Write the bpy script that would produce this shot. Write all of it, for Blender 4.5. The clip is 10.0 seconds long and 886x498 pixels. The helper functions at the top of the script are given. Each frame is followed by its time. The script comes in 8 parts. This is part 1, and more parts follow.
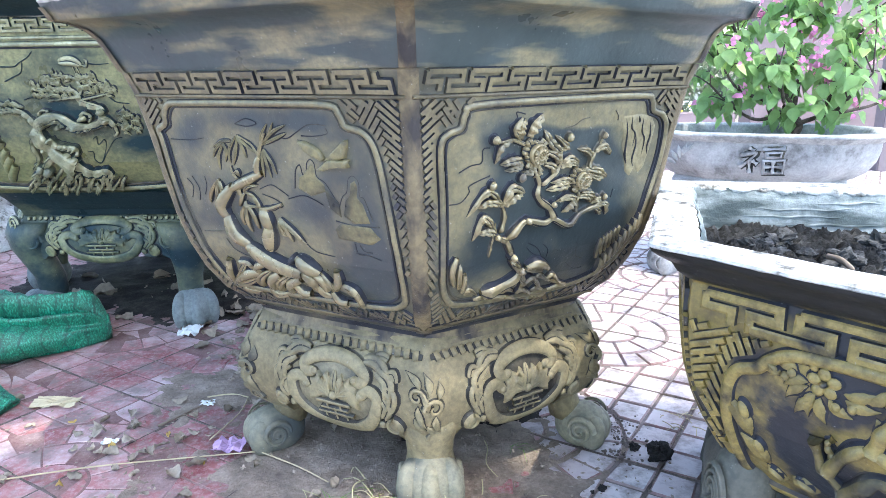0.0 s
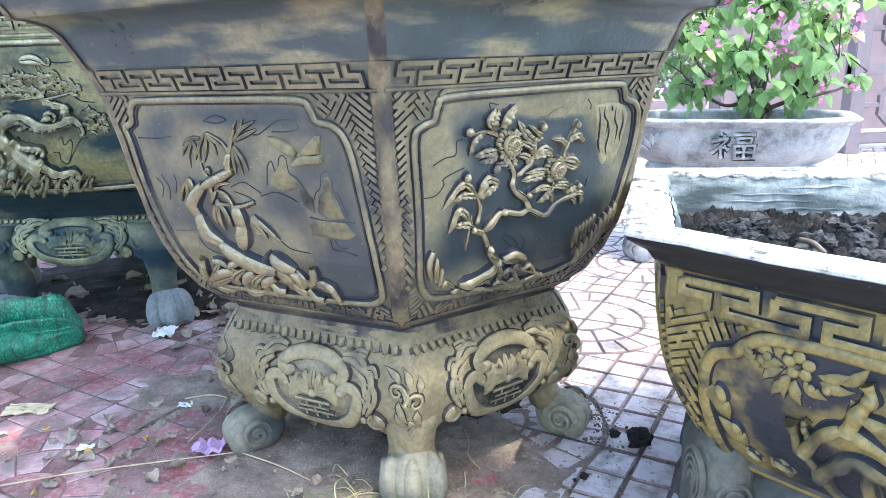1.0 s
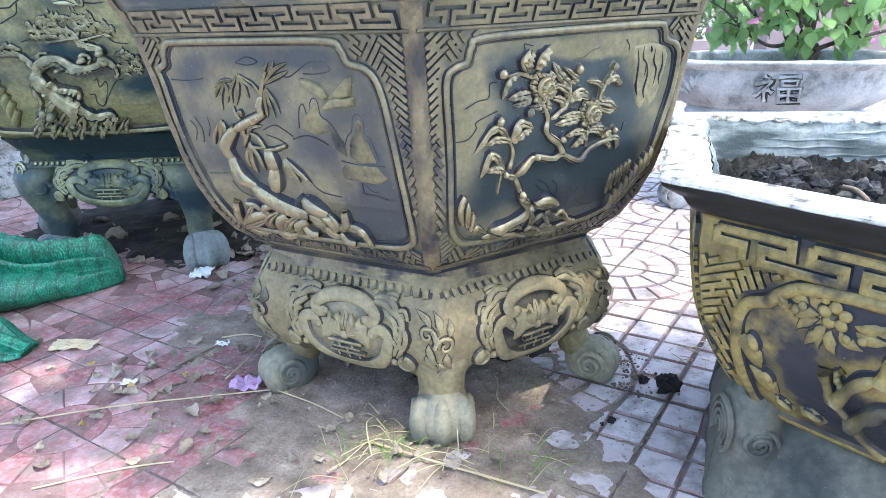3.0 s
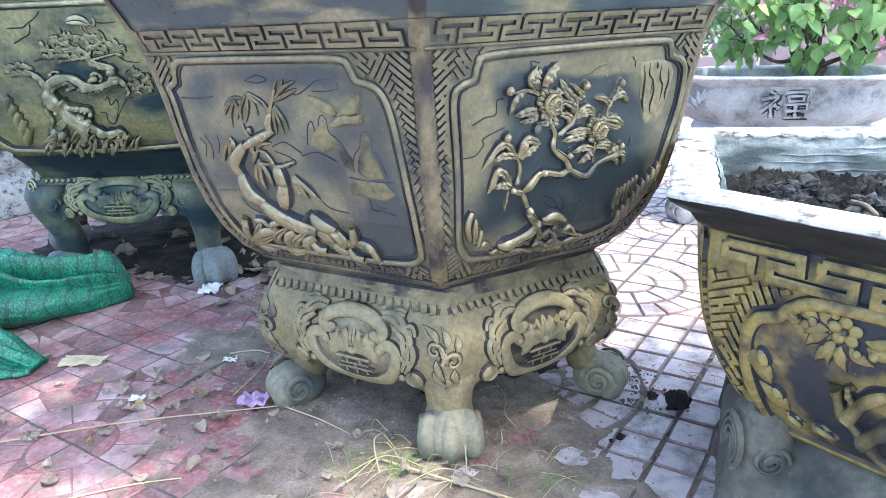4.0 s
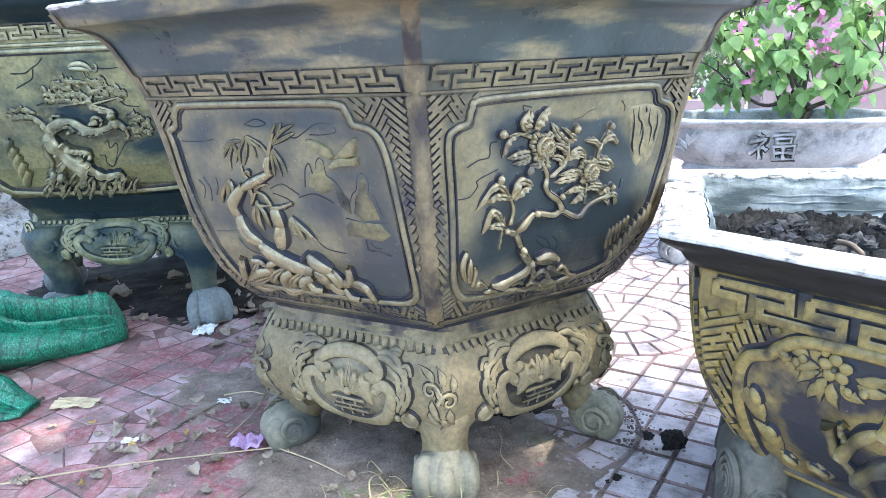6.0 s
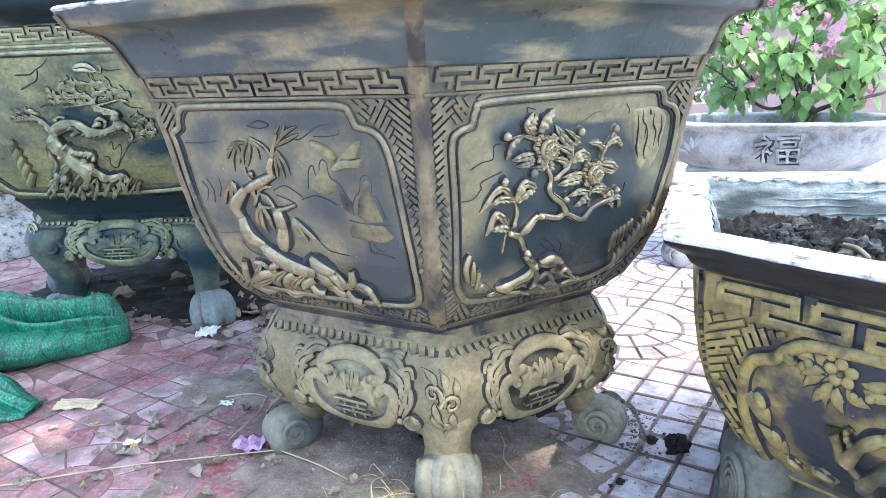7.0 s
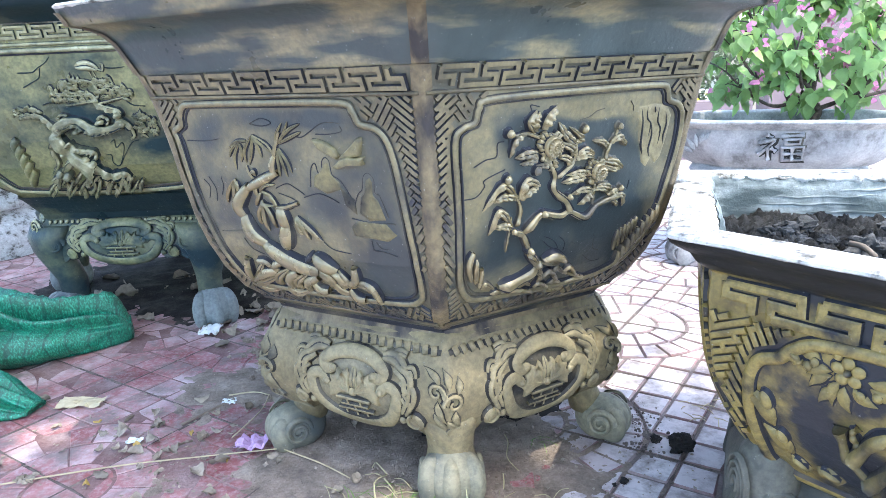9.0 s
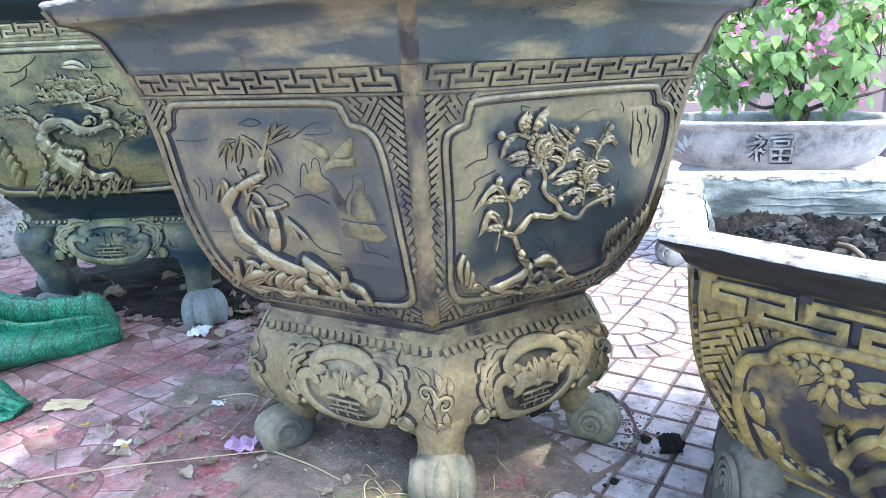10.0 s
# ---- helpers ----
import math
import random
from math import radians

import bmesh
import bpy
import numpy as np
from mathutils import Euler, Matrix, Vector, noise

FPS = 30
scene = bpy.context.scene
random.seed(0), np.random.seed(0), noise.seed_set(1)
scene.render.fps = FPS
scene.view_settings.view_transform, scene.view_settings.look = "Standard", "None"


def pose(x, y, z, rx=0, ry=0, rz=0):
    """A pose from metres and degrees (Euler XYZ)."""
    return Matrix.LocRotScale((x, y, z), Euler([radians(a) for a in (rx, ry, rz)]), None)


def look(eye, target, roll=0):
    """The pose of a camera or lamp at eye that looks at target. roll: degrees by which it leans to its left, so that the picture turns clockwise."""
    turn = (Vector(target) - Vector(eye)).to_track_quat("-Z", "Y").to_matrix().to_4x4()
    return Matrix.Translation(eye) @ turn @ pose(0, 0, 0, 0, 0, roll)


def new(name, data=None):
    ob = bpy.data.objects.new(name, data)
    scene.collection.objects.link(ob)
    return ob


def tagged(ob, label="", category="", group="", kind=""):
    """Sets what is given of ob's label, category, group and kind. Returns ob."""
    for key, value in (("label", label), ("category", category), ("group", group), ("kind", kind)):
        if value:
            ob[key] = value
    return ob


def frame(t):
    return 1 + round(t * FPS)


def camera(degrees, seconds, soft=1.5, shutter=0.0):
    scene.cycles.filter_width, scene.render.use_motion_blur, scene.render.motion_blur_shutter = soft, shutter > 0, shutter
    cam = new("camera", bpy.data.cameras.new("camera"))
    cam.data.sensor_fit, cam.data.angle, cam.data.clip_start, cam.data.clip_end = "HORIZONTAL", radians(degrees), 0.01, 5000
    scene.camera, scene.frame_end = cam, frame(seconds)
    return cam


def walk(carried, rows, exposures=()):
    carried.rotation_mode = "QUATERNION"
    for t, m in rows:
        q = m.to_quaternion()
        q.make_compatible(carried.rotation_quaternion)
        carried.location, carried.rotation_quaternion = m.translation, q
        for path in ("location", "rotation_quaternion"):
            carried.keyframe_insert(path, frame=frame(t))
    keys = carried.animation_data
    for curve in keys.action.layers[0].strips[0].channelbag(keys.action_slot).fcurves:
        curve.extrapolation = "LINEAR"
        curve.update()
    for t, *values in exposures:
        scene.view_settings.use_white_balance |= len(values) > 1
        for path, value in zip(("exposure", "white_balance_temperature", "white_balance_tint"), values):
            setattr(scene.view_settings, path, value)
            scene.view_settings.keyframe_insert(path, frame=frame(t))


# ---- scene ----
# The camera: held almost still, turning a little
cam = camera(65.5, 10.0, soft=0.75)
walk(cam, [
    (0.0, pose(0.0249, -1.3236, 0.6849, 75.334, 0.884, -1.109)),
    (0.5, pose(0.0251, -1.3189, 0.6867, 74.843, 1.616, -2.802)),
    (1.0, pose(0.0262, -1.3179, 0.6849, 74.639, 1.887, -3.350)),
    (1.5, pose(0.0251, -1.3186, 0.6855, 74.604, 2.031, -3.726)),
    (2.0, pose(0.0269, -1.3171, 0.6855, 71.895, 1.863, -1.219)),
    (2.2, pose(0.0269, -1.3169, 0.6853, 69.928, 1.898, -0.846)),
    (3.3, pose(0.0270, -1.3157, 0.6850, 70.386, 2.229, -0.563)),
    (3.5, pose(0.0270, -1.3154, 0.6848, 70.771, 2.289, -0.374)),
    (4.0, pose(0.0262, -1.3183, 0.6855, 71.454, 2.408, -0.141)),
    (4.5, pose(0.0269, -1.3193, 0.6850, 72.126, 2.465, -0.363)),
    (5.0, pose(0.0268, -1.3215, 0.6857, 72.937, 2.502, -0.371)),
    (5.5, pose(0.0257, -1.3222, 0.6864, 73.928, 2.480, -0.668)),
    (6.0, pose(0.0258, -1.3308, 0.6878, 74.839, 2.423, -0.598)),
    (6.2, pose(0.0258, -1.3305, 0.6875, 75.306, 2.263, -0.738)),
    (7.3, pose(0.0253, -1.3242, 0.6855, 74.725, 2.159, 0.250)),
    (7.5, pose(0.0251, -1.3203, 0.6846, 72.841, 1.829, 0.959)),
    (8.0, pose(0.0247, -1.3183, 0.6838, 71.969, 1.976, 1.237)),
    (8.5, pose(0.0256, -1.3211, 0.6851, 73.917, 2.292, 0.153)),
    (9.0, pose(0.0252, -1.3230, 0.6855, 74.924, 2.370, -0.075)),
    (9.5, pose(0.0254, -1.3241, 0.6857, 75.792, 2.416, -0.704)),
    (10.0, pose(0.0253, -1.3210, 0.6855, 74.943, 2.166, -0.837)),
], exposures=[(0.0, 2.65, 6250, 7), (2.0, 2.61, 6250, 7), (4.0, 2.54, 6250, 7), (5.5, 2.60, 6250, 7), (6.2, 2.65, 6250, 7), (7.5, 2.72, 6250, 7), (8.5, 2.66, 6250, 7), (10.0, 2.64, 6250, 7)])

# ---- light: a high sun from the right and front; the planters shade themselves, an unseen tree crown the rest ----
TO_SUN = Vector((0.30, -0.27, 1.0)).normalized()
world = bpy.data.worlds.new("sky")
scene.world = world
world.use_nodes = True
wn = world.node_tree.nodes
sky = wn.new("ShaderNodeTexSky")
sky.sky_type = "NISHITA"
sky.sun_disc = False
sky.sun_elevation = math.asin(TO_SUN.z)
sky.sun_rotation = math.atan2(TO_SUN.x, TO_SUN.y)
sky.dust_density = 2.0
wn["Background"].inputs["Strength"].default_value = 0.165
world.node_tree.links.new(sky.outputs[0], wn["Background"].inputs["Color"])
sun_data = bpy.data.lights.new("sun", "SUN")
sun_data.energy, sun_data.angle, sun_data.color = 0.90, radians(0.55), (1.0, 0.95, 0.86)
sun = new("sun", sun_data)
sun.matrix_world = look((0, 0, 0), -TO_SUN) @ pose(0, 0, 0)
sun.location = TO_SUN * 8


# ---- materials ----
def nodes_of(name):
    m = bpy.data.materials.new(name)
    m.use_nodes = True
    nt = m.node_tree
    return m, nt, nt.nodes["Principled BSDF"]


def add(nt, kind, **values):
    n = nt.nodes.new("ShaderNode" + kind)
    for k, v in values.items():
        n.inputs[k].default_value = v
    return n


def coords(nt, scale=(1, 1, 1), world_space=False):
    if world_space:
        src = add(nt, "NewGeometry").outputs["Position"]
    else:
        src = add(nt, "TexCoord").outputs["Object"]
    mp = add(nt, "Mapping")
    mp.inputs["Scale"].default_value = scale
    nt.links.new(src, mp.inputs["Vector"])
    return mp.outputs["Vector"]


def noise_tex(nt, vec, scale, detail=4.0, rough=0.6):
    n = add(nt, "TexNoise", Scale=scale, Detail=detail, Roughness=rough)
    nt.links.new(vec, n.inputs["Vector"])
    return n.outputs["Fac"]


def ramp(nt, fac, stops):
    r = add(nt, "ValToRGB")
    els = r.color_ramp.elements
    while len(els) < len(stops):
        els.new(0.5)
    for e, (p, c) in zip(els, stops):
        e.position = p
        e.color = (*c, 1) if len(c) == 3 else c
    nt.links.new(fac, r.inputs["Fac"])
    return r.outputs["Color"]


def mix(nt, fac, a, b, how="MIX"):
    m = nt.nodes.new("ShaderNodeMix")
    m.data_type, m.blend_type = "RGBA", how
    for sock, v in ((m.inputs[0], fac), (m.inputs[6], a), (m.inputs[7], b)):
        if isinstance(v, bpy.types.NodeSocket):
            nt.links.new(v, sock)
        elif isinstance(v, tuple):
            sock.default_value = (*v, 1)
        else:
            sock.default_value = v
    return m.outputs[2]


def relief(nt, bsdf, height, strength, distance):
    b = add(nt, "Bump", Strength=strength, Distance=distance)
    nt.links.new(height, b.inputs["Height"])
    nt.links.new(b.outputs["Normal"], bsdf.inputs["Normal"])


BW = lambda v: (v, v, v)


def patina(name, dark, gold, amount, stretch=(6, 6, 16), rough=0.42, spec=0.5, speck=0.2, bump=0.45, soft=0.09, metal=0.0, detail=7.0, glaze=0.16, marks=()):
    """Dark ground coat with a brushed gold coat over it; amount of gold from 0 to 1."""
    m, nt, b = nodes_of(name)
    v = coords(nt)
    big = noise_tex(nt, coords(nt, stretch), 1.0, detail, 0.52)
    fine = noise_tex(nt, v, 90.0, 5.0, 0.7)
    for at, size, lift in marks:
        sub = nt.nodes.new("ShaderNodeVectorMath")
        sub.operation = "SUBTRACT"
        sub.inputs[1].default_value = at
        nt.links.new(v, sub.inputs[0])
        div = nt.nodes.new("ShaderNodeVectorMath")
        div.operation = "DIVIDE"
        div.inputs[1].default_value = size
        nt.links.new(sub.outputs[0], div.inputs[0])
        far = nt.nodes.new("ShaderNodeVectorMath")
        far.operation = "LENGTH"
        nt.links.new(div.outputs[0], far.inputs[0])
        fade = add(nt, "MapRange")
        fade.interpolation_type = "SMOOTHSTEP"
        for slot, q in zip(("From Min", "From Max", "To Min", "To Max"), (0.45, 1.7, lift, 0.0)):
            fade.inputs[slot].default_value = q
        nt.links.new(far.outputs["Value"], fade.inputs["Value"])
        both = nt.nodes.new("ShaderNodeMath")
        both.operation = "ADD"
        nt.links.new(big, both.inputs[0])
        nt.links.new(fade.outputs[0], both.inputs[1])
        big = both.outputs[0]
    edge = 0.72 - 0.44 * amount
    mask = ramp(nt, big, [(max(0, edge - soft), BW(0)), (min(1, edge + soft), BW(1))])
    grain = ramp(nt, fine, [(0.36, BW(0.55)), (0.62, BW(1.0))])
    mask = mix(nt, 1.0, mask, grain, "MULTIPLY")
    col = mix(nt, mask, dark, gold)
    tone = noise_tex(nt, v, 14.0, 4.0)
    col = mix(nt, 0.55, col, ramp(nt, tone, [(0.3, BW(0.55)), (0.7, BW(1.25))]), "MULTIPLY")
    dust = noise_tex(nt, v, 210.0, 2.0, 0.5)
    col = mix(nt, ramp(nt, dust, [(0.70, BW(0)), (0.80, BW(speck * 2))]), col, (0.42, 0.42, 0.40))
    nt.links.new(col, b.inputs["Base Color"])
    nt.links.new(ramp(nt, tone, [(0.2, BW(rough - 0.12)), (0.8, BW(rough + 0.15))]), b.inputs["Roughness"])
    nt.links.new(ramp(nt, mask, [(0.0, BW(min(spec, glaze))), (1.0, BW(spec))]), b.inputs["Specular IOR Level"])
    if metal:
        nt.links.new(ramp(nt, mask, [(0.0, BW(0.0)), (1.0, BW(metal))]), b.inputs["Metallic"])
    h = mix(nt, 0.5, tone, fine)
    relief(nt, b, h, bump, 0.005)
    return m


def rough_stuff(name, stops, scale, rough=0.85, bump=0.5, dist=0.004, fine=120.0, world_space=False, spec=0.3, grain=0.5):
    """Stone, earth and cement: a colour ramp over noise, with a finer grain and relief."""
    m, nt, b = nodes_of(name)
    v = coords(nt, (1, 1, 1), world_space)
    a = noise_tex(nt, v, scale, 6.0, 0.65)
    g = noise_tex(nt, v, fine, 4.0, 0.7)
    col = mix(nt, grain, ramp(nt, a, stops), ramp(nt, g, [(0.3, BW(0.5)), (0.7, BW(1.3))]), "MULTIPLY")
    nt.links.new(col, b.inputs["Base Color"])
    b.inputs["Roughness"].default_value = rough
    b.inputs["Specular IOR Level"].default_value = spec
    relief(nt, b, mix(nt, 0.4, a, g), bump, dist)
    return m


def brush_marks(rows):
    """Gold (+) and bare (-) places of the wash on the two faces of the large bowl, the lowest painting its shade too:
    face, along, height, half sizes, strength.
    """
    out = []
    for k, along, z, rs, rz, lift in rows:
        a = radians(-90 + 60 * k + 30)
        r = 0.866 * float(np.interp(z, (0.286, 0.33, 0.371, 0.415, 0.467, 0.527, 0.589, 0.658), (0.322, 0.381, 0.41, 0.432, 0.448, 0.461, 0.472, 0.489)))
        out.append(((math.cos(a) * r - math.sin(a) * along, math.sin(a) * r + math.cos(a) * along, z), (rs, rs, rz), lift))
    return out


WASH_SHADE_MARKS = brush_marks((
    (5, -0.082, 0.582, 0.036, 0.022, 0.12), (5, 0.073, 0.575, 0.032, 0.022, 0.11), (5, 0.121, 0.574, 0.026, 0.018, 0.13), (5, -0.144, 0.405, 0.042, 0.036, 0.16),
    (5, -0.181, 0.497, 0.016, 0.030, 0.10), (5, 0.119, 0.493, 0.020, 0.040, 0.11), (5, 0.044, 0.428, 0.026, 0.020, 0.08), (5, -0.136, 0.598, 0.034, 0.024, -0.16),
    (5, 0.010, 0.622, 0.100, 0.013, -0.16), (5, 0.150, 0.430, 0.024, 0.060, -0.22), (5, 0.047, 0.491, 0.040, 0.026, -0.14), (5, -0.005, 0.550, 0.020, 0.030, -0.12),
    (0, 0.052, 0.616, 0.080, 0.013, 0.30), (0, 0.155, 0.574, 0.018, 0.041, 0.24), (0, -0.064, 0.624, 0.032, 0.012, 0.06), (0, -0.153, 0.561, 0.020, 0.054, 0.15),
    (0, 0.031, 0.424, 0.105, 0.060, -0.26), (0, 0.125, 0.473, 0.049, 0.054, -0.10), (0, -0.116, 0.441, 0.036, 0.045, -0.08), (0, 0.079, 0.572, 0.040, 0.036, -0.10),
    (0, -0.038, 0.515, 0.045, 0.045, -0.20), (0, -0.03, 0.580, 0.085, 0.026, -0.24), (0, -0.115, 0.605, 0.050, 0.020, -0.16), (0, -0.08, 0.44, 0.05, 0.05, -0.10), (0, 0.085, 0.535, 0.045, 0.045, -0.22), (0, -0.10, 0.50, 0.04, 0.05, -0.10),
    # rows at 0.318 and 0.36: shade low on the bowl, put into the wash
    (5, -0.05, 0.50, 0.05, 0.06, -0.08), (5, 0.0, 0.318, 0.2, 0.026, -0.18), (5, -0.02, 0.47, 0.17, 0.09, 0.05), (0, 0.0, 0.318, 0.2, 0.026, -0.26), (0, 0.14, 0.36, 0.07, 0.03, -0.2)))

bowl_mat = patina("bowl_patina", (0.034, 0.046, 0.049), (0.221, 0.184, 0.098), 0.555, (7, 7, 5.5), rough=0.36, spec=0.75, soft=0.12, detail=5.5, glaze=0.8, speck=0.3, marks=WASH_SHADE_MARKS)
rim_mat = patina("rim_patina", (0.060, 0.078, 0.080), (0.289, 0.245, 0.139), 0.45, (5.0, 5.0, 26), rough=0.34, spec=0.75, soft=0.06, glaze=0.5, detail=4.5, speck=0.3)
rim_dark = patina("rim_dark", (0.022, 0.022, 0.022), (0.22, 0.17, 0.08), 0.22, (3, 3, 30), rough=0.4, soft=0.05)
raised_mat = patina("raised_gold", (0.057, 0.058, 0.065), (0.249, 0.209, 0.114), 0.78, (9, 9, 9), bump=0.3, rough=0.34, spec=0.7, metal=0.25)
lattice_mat = patina("lattice_gold", (0.052, 0.050, 0.058), (0.215, 0.176, 0.100), 0.66, (9, 9, 9), bump=0.4, metal=0.15, speck=0.3)
strip_mat = patina("corner_gold", (0.052, 0.046, 0.046), (0.218, 0.168, 0.093), 0.62, (26, 26, 11), bump=0.8, speck=0.35)
figure_mat = patina("figure_gold", (0.073, 0.070, 0.074), (0.355, 0.289, 0.155), 0.80, (12, 12, 12), rough=0.26, spec=0.9, metal=0.4)
faint_mat = patina("faint_gold", (0.047, 0.049, 0.055), (0.248, 0.206, 0.099), 0.72, (14, 14, 14), rough=0.36)
cliff_mat = patina("cliff_gold", (0.062, 0.058, 0.058), (0.279, 0.233, 0.125), 0.84, (10, 10, 10), rough=0.34, spec=0.7)
low_mat = patina("low_gold", (0.033, 0.036, 0.042), (0.218, 0.181, 0.085), 0.70, (14, 14, 14), rough=0.34, soft=0.12)
stand_mat = patina("stand_khaki", (0.058, 0.054, 0.048), (0.262, 0.212, 0.116), 0.82, (5, 5, 5), rough=0.55, spec=0.3)
stand_raised = patina("stand_relief", (0.075, 0.071, 0.062), (0.305, 0.250, 0.138), 0.82, (9, 9, 9), rough=0.5, spec=0.4)
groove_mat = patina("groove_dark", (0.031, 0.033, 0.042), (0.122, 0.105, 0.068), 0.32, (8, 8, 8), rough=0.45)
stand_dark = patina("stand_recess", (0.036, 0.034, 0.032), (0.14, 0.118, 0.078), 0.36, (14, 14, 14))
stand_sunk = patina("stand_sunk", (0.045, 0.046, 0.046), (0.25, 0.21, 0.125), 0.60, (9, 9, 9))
foot_mat = patina("foot_grey", (0.075, 0.084, 0.084), (0.30, 0.272, 0.185), 0.57, (6, 6, 6), rough=0.6, spec=0.25)
foot_blue = patina("foot_blue", (0.06, 0.08, 0.088), (0.22, 0.25, 0.25), 0.66, (6, 6, 6), rough=0.5, spec=0.4)
green_mat = patina("green_patina", (0.022, 0.045, 0.052), (0.26, 0.245, 0.105), 0.60, (5, 5, 9), rough=0.32, spec=0.75, soft=0.10, detail=5.5)
green_dark = patina("green_dark", (0.018, 0.032, 0.038), (0.16, 0.165, 0.09), 0.16, (5, 5, 8), rough=0.34, spec=0.6)
green_gold = patina("green_gold", (0.045, 0.060, 0.055), (0.42, 0.405, 0.235), 0.76, (10, 10, 10), metal=0.15, rough=0.20, spec=1.0)
green_relief = patina("green_relief", (0.030, 0.055, 0.060), (0.26, 0.265, 0.135), 0.66, (10, 10, 10), rough=0.36, spec=0.6)
green_leg = patina("green_leg", (0.026, 0.050, 0.064), (0.20, 0.21, 0.115), 0.38, (6, 6, 6), rough=0.45, spec=0.5, soft=0.12)
yellow_mat = patina("ochre_paint", (0.03, 0.03, 0.034), (0.29, 0.214, 0.060), 0.70, (16, 16, 16), soft=0.07, rough=0.34, spec=0.65, bump=0.6)
yellow_hi = patina("ochre_figure", (0.05, 0.048, 0.04), (0.30, 0.225, 0.070), 0.68, (10, 10, 10), rough=0.38, spec=0.6)
ink_mat = patina("ink_ground", (0.020, 0.023, 0.030), (0.27, 0.20, 0.060), 0.52, (11, 11, 11), soft=0.06, rough=0.34, glaze=0.4)
cement_white = rough_stuff("white_cement", [(0.33, (0.09, 0.085, 0.075)), (0.40, (0.26, 0.25, 0.23)), (0.47, (0.52, 0.515, 0.495)), (0.64, (0.63, 0.63, 0.62))], 34.0, 0.8, 0.8, 0.005)
cement_grey = rough_stuff("grey_cement", [(0.28, (0.11, 0.12, 0.125)), (0.45, (0.32, 0.335, 0.345)), (0.70, (0.62, 0.63, 0.63))], 12.0, 0.85, 0.6)
cement_pot = rough_stuff("weathered_pot", [(0.33, (0.13, 0.130, 0.128)), (0.44, (0.33, 0.335, 0.34)), (0.66, (0.50, 0.505, 0.51))], 9.0, 0.75, 0.5, 0.004, grain=0.4)
plaster_mat = patina("inner_plaster", (0.085, 0.105, 0.105), (0.36, 0.395, 0.39), 0.54, (7, 7, 34), rough=0.8, spec=0.2, soft=0.07, bump=0.9)
stand_grey = patina("stand_grey", (0.040, 0.045, 0.046), (0.135, 0.13, 0.106), 0.50, (7, 7, 7), rough=0.6, spec=0.25)
soil_mat = rough_stuff("potting_soil", [(0.3, (0.006, 0.006, 0.006)), (0.52, (0.019, 0.019, 0.019)), (0.75, (0.075, 0.075, 0.075))], 34.0, 0.95, 1.0, 0.01)
clod_mat = rough_stuff("dry_clod", [(0.3, (0.022, 0.022, 0.022)), (0.7, (0.105, 0.104, 0.102))], 30.0, 0.95, 0.9, 0.006)
black_soil = rough_stuff("black_soil", [(0.3, (0.008, 0.007, 0.007)), (0.8, (0.035, 0.03, 0.028))], 40.0, 0.95, 1.0, 0.006)
earth_mat = rough_stuff("earth", [(0.28, (0.115, 0.088, 0.070)), (0.5, (0.255, 0.203, 0.162)), (0.75, (0.43, 0.355, 0.29))], 14.0, 0.95, 0.9, 0.008, 160.0)
seam_mat = rough_stuff("seam_dirt", [(0.3, (0.070, 0.055, 0.048)), (0.5, (0.135, 0.107, 0.093)), (0.75, (0.26, 0.215, 0.185))], 30.0, 0.95, 0.9, 0.004, 180.0)
# dark soil, also used to paint the shade under the large planter
soil_shade_mat = rough_stuff("soil_shade_earth", [(0.3, (0.010, 0.008, 0.007)), (0.5, (0.030, 0.025, 0.022)), (0.75, (0.095, 0.080, 0.070))], 16.0, 0.9, 0.9, 0.008, 150.0)
ground_mat = rough_stuff("joint_earth", [(0.28, (0.080, 0.064, 0.058)), (0.5, (0.175, 0.140, 0.130)), (0.75, (0.30, 0.25, 0.235))], 6.0, 0.95, 0.8, 0.006, 150.0)

joint_mat = rough_stuff("red_joint_dirt", [(0.28, (0.13, 0.062, 0.058)), (0.5, (0.235, 0.145, 0.137)), (0.75, (0.37, 0.285, 0.272))], 9.0, 0.95, 0.8, 0.006, 150.0)


def tile_material(name, stops, wear):
    """Pressed cement paving: colour varies from piece to piece and with worn, dusty patches."""
    m, nt, b = nodes_of(name)
    v = coords(nt, (1, 1, 1), True)
    info = add(nt, "ObjectInfo")
    isl = add(nt, "NewGeometry")
    rnd = mix(nt, 0.5, info.outputs["Random"], isl.outputs["Random Per Island"], "ADD")
    big = noise_tex(nt, v, 3.6, 6.0, 0.68)
    both = mix(nt, 0.14, big, rnd)
    col = ramp(nt, both, stops)
    fine = noise_tex(nt, v, 70.0, 6.0, 0.75)
    col = mix(nt, ramp(nt, fine, [(0.46, BW(0)), (0.62, BW(wear))]), col, (0.60, 0.55, 0.55))
    dirt = noise_tex(nt, v, 16.0, 6.0, 0.7)
    col = mix(nt, ramp(nt, dirt, [(0.46, BW(0)), (0.64, BW(0.85))]), col, (0.21, 0.175, 0.16))
    nt.links.new(col, b.inputs["Base Color"])
    nt.links.new(ramp(nt, dirt, [(0.3, BW(0.42)), (0.6, BW(0.85))]), b.inputs["Roughness"])
    relief(nt, b, mix(nt, 0.5, dirt, fine), 0.35, 0.003)
    return m


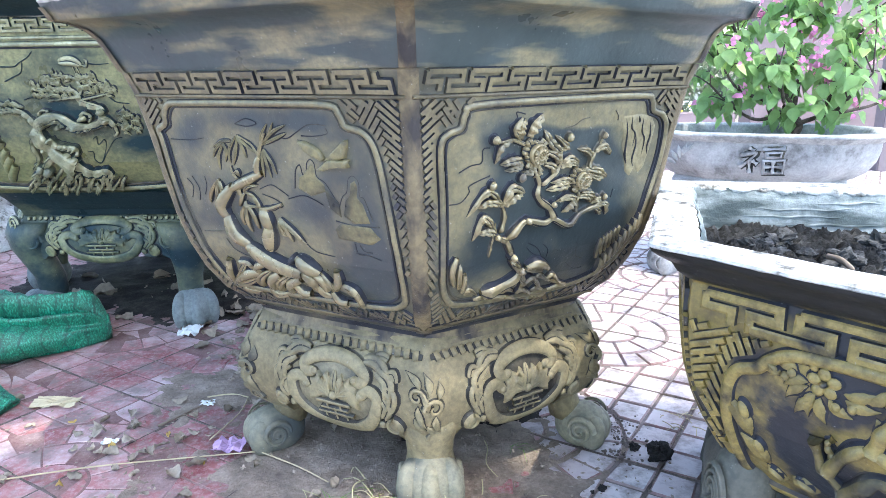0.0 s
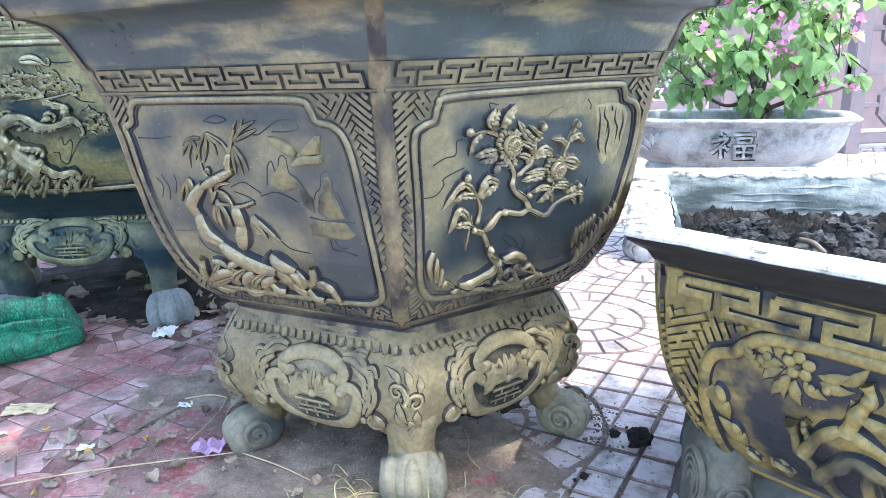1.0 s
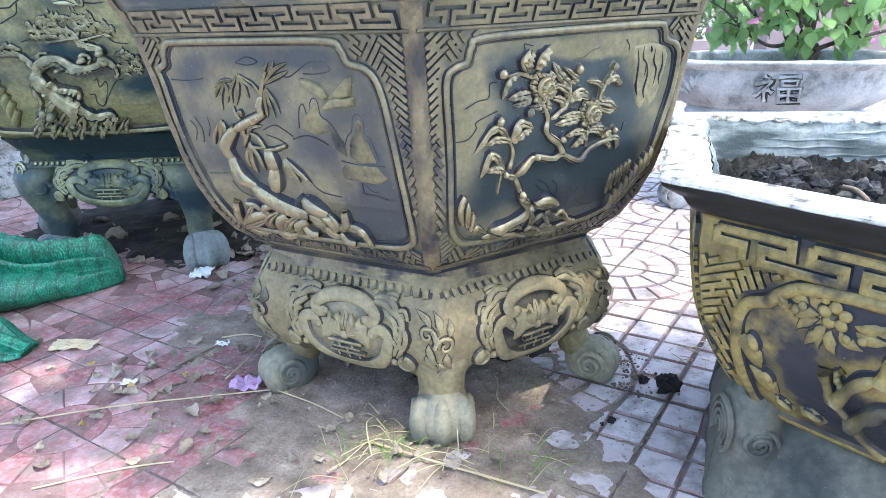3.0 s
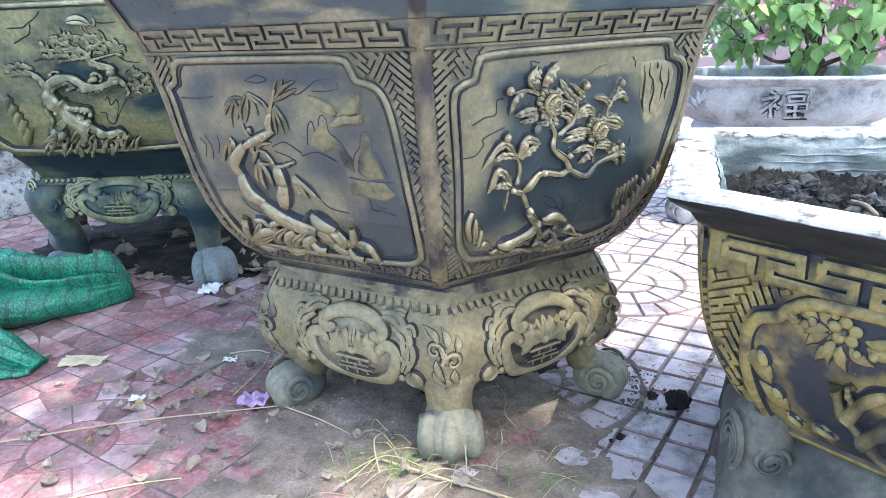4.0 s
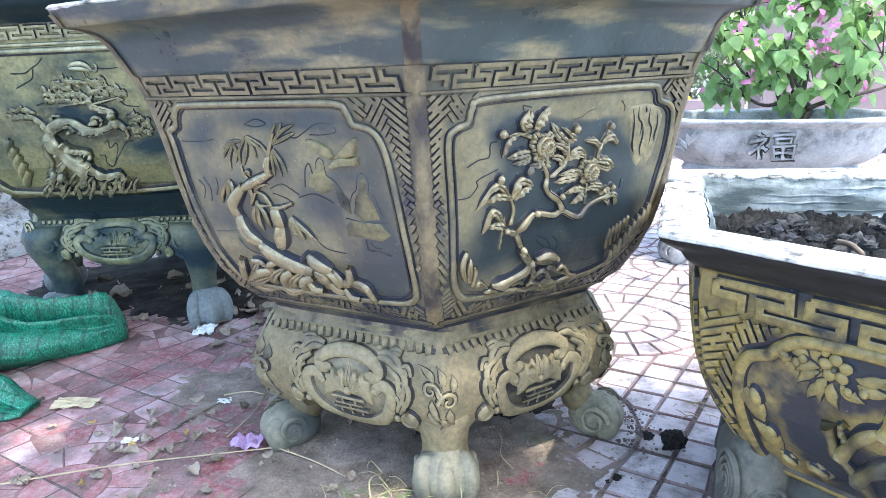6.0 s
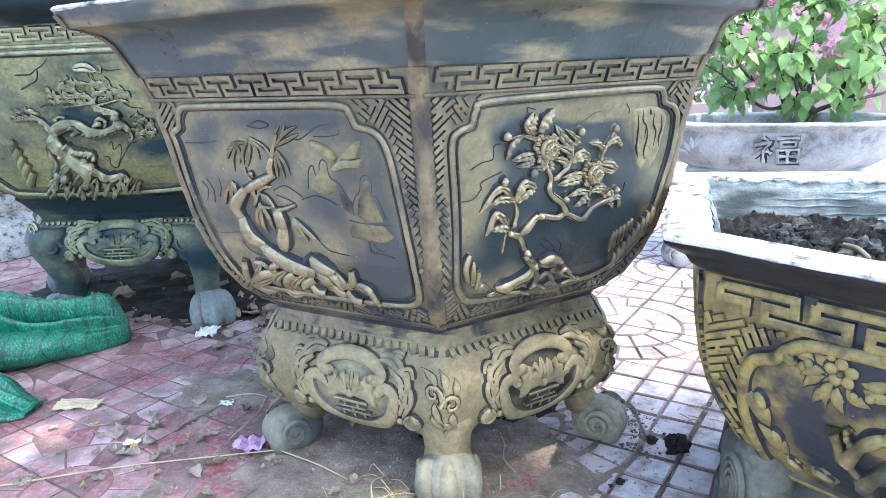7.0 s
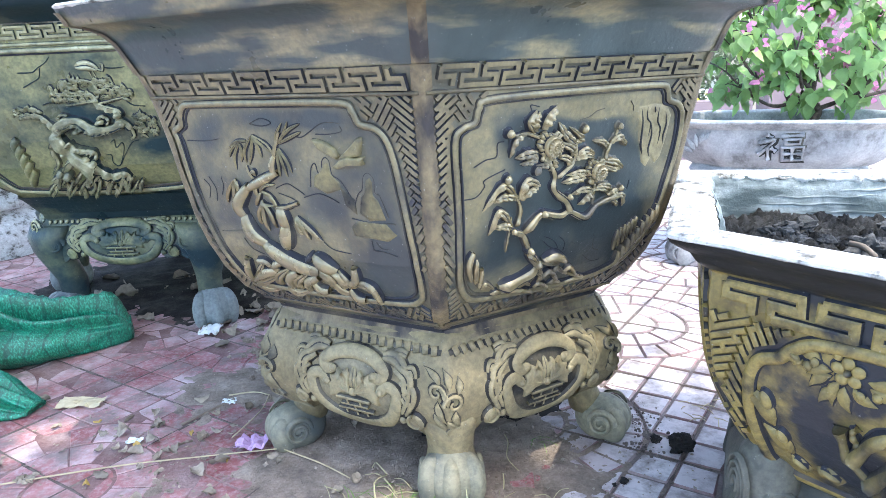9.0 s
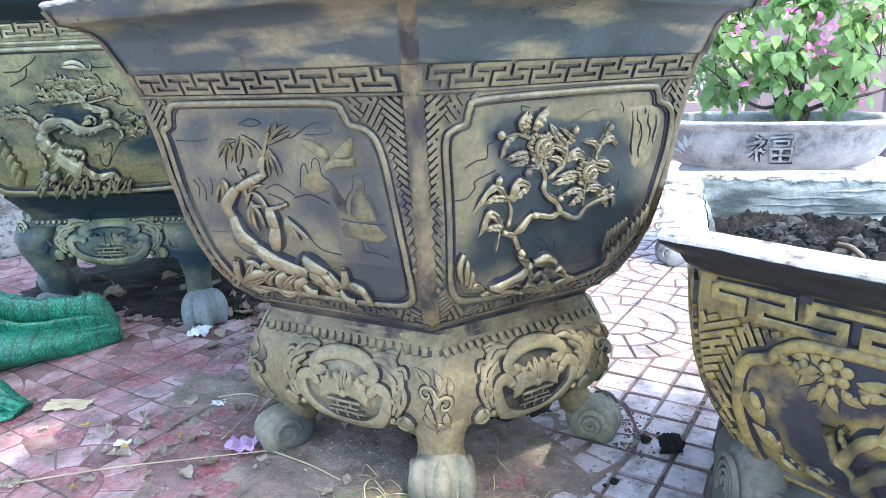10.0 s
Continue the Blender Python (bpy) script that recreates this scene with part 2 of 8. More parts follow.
red_tile = tile_material("red_paving", [(0.38, (0.16, 0.036, 0.038)), (0.47, (0.26, 0.078, 0.080)), (0.55, (0.37, 0.165, 0.165)), (0.63, (0.48, 0.33, 0.33)), (0.72, (0.58, 0.49, 0.49))], 0.32)
edge_tile = tile_material("paving_edge", [(0.38, (0.17, 0.075, 0.072)), (0.50, (0.26, 0.145, 0.14)), (0.66, (0.36, 0.26, 0.25))], 0.2)
pale_tile = tile_material("pale_paving", [(0.36, (0.38, 0.280, 0.280)), (0.48, (0.50, 0.425, 0.425)), (0.66, (0.60, 0.545, 0.545))], 0.3)


def plain(name, colour, rough=0.6, spec=0.4, var=0.35, scale=25.0, bump=0.15, trans=0.0):
    m, nt, b = nodes_of(name)
    v = coords(nt)
    n = noise_tex(nt, v, scale, 4.0)
    info = add(nt, "NewGeometry")
    obj = add(nt, "ObjectInfo")
    colour = mix(nt, var, (*colour,), ramp(nt, obj.outputs["Random"], [(0.0, BW(0.5)), (1.0, BW(1.5))]), "MULTIPLY")
    col = mix(nt, var, colour, ramp(nt, n, [(0.25, BW(0.35)), (0.75, BW(1.5))]), "MULTIPLY")
    col = mix(nt, var, col, ramp(nt, info.outputs["Random Per Island"], [(0.0, BW(0.55)), (1.0, BW(1.45))]), "MULTIPLY")
    nt.links.new(col, b.inputs["Base Color"])
    b.inputs["Roughness"].default_value = rough
    b.inputs["Specular IOR Level"].default_value = spec
    relief(nt, b, n, bump, 0.004)
    if trans:
        t = add(nt, "BsdfTranslucent")
        nt.links.new(col, t.inputs["Color"])
        s = add(nt, "MixShader", Fac=trans)
        out = nt.nodes["Material Output"]
        nt.links.new(b.outputs[0], s.inputs[1])
        nt.links.new(t.outputs[0], s.inputs[2])
        nt.links.new(s.outputs[0], out.inputs["Surface"])
    return m


leaf_mat = plain("bougainvillea_leaf", (0.31, 0.50, 0.19), 0.40, 0.5, 0.45, trans=0.5)
young_leaf = plain("young_leaf", (0.47, 0.62, 0.22), 0.45, 0.4, 0.4, trans=0.4)
bract_mat = plain("pink_bract", (0.80, 0.33, 0.56), 0.6, 0.2, 0.45, trans=0.35)
bark_mat = rough_stuff("bark", [(0.3, (0.035, 0.027, 0.023)), (0.7, (0.12, 0.10, 0.085))], 40.0, 0.9, 0.9)
crown_mat = plain("shade_leaf", (0.10, 0.17, 0.05), 0.5, 0.3, 0.4, trans=0.35)
hedge_mat = plain("hedge_leaf", (0.17, 0.34, 0.06), 0.5, 0.3, 0.5, trans=0.4)
yellowed_mat = plain("yellowed_leaf", (0.46, 0.31, 0.09), 0.7, 0.2, 0.4)
bush_mat = plain("bush_leaf", (0.34, 0.40, 0.27), 0.6, 0.3, 0.4, trans=0.35)
yellow_flower = plain("yellow_petal", (0.75, 0.66, 0.05), 0.6, 0.2, 0.3, trans=0.3)
straw_mat = plain("straw", (0.50, 0.42, 0.27), 0.8, 0.2, 0.3)
twig_mat = plain("twig", (0.24, 0.19, 0.15), 0.85, 0.2, 0.3)
grass_mat = plain("grass", (0.15, 0.27, 0.06), 0.6, 0.3, 0.4, trans=0.3)
drygrass_mat = plain("dry_grass", (0.42, 0.38, 0.22), 0.8, 0.2, 0.4)
litter_mat = plain("dry_leaf", (0.27, 0.225, 0.175), 0.8, 0.2, 0.6, 60.0, 0.4)
paper_mat = plain("white_paper", (0.72, 0.74, 0.72), 0.7, 0.3, 0.15)
purple_mat = plain("purple_film", (0.43, 0.29, 0.46), 0.5, 0.4, 0.2)
fence_mat = plain("mauve_paint", (0.17, 0.145, 0.16), 0.7, 0.3, 0.2)
wall_mat = plain("mauve_wall", (0.24, 0.19, 0.205), 0.8, 0.2, 0.25, 5.0)
cream_mat = plain("cream_wall", (0.66, 0.62, 0.56), 0.85, 0.2, 0.2, 4.0)
yard_mat = rough_stuff("pale_yard", [(0.3, (0.33, 0.32, 0.30)), (0.7, (0.46, 0.45, 0.42))], 3.0, 0.9, 0.4, world_space=True)


def net_material():
    """Glossy green shade net: a fine weave, darker cords across it, soft light and dark lengths."""
    m, nt, b = nodes_of("green_net")
    v = coords(nt)

    def wave(scale, direction, distortion):
        w = nt.nodes.new("ShaderNodeTexWave")
        w.wave_type, w.bands_direction = "BANDS", direction
        w.inputs["Scale"].default_value, w.inputs["Distortion"].default_value, w.inputs["Detail Scale"].default_value = scale, distortion, 6.0
        nt.links.new(v, w.inputs["Vector"])
        return w.outputs["Fac"]
    weave = noise_tex(nt, coords(nt, (1, 1, 0.45)), 300.0, 3.0, 0.75)
    length = noise_tex(nt, v, 11.0, 4.0, 0.6)
    col = ramp(nt, weave, [(0.36, (0.002, 0.085, 0.048)), (0.52, (0.006, 0.20, 0.115)), (0.66, (0.07, 0.44, 0.29))])
    col = mix(nt, 0.7, col, ramp(nt, length, [(0.32, BW(0.45)), (0.68, BW(1.3))]), "MULTIPLY")
    cord = wave(9.0, "X", 1.8)
    col = mix(nt, ramp(nt, cord, [(0.0, BW(0.75)), (0.10, BW(0.0))]), col, (0.002, 0.05, 0.032))
    nt.links.new(col, b.inputs["Base Color"])
    b.inputs["Roughness"].default_value = 0.30
    b.inputs["Specular IOR Level"].default_value = 0.7
    relief(nt, b, mix(nt, 0.35, weave, cord), 0.8, 0.004)
    return m


net_mat = net_material()


# ---- building blocks ----
GILT = (raised_mat, lattice_mat, figure_mat, faint_mat, yellow_mat, yellow_hi)

def part(name, bm, material, parent, label="", smooth=False):
    me = bpy.data.meshes.new(name)
    edged = any(q.material_index for q in bm.faces)
    bm.normal_update()
    bm.to_mesh(me)
    bm.free()
    me.materials.append(material)
    if edged:
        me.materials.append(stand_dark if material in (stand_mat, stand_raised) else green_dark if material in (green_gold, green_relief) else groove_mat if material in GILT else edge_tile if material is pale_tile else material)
    if smooth:
        me.polygons.foreach_set("use_smooth", [True] * len(me.polygons))
    ob = new(name, me)
    ob.parent = parent
    return tagged(ob, label)


def thing(name, at, label, category, group="", kind=""):
    ob = new(name)
    ob.empty_display_size = 0.05
    ob.location = at
    return tagged(ob, label, category, group, kind)


class Hex:
    """A six-sided vessel: (corner radius, height) pairs from top to bottom, turned so that corner 0 looks to phi degrees."""

    def __init__(self, prof, phi, lean=0.0, shift=None):
        self.prof, self.phi, self.lean, self.shift = prof[::-1], phi, lean, shift
        self.zs, self.rs = [q[1] for q in self.prof], [q[0] for q in self.prof]

    def r(self, z):
        return float(np.interp(z, self.zs, self.rs))

    def corner(self, k, z):
        a = radians(self.phi + 60 * k)
        p = Vector((self.r(z) * math.cos(a), self.r(z) * math.sin(a), z))
        if k % 6 == 0 and self.lean:
            p.x += self.lean * min(1.0, max(0.0, (0.66 - z) / 0.37))
        if self.shift:
            p += Vector((*self.shift[k % 6], 0))
        return p

    def half(self, z):
        return self.r(z) / 2

    def face(self, k):
        a = radians(self.phi + 60 * k + 30)
        out = Vector((math.cos(a), math.sin(a), 0))

        def at(s, z, d=0.0):
            p, q = self.corner(k, z), self.corner(k + 1, z)
            e = 0.006
            slope = (self.r(z + e) - self.r(z - e)) / (2 * e) * 0.866
            n = Vector((out.x, out.y, -slope)).normalized()
            return (p + q) / 2 + (q - p) * (s / self.r(z)) + n * d
        return at


def curve(pts, steps, closed=False):
    """A smooth line through the points."""
    n, out = len(pts), []
    for i in range(n if closed else n - 1):
        p = [pts[(i + j) % n] if closed else pts[min(max(i + j, 0), n - 1)] for j in (-1, 0, 1, 2)]
        for k in range(steps):
            t = k / steps
            out.append(tuple(0.5 * (2 * b + (c - a) * t + (2 * a - 5 * b + 4 * c - d) * t * t + (3 * b - a - 3 * c + d) * t ** 3)
                             for a, b, c, d in zip(*p)))
    if not closed:
        out.append(tuple(pts[-1]))
    return out


DARK_STRIPS = {4: (0, 2), 6: (0, 4), 8: (0, 3, 6), 9: (0, 2, 7)}  # flanks and grooves coloured dark: where the gold brush missed, and their shade
HALO = [0.0, 1.0]  # widening of a relief and the share of its height, for the dark wash and painted shade that line it
ROUND = ((-0.5, -0.25), (-0.40, 0.55), (-0.18, 0.92), (0.18, 0.92), (0.40, 0.55), (0.5, -0.25))
BARK = ((-0.5, -0.25), (-0.43, 0.50), (-0.29, 0.86), (-0.17, 0.66), (0.0, 1.0), (0.13, 0.74), (0.28, 0.9), (0.42, 0.5), (0.5, -0.25))
VEIN = ((-0.5, -0.2), (-0.43, 0.5), (-0.22, 1.0), (-0.05, 0.62), (0.05, 0.62), (0.22, 0.95), (0.43, 0.5), (0.5, -0.2))
FLAT = ((-0.5, -0.25), (-0.42, 0.78), (-0.22, 1.0), (0.22, 1.0), (0.42, 0.78), (0.5, -0.25))
BAR = ((-0.5, -0.25), (-0.38, 1.0), (0.38, 1.0), (0.5, -0.25))


def stroke(bm, f, pts, w, h, sec=ROUND, closed=False, steps=0, taper=None):
    """A raised line over the surface f(s, z, d)."""
    if steps:
        pts = curve(pts, steps, closed)
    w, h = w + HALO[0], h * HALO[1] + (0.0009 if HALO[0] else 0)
    n, rows = len(pts), []
    for i in range(n):
        a = Vector(pts[i - 1] if closed or i else pts[i])
        b = Vector(pts[i])
        c = Vector(pts[(i + 1) % n] if closed or i < n - 1 else pts[i])
        t1 = (b - a).normalized() if (b - a).length > 1e-9 else (c - b).normalized()
        t2 = (c - b).normalized() if (c - b).length > 1e-9 else t1
        t = (t1 + t2).normalized() if (t1 + t2).length > 1e-6 else t1
        k = 1 / max(0.5, t.dot(t1))
        m = taper(i / max(1, n - 1)) if taper else 1.0
        rows.append([bm.verts.new(f(b.x - t.y * q * w * m * k, b.y + t.x * q * w * m * k, d * h * (m if d > 0 else 1))) for q, d in sec])
    for i in range(n if closed else n - 1):
        r, s = rows[i], rows[(i + 1) % n]
        for j in range(len(sec) - 1):
            q = bm.faces.new((r[j], r[j + 1], s[j + 1], s[j]))
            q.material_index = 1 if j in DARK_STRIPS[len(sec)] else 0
    if not closed:
        bm.faces.new(rows[0])
        bm.faces.new(rows[-1][::-1])


def leaf(bm, f, x, y, ang, length, width, h, bend=0.0):
    """A raised leaf with a groove along its middle; ang in degrees from the right, upwards."""
    a = radians(ang)
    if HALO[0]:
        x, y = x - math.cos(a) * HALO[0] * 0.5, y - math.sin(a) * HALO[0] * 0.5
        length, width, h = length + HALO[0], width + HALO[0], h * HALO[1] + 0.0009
    prof = (0.02, 0.55, 0.95, 1.0, 0.7, 0.35, 0.02)
    rows = []
    for i, q in enumerate(prof):
        t = i / (len(prof) - 1)
        b = a + bend * t
        cx, cy = x + math.cos(b) * length * t, y + math.sin(b) * length * t
        rows.append([bm.verts.new(f(cx - math.sin(b) * o * width * q, cy + math.cos(b) * o * width * q, d * h * min(1, q + 0.3)))
                     for o, d in ((-0.5, -0.2), (-0.28, 0.9), (0, 0.5), (0.28, 0.9), (0.5, -0.2))])
    for r, s in zip(rows, rows[1:]):
        for j in range(4):
            bm.faces.new((r[j], r[j + 1], s[j + 1], s[j]))


def blob(bm, f, x, y, rx, ry, h, ang=0.0, n=12):
    """A low rounded boss."""
    ca, sa = math.cos(radians(ang)), math.sin(radians(ang))
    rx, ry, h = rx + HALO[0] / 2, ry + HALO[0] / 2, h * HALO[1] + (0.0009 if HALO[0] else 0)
    rings = []
    for q, d in ((1.0, -0.2), (0.86, 0.55), (0.5, 0.92)):
        ring = []
        for i in range(n):
            t = 2 * math.pi * i / n
            u, v = rx * q * math.cos(t), ry * q * math.sin(t)
            ring.append(bm.verts.new(f(x + u * ca - v * sa, y + u * sa + v * ca, d * h)))
        rings.append(ring)
    top = bm.verts.new(f(x, y, h))
    for r, s in zip(rings, rings[1:]):
        for i in range(n):
            q = bm.faces.new((r[i], r[(i + 1) % n], s[(i + 1) % n], s[i]))
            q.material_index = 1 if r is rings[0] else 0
    for i in range(n):
        bm.faces.new((rings[-1][i], rings[-1][(i + 1) % n], top))


def spiral(bm, f, x, y, r, turns, w, h, start=0.0, hand=1):
    pts = []
    n = int(14 * turns)
    for i in range(n + 1):
        t = i / n
        a = radians(start) + hand * 2 * math.pi * turns * t
        q = r * (1 - 0.85 * t)
        pts.append((x + q * math.cos(a), y + q * math.sin(a)))
    stroke(bm, f, pts, w, h, taper=lambda t: 1 - 0.5 * t)


def inside(poly, x, y):
    hit = False
    for (x1, y1), (x2, y2) in zip(poly, poly[1:] + poly[:1]):
        if (y1 > y) != (y2 > y) and x < (x2 - x1) * (y - y1) / (y2 - y1) + x1:
            hit = not hit
    return hit


def edge_gap(poly, x, y):
    best = 9.0
    p = Vector((x, y))
    for a, b in zip(poly, poly[1:] + poly[:1]):
        a, b = Vector(a), Vector(b)
        t = max(0, min(1, (p - a).dot(b - a) / max(1e-9, (b - a).length_squared)))
        best = min(best, (p - a - (b - a) * t).length)
    return best


def lathe_hex(bm, prof, phi, cols, lean=0.0, round_by=0.05, wobble=0.0015, shift=None):
    """The walls of a six-sided vessel with softly rounded corners; prof as (corner radius, height)."""
    rows = []
    for r, z in prof:
        ring = []
        for k in range(6):
            a, b = radians(phi + 60 * k), radians(phi + 60 * k + 60)
            p, q = Vector((r * math.cos(a), r * math.sin(a), z)), Vector((r * math.cos(b), r * math.sin(b), z))
            if lean:
                sh = lean * min(1.0, max(0.0, (0.66 - z) / 0.37))
                if k == 0:
                    p.x += sh
                if k == 5:
                    q.x += sh
            if shift:
                p += Vector((*shift[k], 0))
                q += Vector((*shift[(k + 1) % 6], 0))
            for c in range(cols):
                t = c / cols
                t = min(max(t, 0.0), 1.0)
                v = p.lerp(q, t)
                if c == 0:
                    v = v * (1 - round_by * 0.10)
                    v.z = z
                d = wobble * (noise.noise(Vector((v.x * 9, v.y * 9, z * 9))) + 0.5 * noise.noise(Vector((v.x * 48, v.y * 48, z * 20))))
                o = Vector((v.x, v.y, 0)).normalized()
                ring.append(bm.verts.new(v + o * d))
        rows.append(ring)
    n = len(rows[0])
    for r, s in zip(rows, rows[1:]):
        for i in range(n):
            bm.faces.new((s[i], s[(i + 1) % n], r[(i + 1) % n], r[i]))
    return rows


def dense(prof, step):
    out = []
    for (r1, z1), (r2, z2) in zip(prof, prof[1:]):
        n = max(1, int(abs(z1 - z2) / step))
        out += [(r1 + (r2 - r1) * i / n, z1 + (z2 - z1) * i / n) for i in range(n)]
    return out + [prof[-1]]


def fret_band(hx, k, z0, z1, owner, material, period, w, h, split, edge=0.018, sec=BAR):
    """A running key: one flat ribbon that winds round T-shaped slots, open upwards and downwards by turns."""
    f = hx.face(k)
    zt, zm, zb = z1 - w / 2, (z0 + z1) / 2, z0 + w / 2
    half = hx.half(zm) - edge
    n = max(2, round(2 * half / period - 0.5))
    step = 2 * half / (n + 0.5)
    made = None if split else bmesh.new()
    for i in range(-1, n + 1):
        x = -half + i * step
        runs = [(0.1, zt), (0.9, zt), (0.9, zm), (0.6, zm), (0.6, zb), (1.4, zb), (1.4, zm), (1.1, zm), (1.1, zt)]
        pts = [(x + q * step, z) for q, z in runs]
        pts = [p for p in pts if -half - 1e-4 <= p[0] <= half + 1e-4]
        if len(pts) < 2:
            continue
        jog = [(px + random.uniform(-0.0006, 0.0006), pz + random.uniform(-0.0004, 0.0004)) for px, pz in pts[1:-1]]
        bm = made or bmesh.new()
        stroke(bm, f, [pts[0]] + jog + [pts[-1]], w, h, sec)
        if split:
            part("fret_key", bm, material, owner)
    if made:
        part("fret_band", made, material, owner)


def lattice_bars(hx, k, poly, z0, z1, cell, margin, gap, turn=45.0, run=5):
    """Bars of a woven lattice in the field between the panel and the corners of a face, with short links from bar to bar."""
    bars = []
    rg = random.Random(40 + k)
    ca, sa = math.cos(radians(turn)), math.sin(radians(turn))
    n = int(0.62 / cell)

    def free(x, z):
        return z0 < z < z1 and abs(x) < hx.half(z) - margin and not inside(poly, x, z) and edge_gap(poly, x, z) > gap

    for side in (-1, 1):
        place = lambda u, v: ((u * ca - v * sa) * side * cell, (u * sa + v * ca) * cell + 0.48)
        for i in range(-n, n):
            for j in range(-n, n):
                lay = (i - j) % (2 * run)
                if lay == 0:
                    a, b = (i + 0.12, j + 0.5), (i + run - 0.12, j + 0.5)
                elif lay == run:
                    a, b = (i + 0.5, j + 0.88), (i + 0.5, j - run + 1.12)
                else:
                    continue
                mid = place((a[0] + b[0]) / 2, (a[1] + b[1]) / 2)
                if mid[0] * side < -0.03 or not z0 - 0.05 < mid[1] < z1 + 0.05 or abs(mid[0]) > hx.half(mid[1]) + 0.03:
                    continue
                best, now = [], []
                for q in range(15):
                    p = place(a[0] + (b[0] - a[0]) * q / 14, a[1] + (b[1] - a[1]) * q / 14)
                    if p[0] * side > 0 and free(*p):
                        now.append(p)
                        best = max(best, now, key=len)
                    else:
                        now = []
                if len(best) > 3:
                    bars.append((best[0], best[-1]))
                    if rg.random() < 0.55 and len(best) > 8:
                        m = Vector(best[len(best) // 2 + rg.choice((-2, 0, 2))])
                        d = (Vector(best[-1]) - Vector(best[0])).normalized()
                        e = m + Vector((-d.y, d.x)) * cell * rg.choice((-1, 1))
                        if free(*e):
                            bars.append((tuple(m), tuple(e)))
    return bars


# ---- the large planter in front: bowl with rim ----
BOWL = [(0.585, 0.762), (0.560, 0.748), (0.534, 0.727), (0.512, 0.704), (0.502, 0.686), (0.489, 0.658), (0.472, 0.589), (0.461, 0.527),
        (0.448, 0.467), (0.432, 0.415), (0.410, 0.371), (0.381, 0.330), (0.345, 0.302), (0.322, 0.286)]
planter = thing("hexagonal_planter", (0, 0, 0), "large six-sided cement planter, dark paint with brushed gold reliefs", "planter", "planters with reliefs")
hx = Hex(BOWL, -90, 0.009)

bm = bmesh.new()
rows = lathe_hex(bm, dense(BOWL[4:], 0.012) + [(0.30, 0.284)], -90, 10, 0.009)
bm.faces.new(rows[-1])
part("bowl", bm, bowl_mat, planter, "dark bowl wall with brushed gold wash")
bm = bmesh.new()
RIM = [(0.602, 0.783), (0.599, 0.776), (0.592, 0.766), (0.588, 0.759), (0.583, 0.7572), (0.566, 0.7545), (0.546, 0.7465), (0.531, 0.733), (0.521, 0.716), (0.513, 0.701), (0.5065, 0.689), (0.504, 0.6865)]


def settle(verts):
    """The rim sags and draws in towards its corner at -30 degrees."""
    for v in verts:
        w = max(0.0, ((v.co.x * 0.866 - v.co.y * 0.5) / 0.6 - 0.5) / 0.5) * min(1.0, max(0.0, (v.co.z - 0.69) / 0.09))
        v.co += Vector((-0.866 * 0.020, 0.010, -0.014)) * w


lathe_hex(bm, dense(RIM, 0.004), -90, 14, 0.0, wobble=0.003)
settle(bm.verts)
part("rim", bm, rim_mat, planter, "flared dark rim with gold brush marks", True)
bm = bmesh.new()
rows = lathe_hex(bm, [(0.601, 0.7815), (0.605, 0.785), (0.600, 0.789), (0.55, 0.788), (0.53, 0.78), (0.47, 0.66), (0.40, 0.42)], -90, 60, 0.0, wobble=0.006)
bm.faces.new(rows[-1])
settle(bm.verts)
part("rim_top", bm, cement_white, planter, "bare whitish cement top edge, chipped")
bm = bmesh.new()
bmesh.ops.create_icosphere(bm, subdivisions=4, radius=1.0)
for v in bm.verts:
    q = 1 + 0.35 * noise.noise(v.co * 2.2) + 0.2 * noise.noise(v.co * 6)
    v.co = Vector((v.co.x * 0.030 * q, -0.590 + v.co.y * 0.013 * q, 0.778 + v.co.z * 0.012 * q))
part("cement_patch", bm, cement_white, planter, "lump of white cement on the rim corner")


def build_panel(k, poly, owner, hexa, material, w=0.011, h=0.0065):
    bm = bmesh.new()
    stroke(bm, hexa.face(k), poly, w, h, ROUND, True, 5)
    part("panel_frame", bm, material, owner, "raised gold panel moulding", True)
    bm = bmesh.new()
    cx = sum(q[0] for q in poly) / len(poly)
    cz = sum(q[1] for q in poly) / len(poly)
    inner = [(cx + (x - cx) * 0.955, cz + (z - cz) * 0.955) for x, z in poly]
    stroke(bm, hexa.face(k), inner, w * 0.4, h * 0.35, ROUND, True, 5)
    part("panel_fillet", bm, groove_mat, owner, "dark line inside the panel moulding", True)


FRAME_L = [(-0.150, 0.643), (0.0, 0.644), (0.118, 0.643), (0.136, 0.632), (0.143, 0.616), (0.166, 0.610), (0.181, 0.592), (0.188, 0.545), (0.190, 0.445),
           (0.184, 0.385), (0.170, 0.358), (0.120, 0.346), (-0.060, 0.342), (-0.150, 0.349), (-0.172, 0.375), (-0.186, 0.42), (-0.202, 0.505), (-0.208, 0.585),
           (-0.210, 0.602), (-0.192, 0.612), (-0.187, 0.626), (-0.175, 0.640)]
FRAME_R = [(-0.145, 0.640), (0.0, 0.643), (0.145, 0.643), (0.168, 0.636), (0.176, 0.620), (0.197, 0.613), (0.211, 0.595), (0.212, 0.551), (0.203, 0.498),
           (0.190, 0.430), (0.160, 0.375), (0.120, 0.350), (0.060, 0.341), (-0.060, 0.344), (-0.135, 0.350), (-0.160, 0.364), (-0.174, 0.39), (-0.182, 0.436),
           (-0.190, 0.52), (-0.196, 0.590), (-0.185, 0.606), (-0.168, 0.612), (-0.163, 0.630)]
